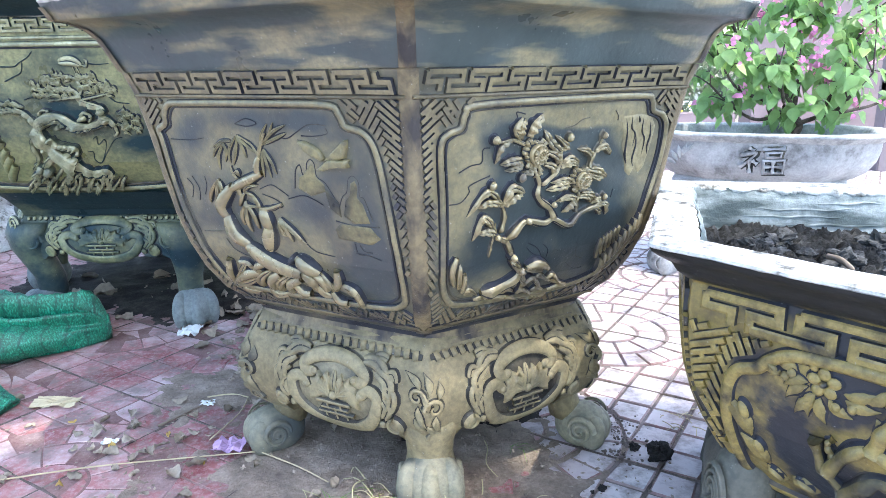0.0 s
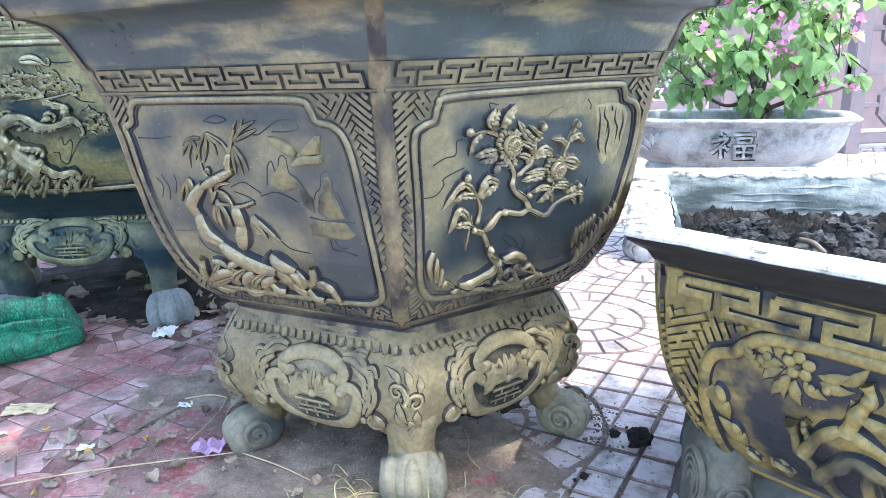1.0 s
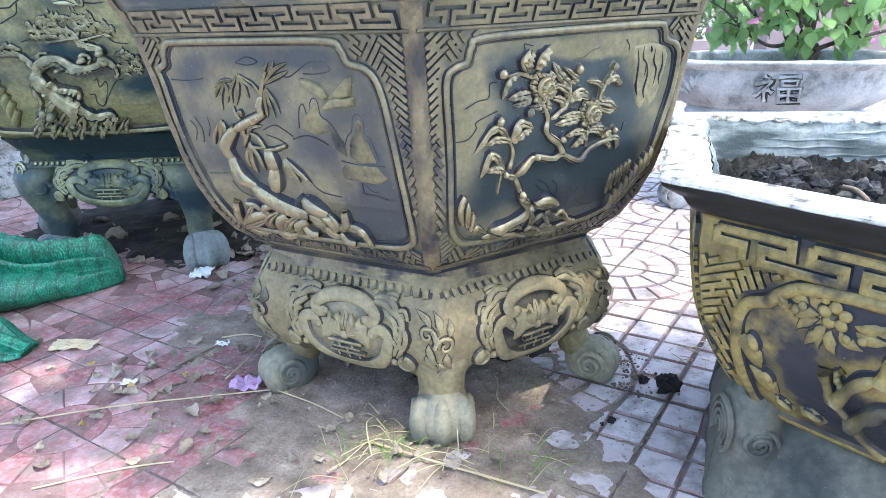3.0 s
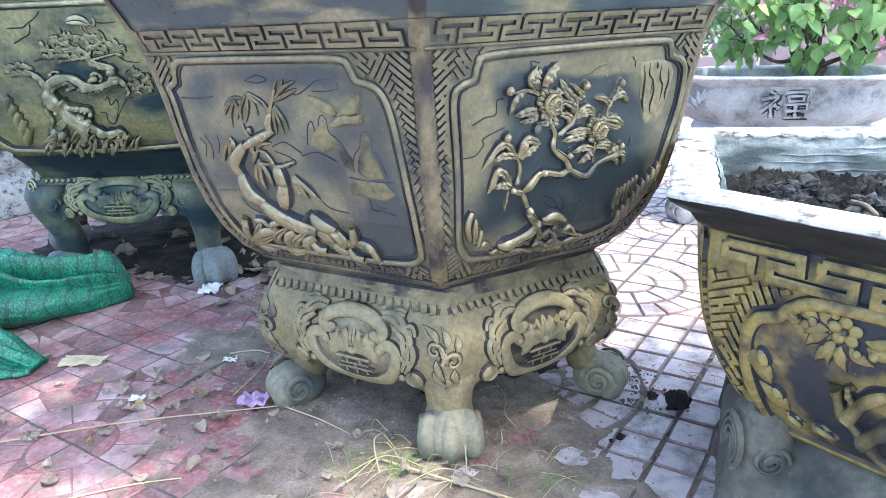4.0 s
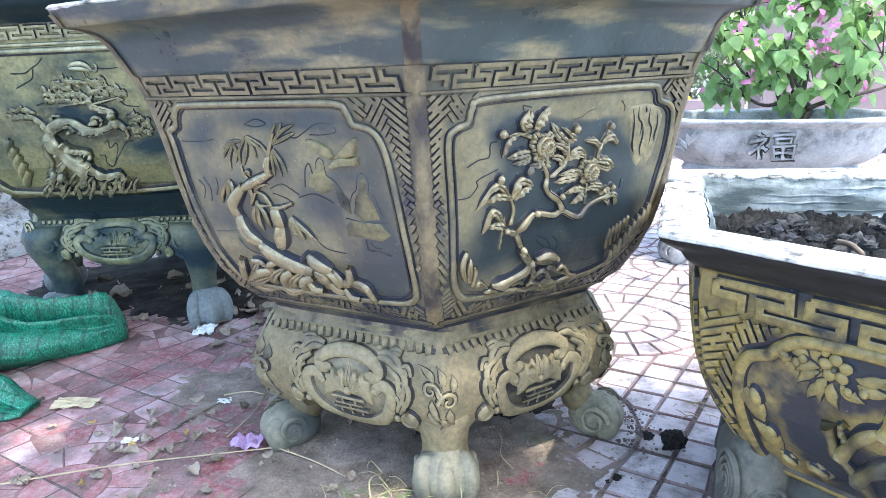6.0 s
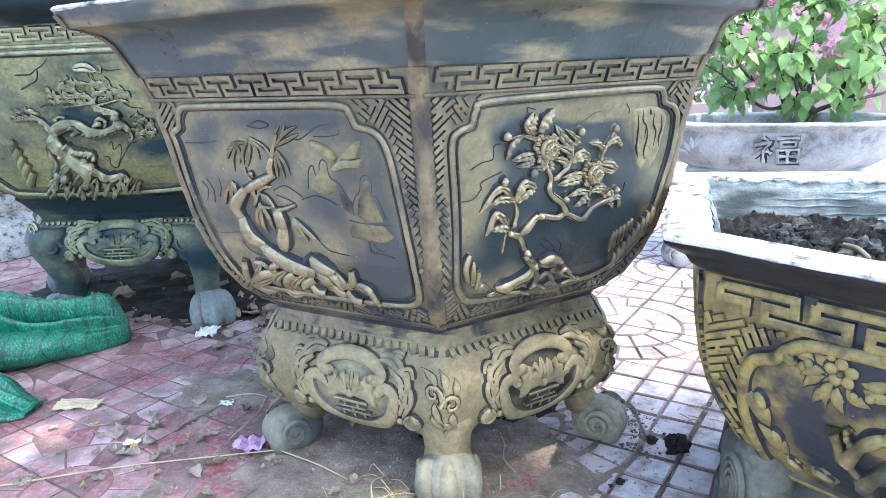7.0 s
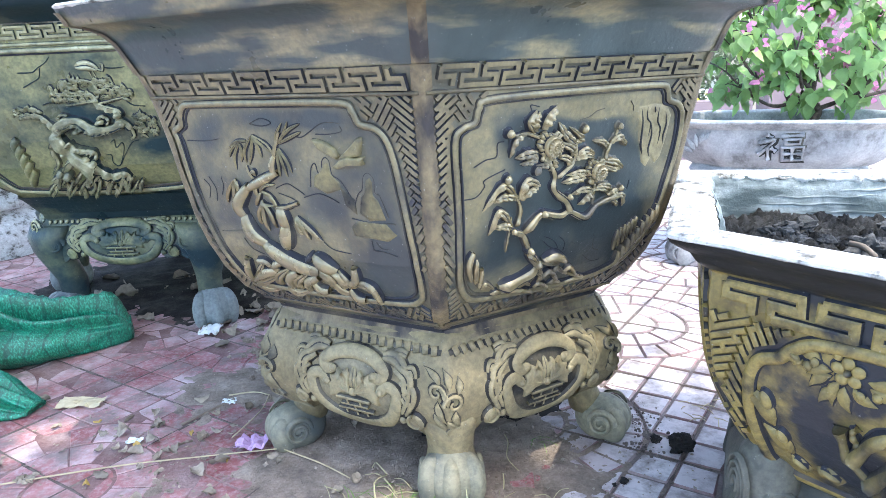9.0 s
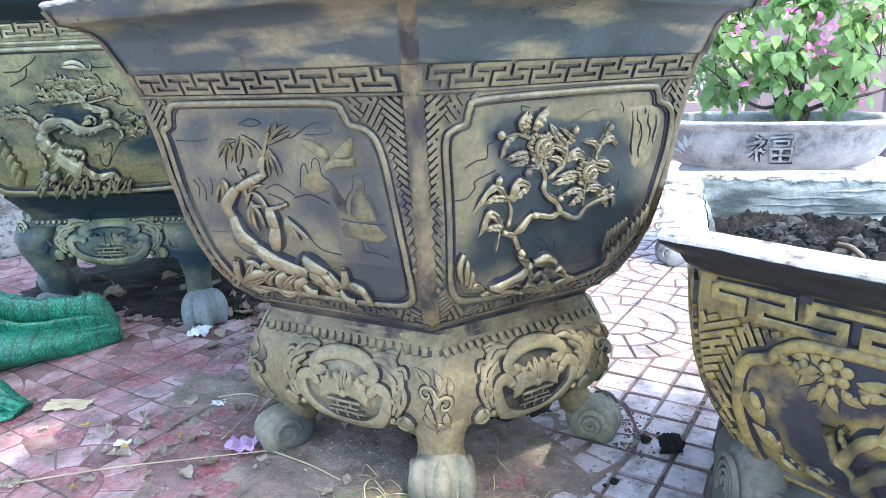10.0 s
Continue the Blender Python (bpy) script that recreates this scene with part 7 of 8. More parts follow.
def tube(bm, pts, r0, r1, n=7):
    rows = []
    for i, p in enumerate(pts):
        p = Vector(p)
        q = Vector(pts[min(i + 1, len(pts) - 1)]) - Vector(pts[max(i - 1, 0)])
        q.normalize()
        a = q.orthogonal().normalized()
        b = q.cross(a)
        r = r0 + (r1 - r0) * i / max(1, len(pts) - 1)
        rows.append([bm.verts.new(p + a * r * math.cos(t) + b * r * math.sin(t)) for t in (2 * math.pi * j / n for j in range(n))])
    for r, s in zip(rows, rows[1:]):
        for j in range(n):
            bm.faces.new((r[j], r[(j + 1) % n], s[(j + 1) % n], s[j]))
    bm.faces.new(rows[0][::-1])
    bm.faces.new(rows[-1])


def flat_leaf(verts, faces, p, out, up, ln, wd, fold=0.2):
    """A heart-shaped leaf blade, folded along its midrib."""
    out = out.normalized()
    side = out.cross(up).normalized()
    nrm = side.cross(out)
    b = len(verts)
    for t, w, d in ((0, 0, 0), (0.12, 0.36, fold), (0.38, 0.5, fold), (0.72, 0.28, fold * 0.5), (1, 0, -0.12)):
        c = p + out * ln * t - nrm * ln * 0.18 * t * t
        if w == 0:
            verts.append(c)
        else:
            verts.extend((c - side * wd * w + nrm * wd * d, c, c + side * wd * w + nrm * wd * d))
    faces.extend(((b, b + 2, b + 1), (b, b + 3, b + 2), (b + 1, b + 2, b + 5, b + 4), (b + 2, b + 3, b + 6, b + 5),
                  (b + 4, b + 5, b + 8, b + 7), (b + 5, b + 6, b + 9, b + 8), (b + 7, b + 8, b + 10), (b + 8, b + 9, b + 10)))


def mesh_part(name, verts, faces, material, parent, label="", smooth=False):
    me = bpy.data.meshes.new(name)
    me.from_pydata([tuple(v) for v in verts], [], faces)
    me.materials.append(material)
    if smooth:
        me.polygons.foreach_set("use_smooth", [True] * len(me.polygons))
    ob = new(name, me)
    ob.parent = parent
    return tagged(ob, label)


shrub = thing("bougainvillea", (1.27, 1.02, 0.43), "bougainvillea shrub with pink bracts growing in the grey planter", "shrub")
rng = random.Random(11)
bm = bmesh.new()
tube(bm, curve([(0.0, 0, -0.005), (-0.006, 0, 0.02), (0.010, 0.005, 0.045), (-0.002, 0.0, 0.07)], 4), 0.016, 0.011)
part("trunk", bm, bark_mat, shrub, "short knotted grey-brown trunk", True)
MAIN_STEMS = [[(-0.002, 0, 0.065), (-0.07, -0.02, 0.085), (-0.16, -0.03, 0.075), (-0.24, -0.02, 0.12), (-0.31, 0.0, 0.19)], [(-0.002, 0, 0.07), (-0.05, 0.0, 0.15), (-0.14, 0.03, 0.23), (-0.22, 0.02, 0.34)],
              [(0.0, 0, 0.055), (0.06, -0.02, 0.08), (0.15, -0.04, 0.10), (0.24, -0.03, 0.12), (0.34, 0.0, 0.17)], [(0.05, -0.02, 0.075), (0.12, 0.0, 0.18), (0.17, 0.03, 0.30), (0.22, 0.0, 0.42)],
              [(-0.02, 0, 0.09), (0.01, 0.04, 0.22), (0.0, 0.05, 0.37), (0.04, 0.03, 0.50)], [(-0.05, -0.01, 0.08), (-0.10, -0.08, 0.15), (-0.15, -0.13, 0.24)], [(0.10, -0.03, 0.09), (0.10, -0.10, 0.14), (0.14, -0.15, 0.22)],
              [(-0.10, -0.02, 0.08), (-0.15, -0.05, 0.14), (-0.24, -0.07, 0.17), (-0.30, -0.06, 0.25)]]
along = []
for limb in MAIN_STEMS:
    line = curve(limb, 5)
    bm = bmesh.new()
    tube(bm, line, 0.0085, 0.003, 7)
    part("branch", bm, bark_mat, shrub, smooth=True)
    along += [Vector(p) for p in line[4:]]
groups = {"foliage": ([], [], leaf_mat), "young_foliage": ([], [], young_leaf)}
count = 0
while count < 118:
    d = Vector((rng.gauss(0, 1), rng.gauss(0, 1), rng.gauss(0, 1))).normalized() * rng.uniform(0.35, 1.0)
    p = Vector((-0.03 + d.x * 0.46, d.y * 0.24, 0.30 + d.z * 0.30))
    near = min(along, key=lambda q: (q - p).length + (0.3 if q.z > p.z + 0.02 else 0))
    if p.z < 0.05 + 0.05 * rng.random() or (near - p).length > 0.25:
        continue
    count += 1
    mid = (near + p) / 2 + Vector((rng.gauss(0, 0.015), rng.gauss(0, 0.015), 0.02))
    bm = bmesh.new()
    tube(bm, curve([near, mid, p], 3), 0.0028, 0.0014, 5)
    part("twig", bm, bark_mat, shrub, smooth=True)
    for i in range(8):
        q = p.lerp(mid, rng.random() * 0.9) + Vector((rng.gauss(0, 0.020), rng.gauss(0, 0.020), rng.gauss(0, 0.016)))
        g = groups["young_foliage" if rng.random() < 0.2 and p.z > 0.25 else "foliage"]
        out = Vector((rng.uniform(-1, 1), rng.uniform(-1.0, 0.5), rng.uniform(-1.3, -0.1)))
        flat_leaf(g[0], g[1], q, out, Vector((rng.uniform(-0.5, 0.5), rng.uniform(-1.0, 0.0), 1)), rng.uniform(0.042, 0.066), rng.uniform(0.032, 0.046), rng.uniform(0.05, 0.22))
    if rng.random() < 0.42:
        c = p + Vector((rng.gauss(0, 0.02), rng.gauss(-0.02, 0.02), rng.gauss(0.01, 0.02)))
        fv, ff = [], []
        for i in range(rng.choice((3, 6, 9))):
            flat_leaf(fv, ff, c + Vector((rng.gauss(0, 0.010), rng.gauss(0, 0.010), rng.gauss(0, 0.010))), Vector((rng.uniform(-1, 1), rng.uniform(-1, 0.5), rng.uniform(-0.5, 1))),
                      Vector((rng.uniform(-1, 1), -1, 0.5)), rng.uniform(0.017, 0.025), 0.018, 0.3)
        mesh_part("flower", fv, ff, bract_mat, shrub, "magenta-pink bracts", True)
for nm, (v, fc, m) in groups.items():
    tagged(mesh_part(nm, v, fc, m, shrub, {"foliage": "mid-green heart-shaped leaves", "young_foliage": "yellow-green young leaves"}[nm], True), kind="stuff")

# ---- green net sacks ----
def sack(name, at, loops, label, material, folds):
    """A slack sack from a row of (x, y, half width, height) along its length; folds: (angle, drift, width, height) of creases that run along it."""
    ob = thing(name, at, label, "sack", "green net sacks")
    bm = bmesh.new()
    pts = curve(loops, 9)
    rows, n_row = [], len(pts)
    for i, (x, y, w, h) in enumerate(pts):
        q = Vector(pts[min(i + 1, n_row - 1)][:2]) - Vector(pts[max(i - 1, 0)][:2])
        q.normalize()
        n = Vector((-q.y, q.x))
        u = i / (n_row - 1)
        row = []
        for j in range(73):
            t = math.pi * j / 72
            c, s = math.cos(t), max(0.0, math.sin(t))
            swell = 0.90 + 0.10 * noise.noise(Vector((i * 0.10, j * 0.07, len(loops)))) + 0.020 * math.sin(i * 1.9 + 2.2 * math.sin(j * 0.08)) * s
            for ang, drift, wide, high in folds:
                d = (math.degrees(t) - ang - drift * (u - 0.5) - 9 * math.sin(u * 7 + ang)) / wide
                swell += high * (math.exp(-d * d) - 0.75 * math.exp(-(d + 1.7) ** 2)) * s * min(1.0, 4 * (1 - u) + 0.15)
            swell += 0.018 * noise.noise(Vector((i * 0.7, j * 0.5, 5)))
            row.append(bm.verts.new((x + n.x * c * w * swell, y + n.y * c * w * swell, 0.004 + (s ** 0.7) * h * swell)))
        rows.append(row)
    for r, s in zip(rows, rows[1:]):
        for j in range(72):
            bm.faces.new((r[j], r[j + 1], s[j + 1], s[j]))
        bm.faces.new((r[72], r[0], s[0], s[72]))
    bm.faces.new(rows[0])
    bm.faces.new(rows[-1][::-1])
    edge = [rows[-4][j].co.copy() * 1.0 for j in range(4, 69, 2)]
    part("cloth", bm, material, ob, smooth=True)
    bm = bmesh.new()
    tube(bm, edge, 0.0045, 0.0045, 6)
    part("hem", bm, material, ob, "rolled edge of the net", True)
    return ob


main_sack = sack("net_sack", (0, 0, 0), [(-1.55, 0.36, 0.14, 0.153), (-1.35, 0.33, 0.15, 0.177), (-1.15, 0.34, 0.13, 0.165), (-1.03, 0.36, 0.10, 0.124), (-0.93, 0.40, 0.075, 0.106), (-0.87, 0.425, 0.055, 0.088), (-0.845, 0.435, 0.02, 0.035)], "green shade-net sack lying slack on the paving", net_mat, ((60, 20, 15, 0.25), (98, -45, 12, 0.42), (130, 40, 11, 0.55), (160, -18, 9, 0.45)))
sack("net_sack", (0, 0, 0), [(-1.45, 0.22, 0.16, 0.142), (-1.25, 0.13, 0.14, 0.130), (-1.08, 0.07, 0.10, 0.100), (-0.97, 0.035, 0.075, 0.059), (-0.90, 0.02, 0.05, 0.024), (-0.875, 0.015, 0.03, 0.009)], "light green woven sack with a frayed flat end", net_mat, ((60, 20, 9, 0.30), (92, -20, 8, 0.36), (122, 20, 8, 0.40), (150, 0, 8, 0.40)))

def roll(owner, line, radii):
    """A wrinkled roll of net along a line on the ground."""
    bm = bmesh.new()
    pts = curve([(*p, r) for p, r in zip(line, radii)], 10)
    rows = []
    for i, (x, y, z, r) in enumerate(pts):
        a, b = pts[max(i - 1, 0)], pts[min(i + 1, len(pts) - 1)]
        d = Vector((b[0] - a[0], b[1] - a[1], 0)).normalized()
        side = Vector((-d.y, d.x, 0))
        row = []
        for j in range(28):
            t = 2 * math.pi * j / 28
            q = r * (1 + 0.10 * noise.noise(Vector((i * 0.25, math.cos(t) * 2, math.sin(t) * 2))) + 0.05 * math.sin(i * 1.7 + 2 * math.sin(t)))
            v = Vector((x, y, z)) + side * q * 1.25 * math.cos(t) + Vector((0, 0, q * math.sin(t)))
            v.z = max(v.z, 0.003)
            row.append(bm.verts.new(v))
        rows.append(row)
    for r, q in zip(rows, rows[1:]):
        for j in range(28):
            bm.faces.new((r[j], r[(j + 1) % 28], q[(j + 1) % 28], q[j]))
    bm.faces.new(rows[0][::-1])
    bm.faces.new(rows[-1])
    part("roll", bm, net_mat, owner, "rolled lower edge of the net", True)


roll(main_sack, [(-1.60, 0.20, 0.05), (-1.38, 0.19, 0.055), (-1.18, 0.22, 0.052), (-1.04, 0.27, 0.048), (-0.94, 0.345, 0.038), (-0.875, 0.40, 0.024)], (0.050, 0.052, 0.050, 0.046, 0.036, 0.018))

# ---- ground and paving ----
gnd = bmesh.new()
for a, b in (((-60, -60), (60, 60)),):
    gnd.faces.new([gnd.verts.new(p) for p in ((a[0], a[1], -0.0035), (b[0], a[1], -0.0035), (b[0], b[1], -0.0035), (a[0], b[1], -0.0035))])
ground = part("ground", gnd, ground_mat, None)
tagged(ground, "earth ground with sandy dirt showing in the paving joints", "ground", kind="structure")

# dirt washed over the paving round the feet; the higher pieces stand out of it
bm = bmesh.new()
N = 230
grid = {}
for j in range(N + 1):
    for i in range(N + 1):
        x, y = -0.85 + 1.45 * i / N, -0.68 + 1.20 * j / N
        d1 = ((x + 0.05) / 0.36) ** 2 + ((y + 0.16) / 0.34) ** 2
        d2 = ((x + 0.42) / 0.26) ** 2 + ((y - 0.10) / 0.34) ** 2
        d3 = ((x + 0.12) / 0.50) ** 2 + ((y + 0.42) / 0.20) ** 2
        lie = max(1.05 - d1, 0.55 - 0.8 * d2, 0.60 - 0.7 * d3)
        lie += 0.60 * noise.noise(Vector((x * 6, y * 6, 1))) + 0.62 * noise.noise(Vector((x * 15, y * 15, 2))) + 0.30 * noise.noise(Vector((x * 42, y * 42, 3)))
        z = -0.0030 + 0.0085 * lie
        grid[i, j] = bm.verts.new((x, y, max(-0.0065, min(z, 0.0045) + 0.0014 * noise.noise(Vector((x * 40, y * 40, 4))) + 0.0009 * noise.noise(Vector((x * 110, y * 110, 7))))))
for j in range(N):
    for i in range(N):
        q = [grid[i, j], grid[i + 1, j], grid[i + 1, j + 1], grid[i, j + 1]]
        if max(v.co.z for v in q) > -0.006:
            bm.faces.new(q)
for v in [v for v in bm.verts if not v.link_faces]:
    bm.verts.remove(v)
dirt = part("dirt", bm, earth_mat, None, smooth=True)
tagged(dirt, "grey-brown dirt spread over the paving under the planter", "dirt", kind="structure")

bm = bmesh.new()
N = 60
grid = {}
for j in range(N + 1):
    for i in range(N + 1):
        x, y = -2.4 + 2.3 * i / N, -0.9 + 2.8 * j / N
        grid[i, j] = bm.verts.new((x, y, -0.0008 + 0.0016 * noise.noise(Vector((x * 7, y * 7, 6))) - 0.005 * max(0, (x + 0.4) / 0.3) ** 2))
for j in range(N):
    for i in range(N):
        bm.faces.new((grid[i, j], grid[i + 1, j], grid[i + 1, j + 1], grid[i, j + 1]))
tagged(part("joint_fill", bm, joint_mat, None, smooth=True), "reddish dirt filling the paving joints", "dirt", kind="structure")



def soil_shade_patch(cx, cy, rx, ry, top, label):
    """A sheet of darker soil with an uneven edge."""
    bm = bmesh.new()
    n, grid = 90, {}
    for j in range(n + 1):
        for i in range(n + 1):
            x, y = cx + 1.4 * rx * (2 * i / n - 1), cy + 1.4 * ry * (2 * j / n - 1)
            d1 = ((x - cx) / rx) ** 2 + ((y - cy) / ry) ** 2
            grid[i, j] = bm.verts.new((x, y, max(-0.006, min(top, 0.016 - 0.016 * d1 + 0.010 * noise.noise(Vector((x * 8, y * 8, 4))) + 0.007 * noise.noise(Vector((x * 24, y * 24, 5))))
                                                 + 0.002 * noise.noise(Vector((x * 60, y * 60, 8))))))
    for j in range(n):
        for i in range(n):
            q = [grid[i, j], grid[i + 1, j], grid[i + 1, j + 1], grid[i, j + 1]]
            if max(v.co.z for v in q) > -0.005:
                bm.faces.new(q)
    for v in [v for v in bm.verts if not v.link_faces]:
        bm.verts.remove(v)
    tagged(part("damp_dirt", bm, soil_shade_mat, None, smooth=True), label, "dirt", kind="structure")


soil_shade_patch(-0.80, 0.95, 0.62, 0.42, 0.016, "dark dirt under the pine planter")
# shade under the large planter, painted as a darker sheet of soil
soil_shade_patch(0.03, 0.08, 0.255, 0.215, 0.0085, "dirt darkened to paint the shade under the large planter")

paving = thing("paving", (0, 0, 0), "red and pale pressed cement paving with squares and rings, worn and dusty", "paving", kind="structure")
T2 = 0.592
AX, BX = Vector((math.cos(radians(56.9)), math.sin(radians(56.9)))), Vector((math.cos(radians(-33.1)), math.sin(radians(-33.1))))
ORIGIN = Vector((0.4877, 0.3949))
rng = random.Random(5)


def shrink(poly, gap):
    c = sum((Vector(p) for p in poly), Vector((0, 0))) / len(poly)
    out = []
    for p in poly:
        d = Vector(p) - c
        out.append(c + d * max(0.2, 1 - gap / max(0.02, d.length)))
    return out


def cut_circle(quad, c, r):
    """The part of a quad outside a circle."""
    pts, n = [], len(quad)
    for i in range(n):
        a, b = quad[i], quad[(i + 1) % n]
        da, db = (a - c).length - r, (b - c).length - r
        if da >= 0:
            pts.append(a)
        if da * db < 0:
            lo, hi = (a, b) if da < 0 else (b, a)
            for _ in range(12):
                m = (lo + hi) / 2
                lo, hi = (m, hi) if (m - c).length < r else (lo, m)
            pts.append(hi)
    return pts


def area(p):
    return abs(sum(p[i].x * p[(i + 1) % len(p)].y - p[(i + 1) % len(p)].x * p[i].y for i in range(len(p)))) / 2


pieces = []
for I in range(-7, 8):
    for J in range(-7, 8):
        c = ORIGIN + AX * T2 * I + BX * T2 * J
        if not (-3.2 < c.x < 3.2 and -1.2 < c.y < 4.2):
            continue
        for (r0, r1), n, turn in (((0.0, 0.076), 4, 0), ((0.076, 0.151), 12, 0), ((0.151, 0.226), 24, 0)):
            for i in range(n):
                a0, a1 = radians(56.9 + turn + 360 / n * i), radians(56.9 + turn + 360 / n * (i + 1))
                st = 6 if n == 4 else 3 if n == 12 else 2
                arc = [Vector((math.cos(a0 + (a1 - a0) * q / st), math.sin(a0 + (a1 - a0) * q / st))) for q in range(st + 1)]
                poly = [c + v * r1 for v in arc] + ([c + v * r0 for v in arc[::-1]] if r0 else [c])
                pieces.append(poly)
        na, nb = 8, 8
        for i in range(na):
            for j in range(nb):
                q = [c + AX * T2 * ((i + di) / na - 0.5 + 0.5) + BX * T2 * ((j + dj) / nb - 0.5 + 0.5) for di, dj in ((0, 0), (1, 0), (1, 1), (0, 1))]
                for di in (0, 1):
                    for dj in (0, 1):
                        if q:
                            q = cut_circle(q, c + AX * T2 * di + BX * T2 * dj, 0.2290)
                if len(q) > 2 and area(q) > 0.0005:
                    pieces.append(q)


def slab(bm, poly, z, th, bev, gap):
    """One pressed paving piece with a chamfered edge."""
    p = shrink(poly, gap)
    if sum(p[i].x * p[(i + 1) % len(p)].y - p[(i + 1) % len(p)].x * p[i].y for i in range(len(p))) < 0:
        p = p[::-1]
    q = shrink(p, bev)
    tilt = Vector((rng.uniform(-1, 1), rng.uniform(-1, 1))) * 0.012
    cen = sum(p, Vector((0, 0))) / len(p)
    lo = [bm.verts.new((v.x, v.y, z - th)) for v in p]
    mid = [bm.verts.new((v.x, v.y, z - bev * 0.7)) for v in p]
    hi = [bm.verts.new((v.x, v.y, z + tilt.dot(v - cen))) for v in q]
    n = len(p)
    for i in range(n):
        k = (i + 1) % n
        bm.faces.new((lo[i], lo[k], mid[k], mid[i])).material_index = 1
        bm.faces.new((mid[i], mid[k], hi[k], hi[i])).material_index = 1
    bm.faces.new(hi)


def middle(poly):
    return sum((Vector(p) for p in poly), Vector((0, 0))) / len(poly)


stretch = lambda m: abs(m.x + 0.05) / 1.15 + abs(m.y + 0.02) / 0.62
pieces.sort(key=lambda p: stretch(middle(p)))
rest = {"red": bmesh.new(), "pale": bmesh.new()}
for i, poly in enumerate(pieces):
    m = middle(poly)
    worn = noise.noise(Vector((m.x * 3, m.y * 3, 9)))
    red = m.x + 0.10 * worn < 0.16 and m.y + 0.25 * worn > -0.42
    z = rng.uniform(-0.0012, 0.0012)
    if i < 300:
        bm = bmesh.new()
        slab(bm, poly, z, 0.007, 0.0024 if red else 0.0040, 0.0019 if red else 0.0036)
        part("paving_piece", bm, red_tile if red else pale_tile, paving)
    else:
        slab(rest["red" if red else "pale"], poly, z, 0.007, 0.0024 if red else 0.0040, 0.0019 if red else 0.0036)
for nm, m in (("red", red_tile), ("pale", pale_tile)):
    tagged(part("far_paving", rest[nm], m, paving), kind="stuff")

# dark dirt in the seams between the slabs, each a quarter of a ring and its squares
seam_v, seam_f = [], []
for k in range(-9, 10):
    for along, across in ((AX, BX), (BX, AX)):
        base = ORIGIN + across * T2 * 0.5 * k
        run = []
        for i in range(-220, 221):
            p = base + along * 0.012 * i
            if -2.2 < p.x < 1.4 and -1.1 < p.y < 1.9:
                w = 0.0026 + 0.0030 * noise.noise(Vector((p.x * 16, p.y * 16, k))) + 0.0016 * noise.noise(Vector((p.x * 60, p.y * 60, k)))
                run.append((p + across * (0.0016 * noise.noise(Vector((p.x * 9, p.y * 9, 3)))), max(0.0004, w)))
            elif len(run) > 1:
                break
        b = len(seam_v)
        for p, w in run:
            lift = 0.0014 + 0.0008 * noise.noise(Vector((p.x * 30, p.y * 30, 2)))
            q, r = p - across * w, p + across * w
            seam_v += [Vector((q.x, q.y, -0.001)), Vector((p.x, p.y, lift)), Vector((r.x, r.y, -0.001))]
        for i in range(len(run) - 1):
            c = b + 3 * i
            seam_f += [(c, c + 3, c + 4, c + 1), (c + 1, c + 4, c + 5, c + 2)]
tagged(mesh_part("seam_dirt", seam_v, seam_f, seam_mat, None, smooth=True), "dark dirt packed into the paving seams", "dirt", kind="stuff")

# ---- litter on the ground ----
rng = random.Random(21)


def litter_leaf(x, y, ln, turn, material, label):
    """A curled, crumpled dead leaf."""
    v, fc = [], []
    curl, twist, seed = rng.uniform(-1.4, 1.8), rng.uniform(-0.9, 0.9), rng.uniform(0, 50)
    wd = rng.uniform(0.45, 0.75)
    n, m = 9, 6
    for i in range(n):
        t = i / (n - 1)
        w = wd * (math.sin(math.pi * min(1, 0.06 + 0.94 * t)) ** 0.75) * (1 + 0.35 * noise.noise(Vector((t * 5, seed, 0))))
        for j in range(m):
            q = j / (m - 1) - 0.5
            z = curl * q * q * w * 1.6 + twist * q * t * 0.5 + 0.22 * noise.noise(Vector((t * 4, q * 4, seed))) + 0.25 * (t - 0.5) ** 2
            v.append(Vector((math.cos(turn) * t - math.sin(turn) * q * w, math.sin(turn) * t + math.cos(turn) * q * w, z)) * ln)
    for i in range(n - 1):
        for j in range(m - 1):
            a = i * m + j
            fc.append((a, a + 1, a + m + 1, a + m))
    low = min(q.z for q in v)
    ob = mesh_part("dry_leaf", [q - Vector((0, 0, low - 0.001)) for q in v], fc, material, None, smooth=True)
    ob.location = (x, y, 0.006 if math.hypot(x, y + 0.14) < 0.34 else 0.001)
    tagged(ob, label, "leaf", "fallen leaves")


for i in range(64):
    x, y = rng.gauss(-0.47, 0.16), rng.gauss(-0.15, 0.13)
    litter_leaf(x, y, rng.uniform(0.012, 0.036), rng.uniform(0, 6.28), litter_mat, "curled grey-brown fallen leaf on the paving")
for i in range(60):
    x, y = rng.uniform(-1.2, -0.35), rng.uniform(0.30, 1.0)
    litter_leaf(x, y, rng.uniform(0.03, 0.07), rng.uniform(0, 6.28), litter_mat, "dry fallen leaf lying under the planters")
for i in range(14):
    litter_leaf(rng.uniform(-0.25, 0.2), rng.uniform(-0.45, -0.30), rng.uniform(0.015, 0.03), rng.uniform(0, 6.28), litter_mat, "dry leaf scrap on the dirt")
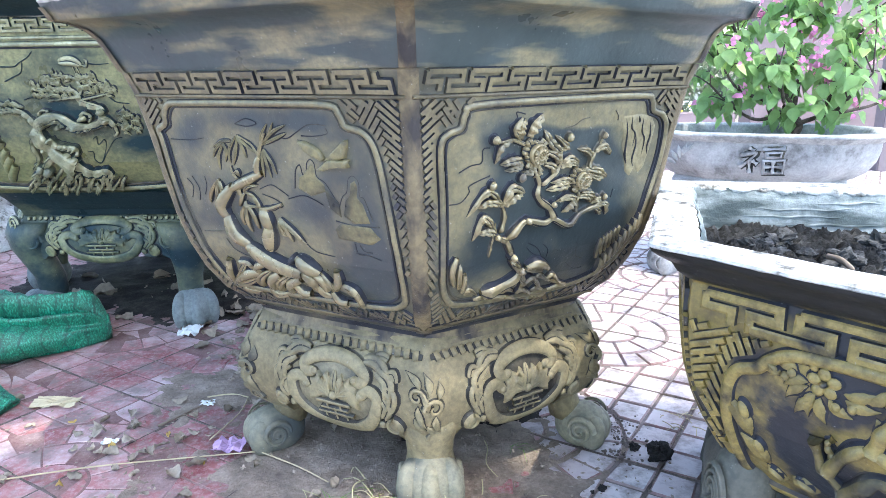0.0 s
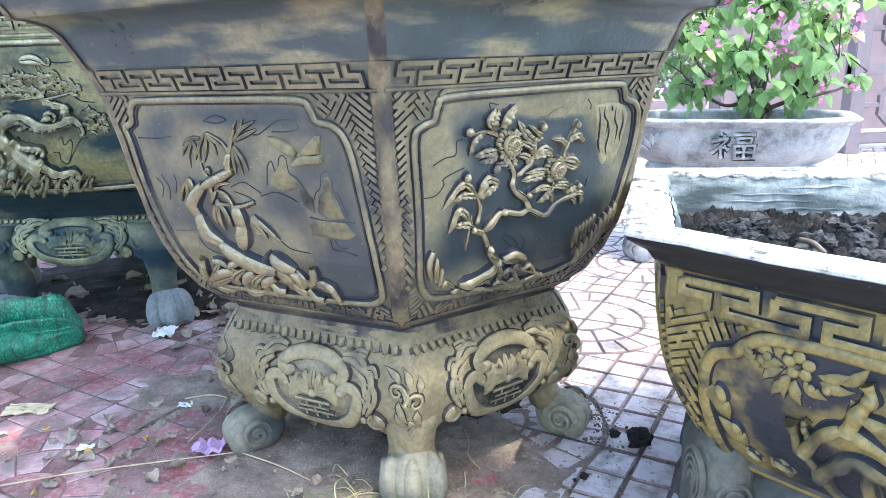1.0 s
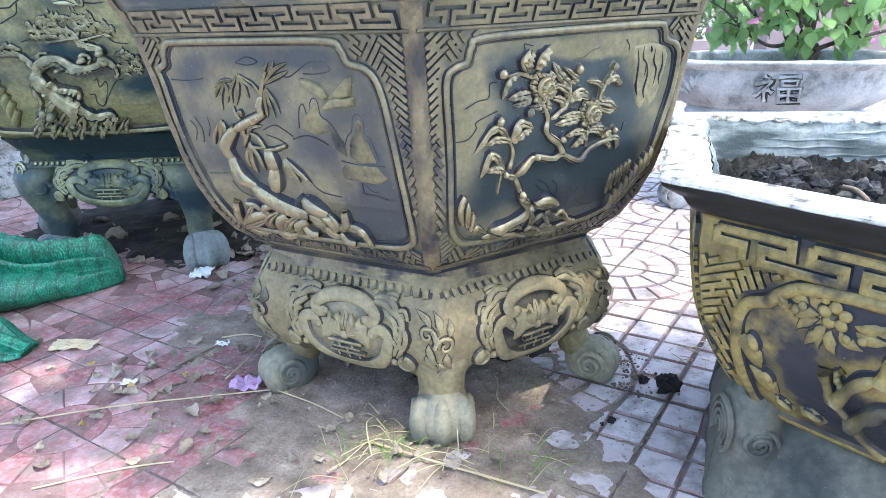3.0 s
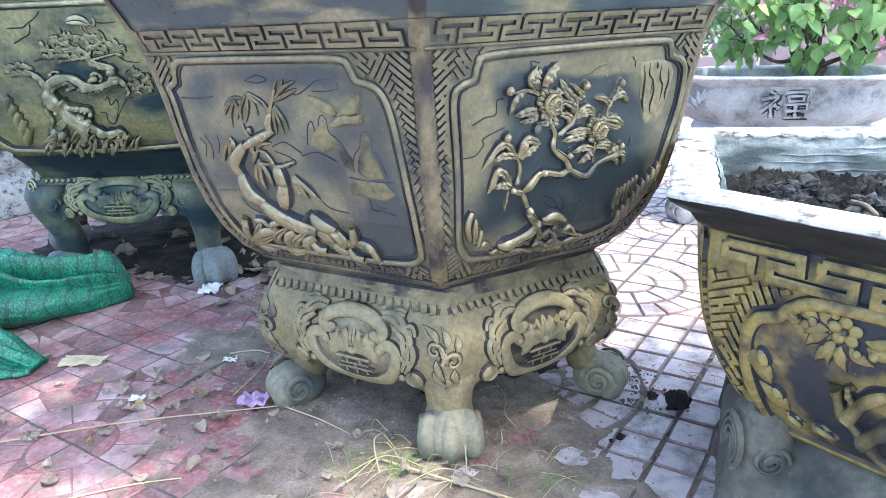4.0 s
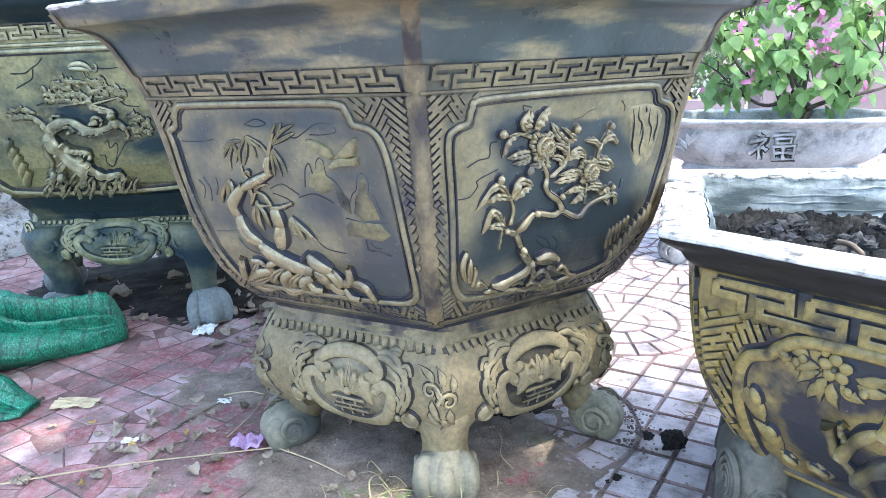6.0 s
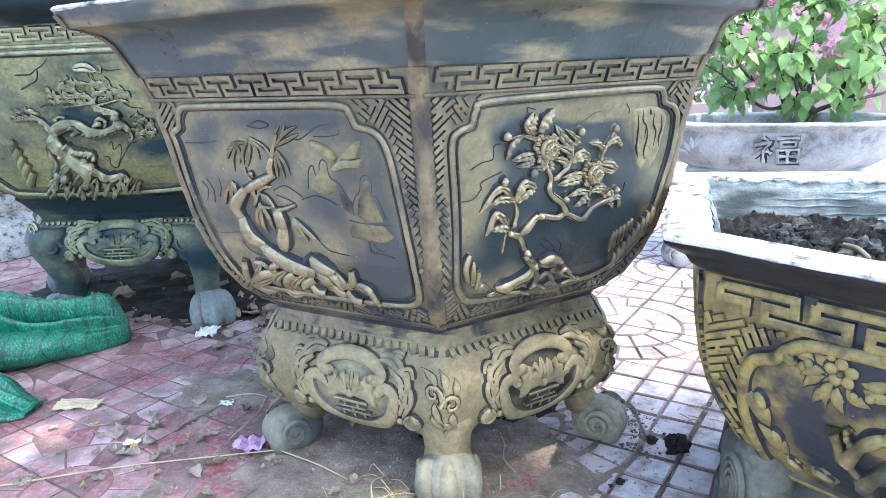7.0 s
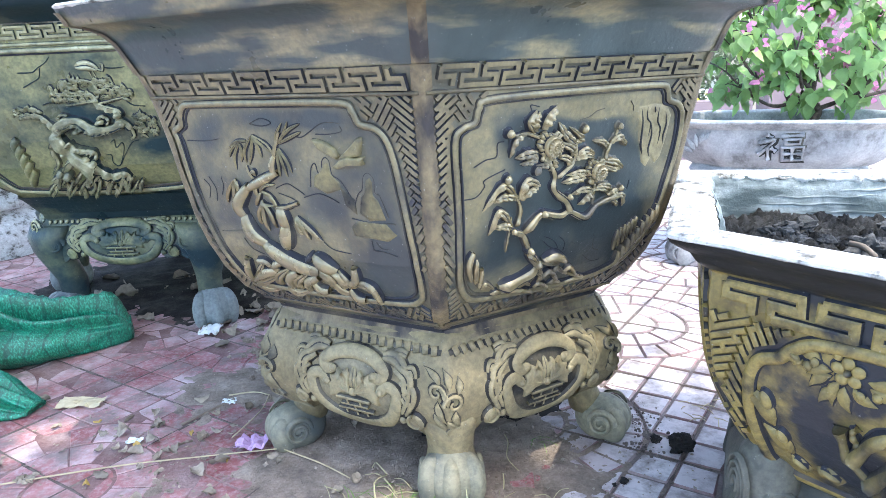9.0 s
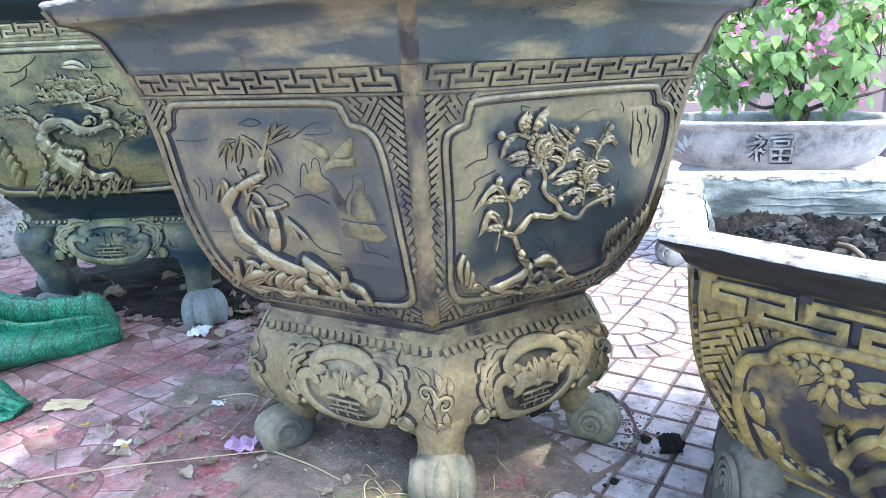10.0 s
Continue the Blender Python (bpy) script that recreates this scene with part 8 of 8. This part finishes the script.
for x, y in ((-0.58, -0.15), (-0.50, -0.10), (-0.40, -0.20), (-0.62, -0.28), (-0.72, -0.05)):
    litter_leaf(x, y, 0.016, rng.uniform(0, 6.28), yellowed_mat, "small yellowed fallen leaf on the paving")


def straw(pts, r, material, label, name="straw"):
    bm = bmesh.new()
    tube(bm, curve(pts, 4), r, r * 0.7, 6)
    tagged(part(name, bm, material, None, smooth=True), label, name)


straw([(-0.80, -0.27, 0.006), (-0.60, -0.22, 0.006), (-0.45, -0.20, 0.007), (-0.30, -0.19, 0.012)], 0.0017, straw_mat, "long pale straw lying on the paving")
straw([(-0.30, -0.19, 0.012), (-0.22, -0.24, 0.010), (-0.16, -0.29, 0.010)], 0.0015, straw_mat, "broken pale straw on the dirt")
straw([(-0.11, -0.36, 0.010), (0.0, -0.42, 0.010), (0.08, -0.46, 0.009), (0.16, -0.50, 0.008)], 0.0024, straw_mat, "pale straw in front of the stand")
straw([(-0.11, -0.36, 0.010), (-0.15, -0.42, 0.008)], 0.0012, straw_mat, "thin straw on the dirt")
straw([(-0.53, -0.07, 0.003), (-0.48, 0.0, 0.004), (-0.45, 0.03, 0.006)], 0.003, twig_mat, "dark dry twig on the paving", "twig")
straw([(-0.41, -0.13, 0.004), (-0.38, -0.03, 0.006), (-0.38, 0.04, 0.005)], 0.0016, straw_mat, "bent straw on the paving")
straw([(-0.47, 0.05, 0.004), (-0.42, 0.06, 0.005), (-0.38, 0.045, 0.004)], 0.002, straw_mat, "short straw on the paving")
straw([(-0.62, -0.44, 0.003), (-0.5, -0.40, 0.004), (-0.42, -0.385, 0.003)], 0.0016, straw_mat, "straw in the sun on the paving")
straw([(0.548, -0.455, 0.437), (0.546, -0.485, 0.441), (0.541, -0.520, 0.438)], 0.0045, twig_mat, "grey stick lying in the soil", "twig")
for i in range(14):
    a = rng.uniform(0, 6.28)
    x, y, ln = rng.gauss(0.51, 0.024), rng.gauss(-0.10, 0.03), rng.uniform(0.012, 0.035)
    straw([(x, y, 0.003), (x + ln * 0.5 * math.cos(a), y + ln * 0.5 * math.sin(a), 0.005), (x + ln * math.cos(a), y + ln * math.sin(a), 0.003)], 0.0011, straw_mat, "short piece of dry straw on the pale paving")
for i in range(26):
    a = rng.uniform(0, 6.28)
    x, y = rng.gauss(-0.02, 0.10), rng.gauss(-0.395, 0.035)
    ln = rng.uniform(0.04, 0.11)
    straw([(x, y, 0.009), (x + ln * 0.5 * math.cos(a), y + ln * 0.5 * math.sin(a), 0.012 + rng.uniform(0, 0.015)), (x + ln * math.cos(a), y + ln * math.sin(a), 0.009)], 0.0007, drygrass_mat, "dry grass stem in front of the foot", "grass_stem")
for pts, r in (([(-0.075, -0.345, 0.010), (-0.105, -0.315, 0.030), (-0.135, -0.285, 0.012)], 0.0013), ([(-0.10, -0.40, 0.010), (-0.112, -0.345, 0.034), (-0.095, -0.300, 0.020)], 0.0014), ([(-0.095, -0.300, 0.020), (-0.115, -0.275, 0.028), (-0.125, -0.262, 0.010)], 0.0012),
               ([(-0.13, -0.365, 0.010), (-0.06, -0.350, 0.020), (0.02, -0.372, 0.014)], 0.0011), ([(-0.15, -0.395, 0.009), (-0.09, -0.372, 0.022), (-0.03, -0.392, 0.012)], 0.0010), ([(0.035, -0.425, 0.008), (0.037, -0.415, 0.034), (0.036, -0.408, 0.060)], 0.0012),
               ([(0.098, -0.335, 0.008), (0.099, -0.331, 0.020), (0.098, -0.330, 0.034)], 0.0013), ([(0.115, -0.165, 0.008), (0.118, -0.20, 0.012), (0.112, -0.245, 0.010), (0.128, -0.285, 0.009)], 0.0012), ([(0.13, -0.10, 0.008), (0.16, -0.075, 0.016), (0.175, -0.05, 0.010)], 0.0016),
               ([(-0.20, -0.31, 0.009), (-0.165, -0.34, 0.014), (-0.15, -0.385, 0.010)], 0.0010), ([(-0.06, -0.43, 0.008), (0.0, -0.405, 0.018), (0.06, -0.43, 0.010)], 0.0010)):
    straw(pts, r, drygrass_mat, "bent dry stalk lying by the front foot", "grass_stem")
for cx, cy, n in ((-0.06, -0.40, 16), (0.16, -0.43, 8), (0.12, -0.45, 6), (-0.16, -0.38, 7), (0.16, -0.20, 5)):
    v, fc = [], []
    for i in range(n):
        a, ln = rng.uniform(0, 6.28), rng.uniform(0.03, 0.09)
        p = Vector((rng.gauss(0, 0.015), rng.gauss(0, 0.015), 0))
        side = Vector((-math.sin(a), math.cos(a), 0)) * 0.0011
        b = len(v)
        for t in (0, 0.5, 1):
            q = p + Vector((math.cos(a), math.sin(a), 0)) * ln * t + Vector((0, 0, ln * (0.9 * t - 0.75 * t * t)))
            v += [q - side * (1 - 0.8 * t), q + side * (1 - 0.8 * t)]
        fc += [(b, b + 1, b + 3, b + 2), (b + 2, b + 3, b + 5, b + 4)]
    ob = mesh_part("grass_tuft", v, fc, grass_mat, None)
    ob.location = (cx, cy, 0.007)
    tagged(ob, "small green grass tuft growing in the dirt", "grass", kind="stuff")


def scrap(name, at, size, material, label, cat, seed, lift=0.02):
    """A crumpled sheet."""
    bm = bmesh.new()
    n = 9
    g = [[bm.verts.new((size[0] * (i / n - 0.5) + 0.006 * noise.noise(Vector((i, j, seed))), size[1] * (j / n - 0.5) + 0.006 * noise.noise(Vector((j, i, seed + 5))),
                        0.004 + lift * (0.5 + 0.5 * noise.noise(Vector((i * 0.45, j * 0.45, seed)))) )) for i in range(n + 1)] for j in range(n + 1)]
    for j in range(n):
        for i in range(n):
            bm.faces.new((g[j][i], g[j][i + 1], g[j + 1][i + 1], g[j + 1][i]))
    low = min(v.co.z for v in bm.verts)
    for v in bm.verts:
        v.co.z -= low
    ob = part(name, bm, material, None)
    ob.location = at
    return tagged(ob, label, cat)


scrap("paper_scrap", (-0.635, 0.43, 0.001), (0.05, 0.07), paper_mat, "crumpled white paper scrap by the planter foot", "paper", 2.2, 0.035)
scrap("plastic_scrap", (-0.36, -0.17, 0.004), (0.055, 0.05), purple_mat, "crumpled purple plastic scrap on the dirt", "plastic", 4.7, 0.03)
scrap("plastic_scrap", (-0.60, -0.13, 0.002), (0.030, 0.02), paper_mat, "small torn white plastic scrap", "plastic", 8.1, 0.012)
scrap("plastic_scrap", (-0.46, 0.02, 0.002), (0.028, 0.018), paper_mat, "small white scrap among the leaves", "plastic", 9.4, 0.012)
scrap("paper_scrap", (-0.79, 0.04, 0.002), (0.10, 0.045), straw_mat, "torn buff cardboard scrap", "paper", 6.3, 0.018)
scrap("bark_scrap", (-0.74, -0.25, 0.002), (0.035, 0.025), litter_mat, "dead curled leaf on the joint", "leaf", 3.3, 0.02)
for x, y, r in ((0.425, -0.225, 0.019), (0.388, -0.195, 0.008), (0.30, -0.318, 0.006), (0.282, -0.325, 0.003)):
    bm = bmesh.new()
    lump(bm, (x, y, r * 0.62), r, x * 77, 0.85, 0.65, 4)
    tagged(part("soil_clod", bm, black_soil, None), "black crumbly clod of soil on the paving", "clod", "soil clods on the paving")
bm = bmesh.new()
for i in range(260):
    a, rr = rng.uniform(-1.2, 1.5), abs(rng.gauss(0, 0.035))
    lump(bm, (0.305 + (0.058 + rr) * math.cos(a), -0.150 + (0.055 + rr * 1.3) * math.sin(a), 0.003), rng.choice((0.0012, 0.0016, 0.0022, 0.0034)), i * 1.7, 0.7, 0.5, 1)
tagged(part("soil_crumbs", bm, seam_mat, None), "brown soil crumbs scattered round the ball foot", "soil", kind="stuff")
bm = bmesh.new()
for i in range(620):
    x, y = rng.gauss(0.0, 0.15), rng.uniform(-0.46, 0.02)
    lump(bm, (x, y, 0.0085), rng.choice((0.0010, 0.0014, 0.002, 0.003)), i * 0.9, 0.7, 0.6, 1)
tagged(part("dirt_crumbs", bm, earth_mat, None), "small crumbs and grit lying on the dirt", "dirt", kind="stuff")
for i in range(60):
    t = rng.random()
    x, y = -0.36 - 0.14 * t + rng.gauss(0, 0.05), 0.12 + 0.30 * t + rng.gauss(0, 0.05)
    r = rng.choice((0.005, 0.007, 0.010, 0.016))
    bm = bmesh.new()
    lump(bm, (x, y, r * 0.4), r, i * 1.7, 0.5, 1.0, 3)
    tagged(part("earth_clod", bm, earth_mat if i % 3 else litter_mat, None), "lump of dry pale earth between the planters", "clod", "lumps of dry earth")
rng = random.Random(31)
grit_v, grit_f = [], []
for i in range(1500):
    x, y = (rng.uniform(-0.7, 0.3), rng.uniform(-0.6, 0.4)) if i % 4 == 1 else (rng.gauss(0.30, 0.05), rng.gauss(-0.05, 0.07)) if i % 2 else (rng.gauss(0.0, 0.16), rng.gauss(-0.3, 0.09))
    r = rng.uniform(0.0006, 0.0012) + 0.0018 * rng.random() ** 4
    z = 0.0068 if ((x - 0.02) / 0.36) ** 2 + ((y + 0.14) / 0.34) ** 2 < 0.7 else 0.0008
    b = len(grit_v)
    a = rng.uniform(0, 6.28)
    for q in range(3):
        grit_v.append(Vector((x + r * math.cos(a + 2.1 * q), y + r * math.sin(a + 2.1 * q), z - 0.001)))
    grit_v.append(Vector((x, y, z + r)))
    grit_f += [(b, b + 1, b + 3), (b + 1, b + 2, b + 3), (b + 2, b, b + 3)]
tagged(mesh_part("grit", grit_v, grit_f, earth_mat, None), "scattered grit and soil crumbs", "grit", kind="stuff")

flake_v, flake_f = [], []
for i in range(700):
    x, y = rng.gauss(-0.48, 0.22), rng.gauss(-0.05, 0.20)
    if i % 4 == 0:
        x, y = rng.gauss(0.0, 0.18), rng.gauss(-0.36, 0.06)
    r, a = rng.uniform(0.002, 0.0065), rng.uniform(0, 6.28)
    z = 0.0085 if ((x + 0.05) / 0.34) ** 2 + ((y + 0.12) / 0.32) ** 2 < 0.75 else 0.0015
    b = len(flake_v)
    for q, k in ((0, 1.0), (1, 0.5), (2, 0.9), (3, 0.55)):
        flake_v.append(Vector((x + r * k * math.cos(a + 1.57 * q), y + r * k * math.sin(a + 1.57 * q), z + rng.uniform(0, 0.4) * r)))
    flake_f.append((b, b + 1, b + 2, b + 3))
tagged(mesh_part("leaf_crumbs", flake_v, flake_f, litter_mat, None), "scattered crumbs of dry leaves and bark", "litter", kind="stuff")

# ---- the yard behind ----
fence = thing("yard_fence", (0, 3.1, 0), "mauve-painted fence with octagon panels behind the planters", "fence")


def box(bm, x0, y0, z0, x1, y1, z1, bev=0.006):
    vs = bmesh.ops.create_cube(bm, size=1.0)["verts"]
    for v in vs:
        v.co = Vector(((x0 + x1) / 2 + v.co.x * (x1 - x0), (y0 + y1) / 2 + v.co.y * (y1 - y0), (z0 + z1) / 2 + v.co.z * (z1 - z0)))
    if bev:
        es = {e for v in vs for e in v.link_edges}
        bmesh.ops.bevel(bm, geom=list(es), offset=bev, segments=2, affect="EDGES")


for i in range(7):
    x = 2.95 + 0.62 * i
    bm = bmesh.new()
    box(bm, x - 0.05, -0.05, -0.01, x + 0.05, 0.05, 1.75)
    part("post", bm, fence_mat, fence)
for z in (0.06, 0.50, 1.02, 1.62):
    bm = bmesh.new()
    box(bm, 2.90, -0.028, z, 6.7, 0.028, z + 0.07)
    part("rail", bm, fence_mat, fence)
for i in range(6):
    for zc, r in ((0.31, 0.15), (0.79, 0.18), (1.34, 0.22)):
        cx = 3.26 + 0.62 * i
        bm = bmesh.new()
        pts = [(cx + r * math.cos(radians(22.5 + 45 * q)), zc + r * math.sin(radians(22.5 + 45 * q))) for q in range(8)]
        stroke(bm, lambda s, z, d: Vector((s, -0.015 - d, z)), pts, 0.035, 0.02, BAR, True)
        for sx in (-1, 1):
            stroke(bm, lambda s, z, d: Vector((s, -0.015 - d, z)), [(cx + sx * r, zc), (cx + sx * 0.27, zc)], 0.035, 0.018, BAR)
        part("octagon", bm, fence_mat, fence)
house = thing("yard_wall", (0, 3.9, 0), "plain mauve plastered wall behind the fence", "wall")
bm = bmesh.new()
box(bm, 2.75, 0.5, -0.01, 5.4, 0.9, 2.6, 0.01)
part("pier", bm, wall_mat, house)
bm = bmesh.new()
box(bm, 2.43, 0.0, -0.01, 2.57, 0.2, 2.6, 0.01)
part("pier", bm, wall_mat, house)
bm = bmesh.new()
box(bm, 1.35, -0.65, -0.01, 2.04, -0.45, 0.375, 0.01)
part("low_ledge", bm, wall_mat, house)
for x0, x1 in ((-6.0, 0.9), (2.9, 7.0)):
    bm = bmesh.new()
    box(bm, x0, 2.2, -0.01, x1, 2.45, 0.9, 0.01)
    part("low_wall", bm, cream_mat, house)
yard = bmesh.new()
yard.faces.new([yard.verts.new(p) for p in ((-9, 3.3, -0.001), (9, 3.3, -0.001), (9, 14, -0.001), (-9, 14, -0.001))])
# unseen pale ground behind the camera, added to bounce light onto the bowl
yard.faces.new([yard.verts.new(p) for p in ((0.3, -14, -0.0015), (9, -14, -0.0015), (9, -1.25, -0.0015), (0.3, -1.25, -0.0015))])
tagged(part("yard", yard, yard_mat, None), "pale sunlit cement yard, with unseen pale ground added for bounce", "yard", kind="structure")

# hedge and trees beyond
def leaf_mass(name, boxes, count, size, material, label, cat, seed):
    rg = random.Random(seed)
    v, fc = [], []
    for i in range(count):
        cx, cy, cz, rx, ry, rz = rg.choice(boxes)
        d = Vector((rg.gauss(0, 1), rg.gauss(0, 1), rg.gauss(0, 1))).normalized() * rg.uniform(0.55, 1.05)
        flat_leaf(v, fc, Vector((cx + d.x * rx, cy + d.y * ry, cz + d.z * rz)), Vector((rg.uniform(-1, 1), rg.uniform(-1, 1), rg.uniform(-1, 0.4))), Vector((rg.uniform(-0.5, 0.5), rg.uniform(-0.7, 0.3), 1)),
                  size * rg.uniform(0.7, 1.3), size * 0.6, 0.15)
    return v, fc


hedge = thing("garden_tree", (-1.0, 4.6, 0), "leafy garden tree behind the planters", "tree")
v, fc = leaf_mass("crown", [(-2.2 + 0.7 * i, 0.3 * (i % 3), 1.25 + 0.35 * (i % 2), 0.6, 0.5, 0.55) for i in range(9)], 5200, 0.11, hedge_mat, "", "", 2)
tagged(mesh_part("crown", v, fc, hedge_mat, hedge, "bright green sunlit leaves"), kind="stuff")
for i in range(5):
    bm = bmesh.new()
    tube(bm, [(-1.8 + i * 0.9, 0.2, 0), (-1.75 + i * 0.9, 0.2, 0.6), (-1.85 + i * 0.9, 0.25, 1.3)], 0.05, 0.03)
    part("trunk", bm, bark_mat, hedge, smooth=True)

bush = thing("garden_bush", (2.0, 4.7, 0), "pale sunlit garden bush behind a mauve ledge", "bush")
v, fc = leaf_mass("crown", [(-0.5 + 0.3 * i, 0.2 * (i % 2), 0.42 + 0.12 * (i % 3), 0.30, 0.3, 0.34) for i in range(5)], 2600, 0.06, hedge_mat, "", "", 5)
tagged(mesh_part("crown", v, fc, bush_mat, bush, "greyish green sunlit leaves"), kind="stuff")
for i in range(4):
    bm = bmesh.new()
    tube(bm, [(-0.4 + i * 0.3, 0, 0), (-0.38 + i * 0.3, 0, 0.2), (-0.42 + i * 0.3, 0.02, 0.45)], 0.02, 0.01)
    part("stem", bm, bark_mat, bush, smooth=True)
sprig = thing("flower_sprig", (1.50, 3.36, 0.376), "yellow flowers lying on the mauve ledge", "flowers")
rg = random.Random(9)
v, fc = [], []
for i in range(60):
    flat_leaf(v, fc, Vector((rg.gauss(0.08, 0.09), rg.gauss(0, 0.03), rg.uniform(0.0, 0.05))), Vector((rg.uniform(-1, 1), rg.uniform(-1, 1), rg.uniform(0, 0.6))), Vector((0.1, -0.3, 1)), 0.04, 0.03, 0.2)
tagged(mesh_part("petals", v, fc, yellow_flower, sprig, "bright yellow petals"), kind="stuff")

# a pale planter base at the far side of the pine planter
pale = thing("white_planter", (-2.15, 1.55, 0), "whitish cement planter with a moulded foot beside the pine planter", "planter")
bm = bmesh.new()
skin(bm, [oval(0.62, 0.40, 0.56), oval(0.60, 0.38, 0.50), oval(0.52, 0.33, 0.36), oval(0.42, 0.26, 0.26), oval(0.45, 0.28, 0.24), oval(0.46, 0.29, 0.20), oval(0.42, 0.26, 0.18), oval(0.48, 0.30, 0.14), oval(0.50, 0.32, 0.06), oval(0.47, 0.30, 0.0)])
part("body", bm, cement_white, pale, smooth=True)
bm = bmesh.new()
skin(bm, [oval(0.56, 0.34, 0.46), oval(0.60, 0.38, 0.575), oval(0.66, 0.44, 0.58), oval(0.65, 0.43, 0.55), oval(0.60, 0.38, 0.54)], False)
part("rim", bm, cement_white, pale, smooth=True)

# ---- shade tree overhead, unseen: its crown is laid out to shape sun and shade ----
shade = thing("unseen_shade_tree", (-1.9, -2.6, 0), "unseen shade tree with a leafy crown laid out to block sun", "tree")
bm = bmesh.new()
tube(bm, curve([(0, 0, 0), (0.05, 0.1, 1.2), (0.3, 0.5, 2.8), (1.6, 1.2, 4.6)], 5), 0.14, 0.06, 12)
part("trunk", bm, bark_mat, shade, smooth=True)
rng = random.Random(77)
v, fc = [], []
slope = Vector((TO_SUN.x / TO_SUN.z, TO_SUN.y / TO_SUN.z, 0))
# holes left in the crown for chosen sun flecks: ground x, y, radius
GAPS = ((-0.046, -0.378, 0.018), (-0.050, -0.318, 0.014), (-0.046, -0.290, 0.010), (0.033, -0.249, 0.012), (0.078, -0.212, 0.010), (-0.13, -0.42, 0.03), (-0.80, -0.10, 0.05), (-0.70, 0.20, 0.05), (-1.0, -0.2, 0.06))


def shaded(x, y):
    """Where the crown's shadow lies on the ground."""
    n = 0.10 * noise.noise(Vector((x * 3, y * 3, 0.5)))
    left = -2.6 < x + n < -0.52 and y + n * 0.8 > -0.325 or -2.6 < x + n < -0.15 and y > 0.7
    front = -0.42 < x + n * 0.3 < 0.11 and -0.415 < y + n * 0.5 < -0.06
    right = x + n * 0.4 > 0.09 and -1.0 < y + n < 0.0 and x < 1.6
    if x + n < -0.35 and y + n < -1.05:
        return rng.random() < 0.3
    far = x + n * 0.4 > 0.20 and 0.0 <= y + n < 2.2 and x < 2.2
    if not (left or front or right or far) or (right or far) and not front and not left and rng.random() < (0.955 if far else 0.975):
        return False
    return all(math.hypot(x - a, y - b) > r + 0.062 for a, b, r in GAPS)


while len(fc) < 8 * 24000:
    z = rng.uniform(4.4, 5.2)
    gx, gy = rng.uniform(-4.0, 1.6), rng.uniform(-4.0, 2.4)
    if not shaded(gx, gy):
        continue
    p = Vector((gx, gy, 0)) + slope * z + Vector((0, 0, z)) - Vector(shade.location)
    flat_leaf(v, fc, p, Vector((rng.uniform(-1, 1), rng.uniform(-1, 1), rng.uniform(-0.3, 0.3))), Vector((0.3, -0.2, 1)), 0.095, 0.06, 0.1)
tagged(mesh_part("crown", v, fc, crown_mat, shade, "dense green leaves"), kind="stuff")

# dark wash round the gilt reliefs, with their shade painted in
for owner_name, wash in WASH_SHADE.items():
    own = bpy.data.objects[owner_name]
    tagged(part("dark_wash", wash, stand_dark if owner_name == "planter_stand" else groove_mat, own, "dark wash with painted shade lining the reliefs", True), kind="stuff")
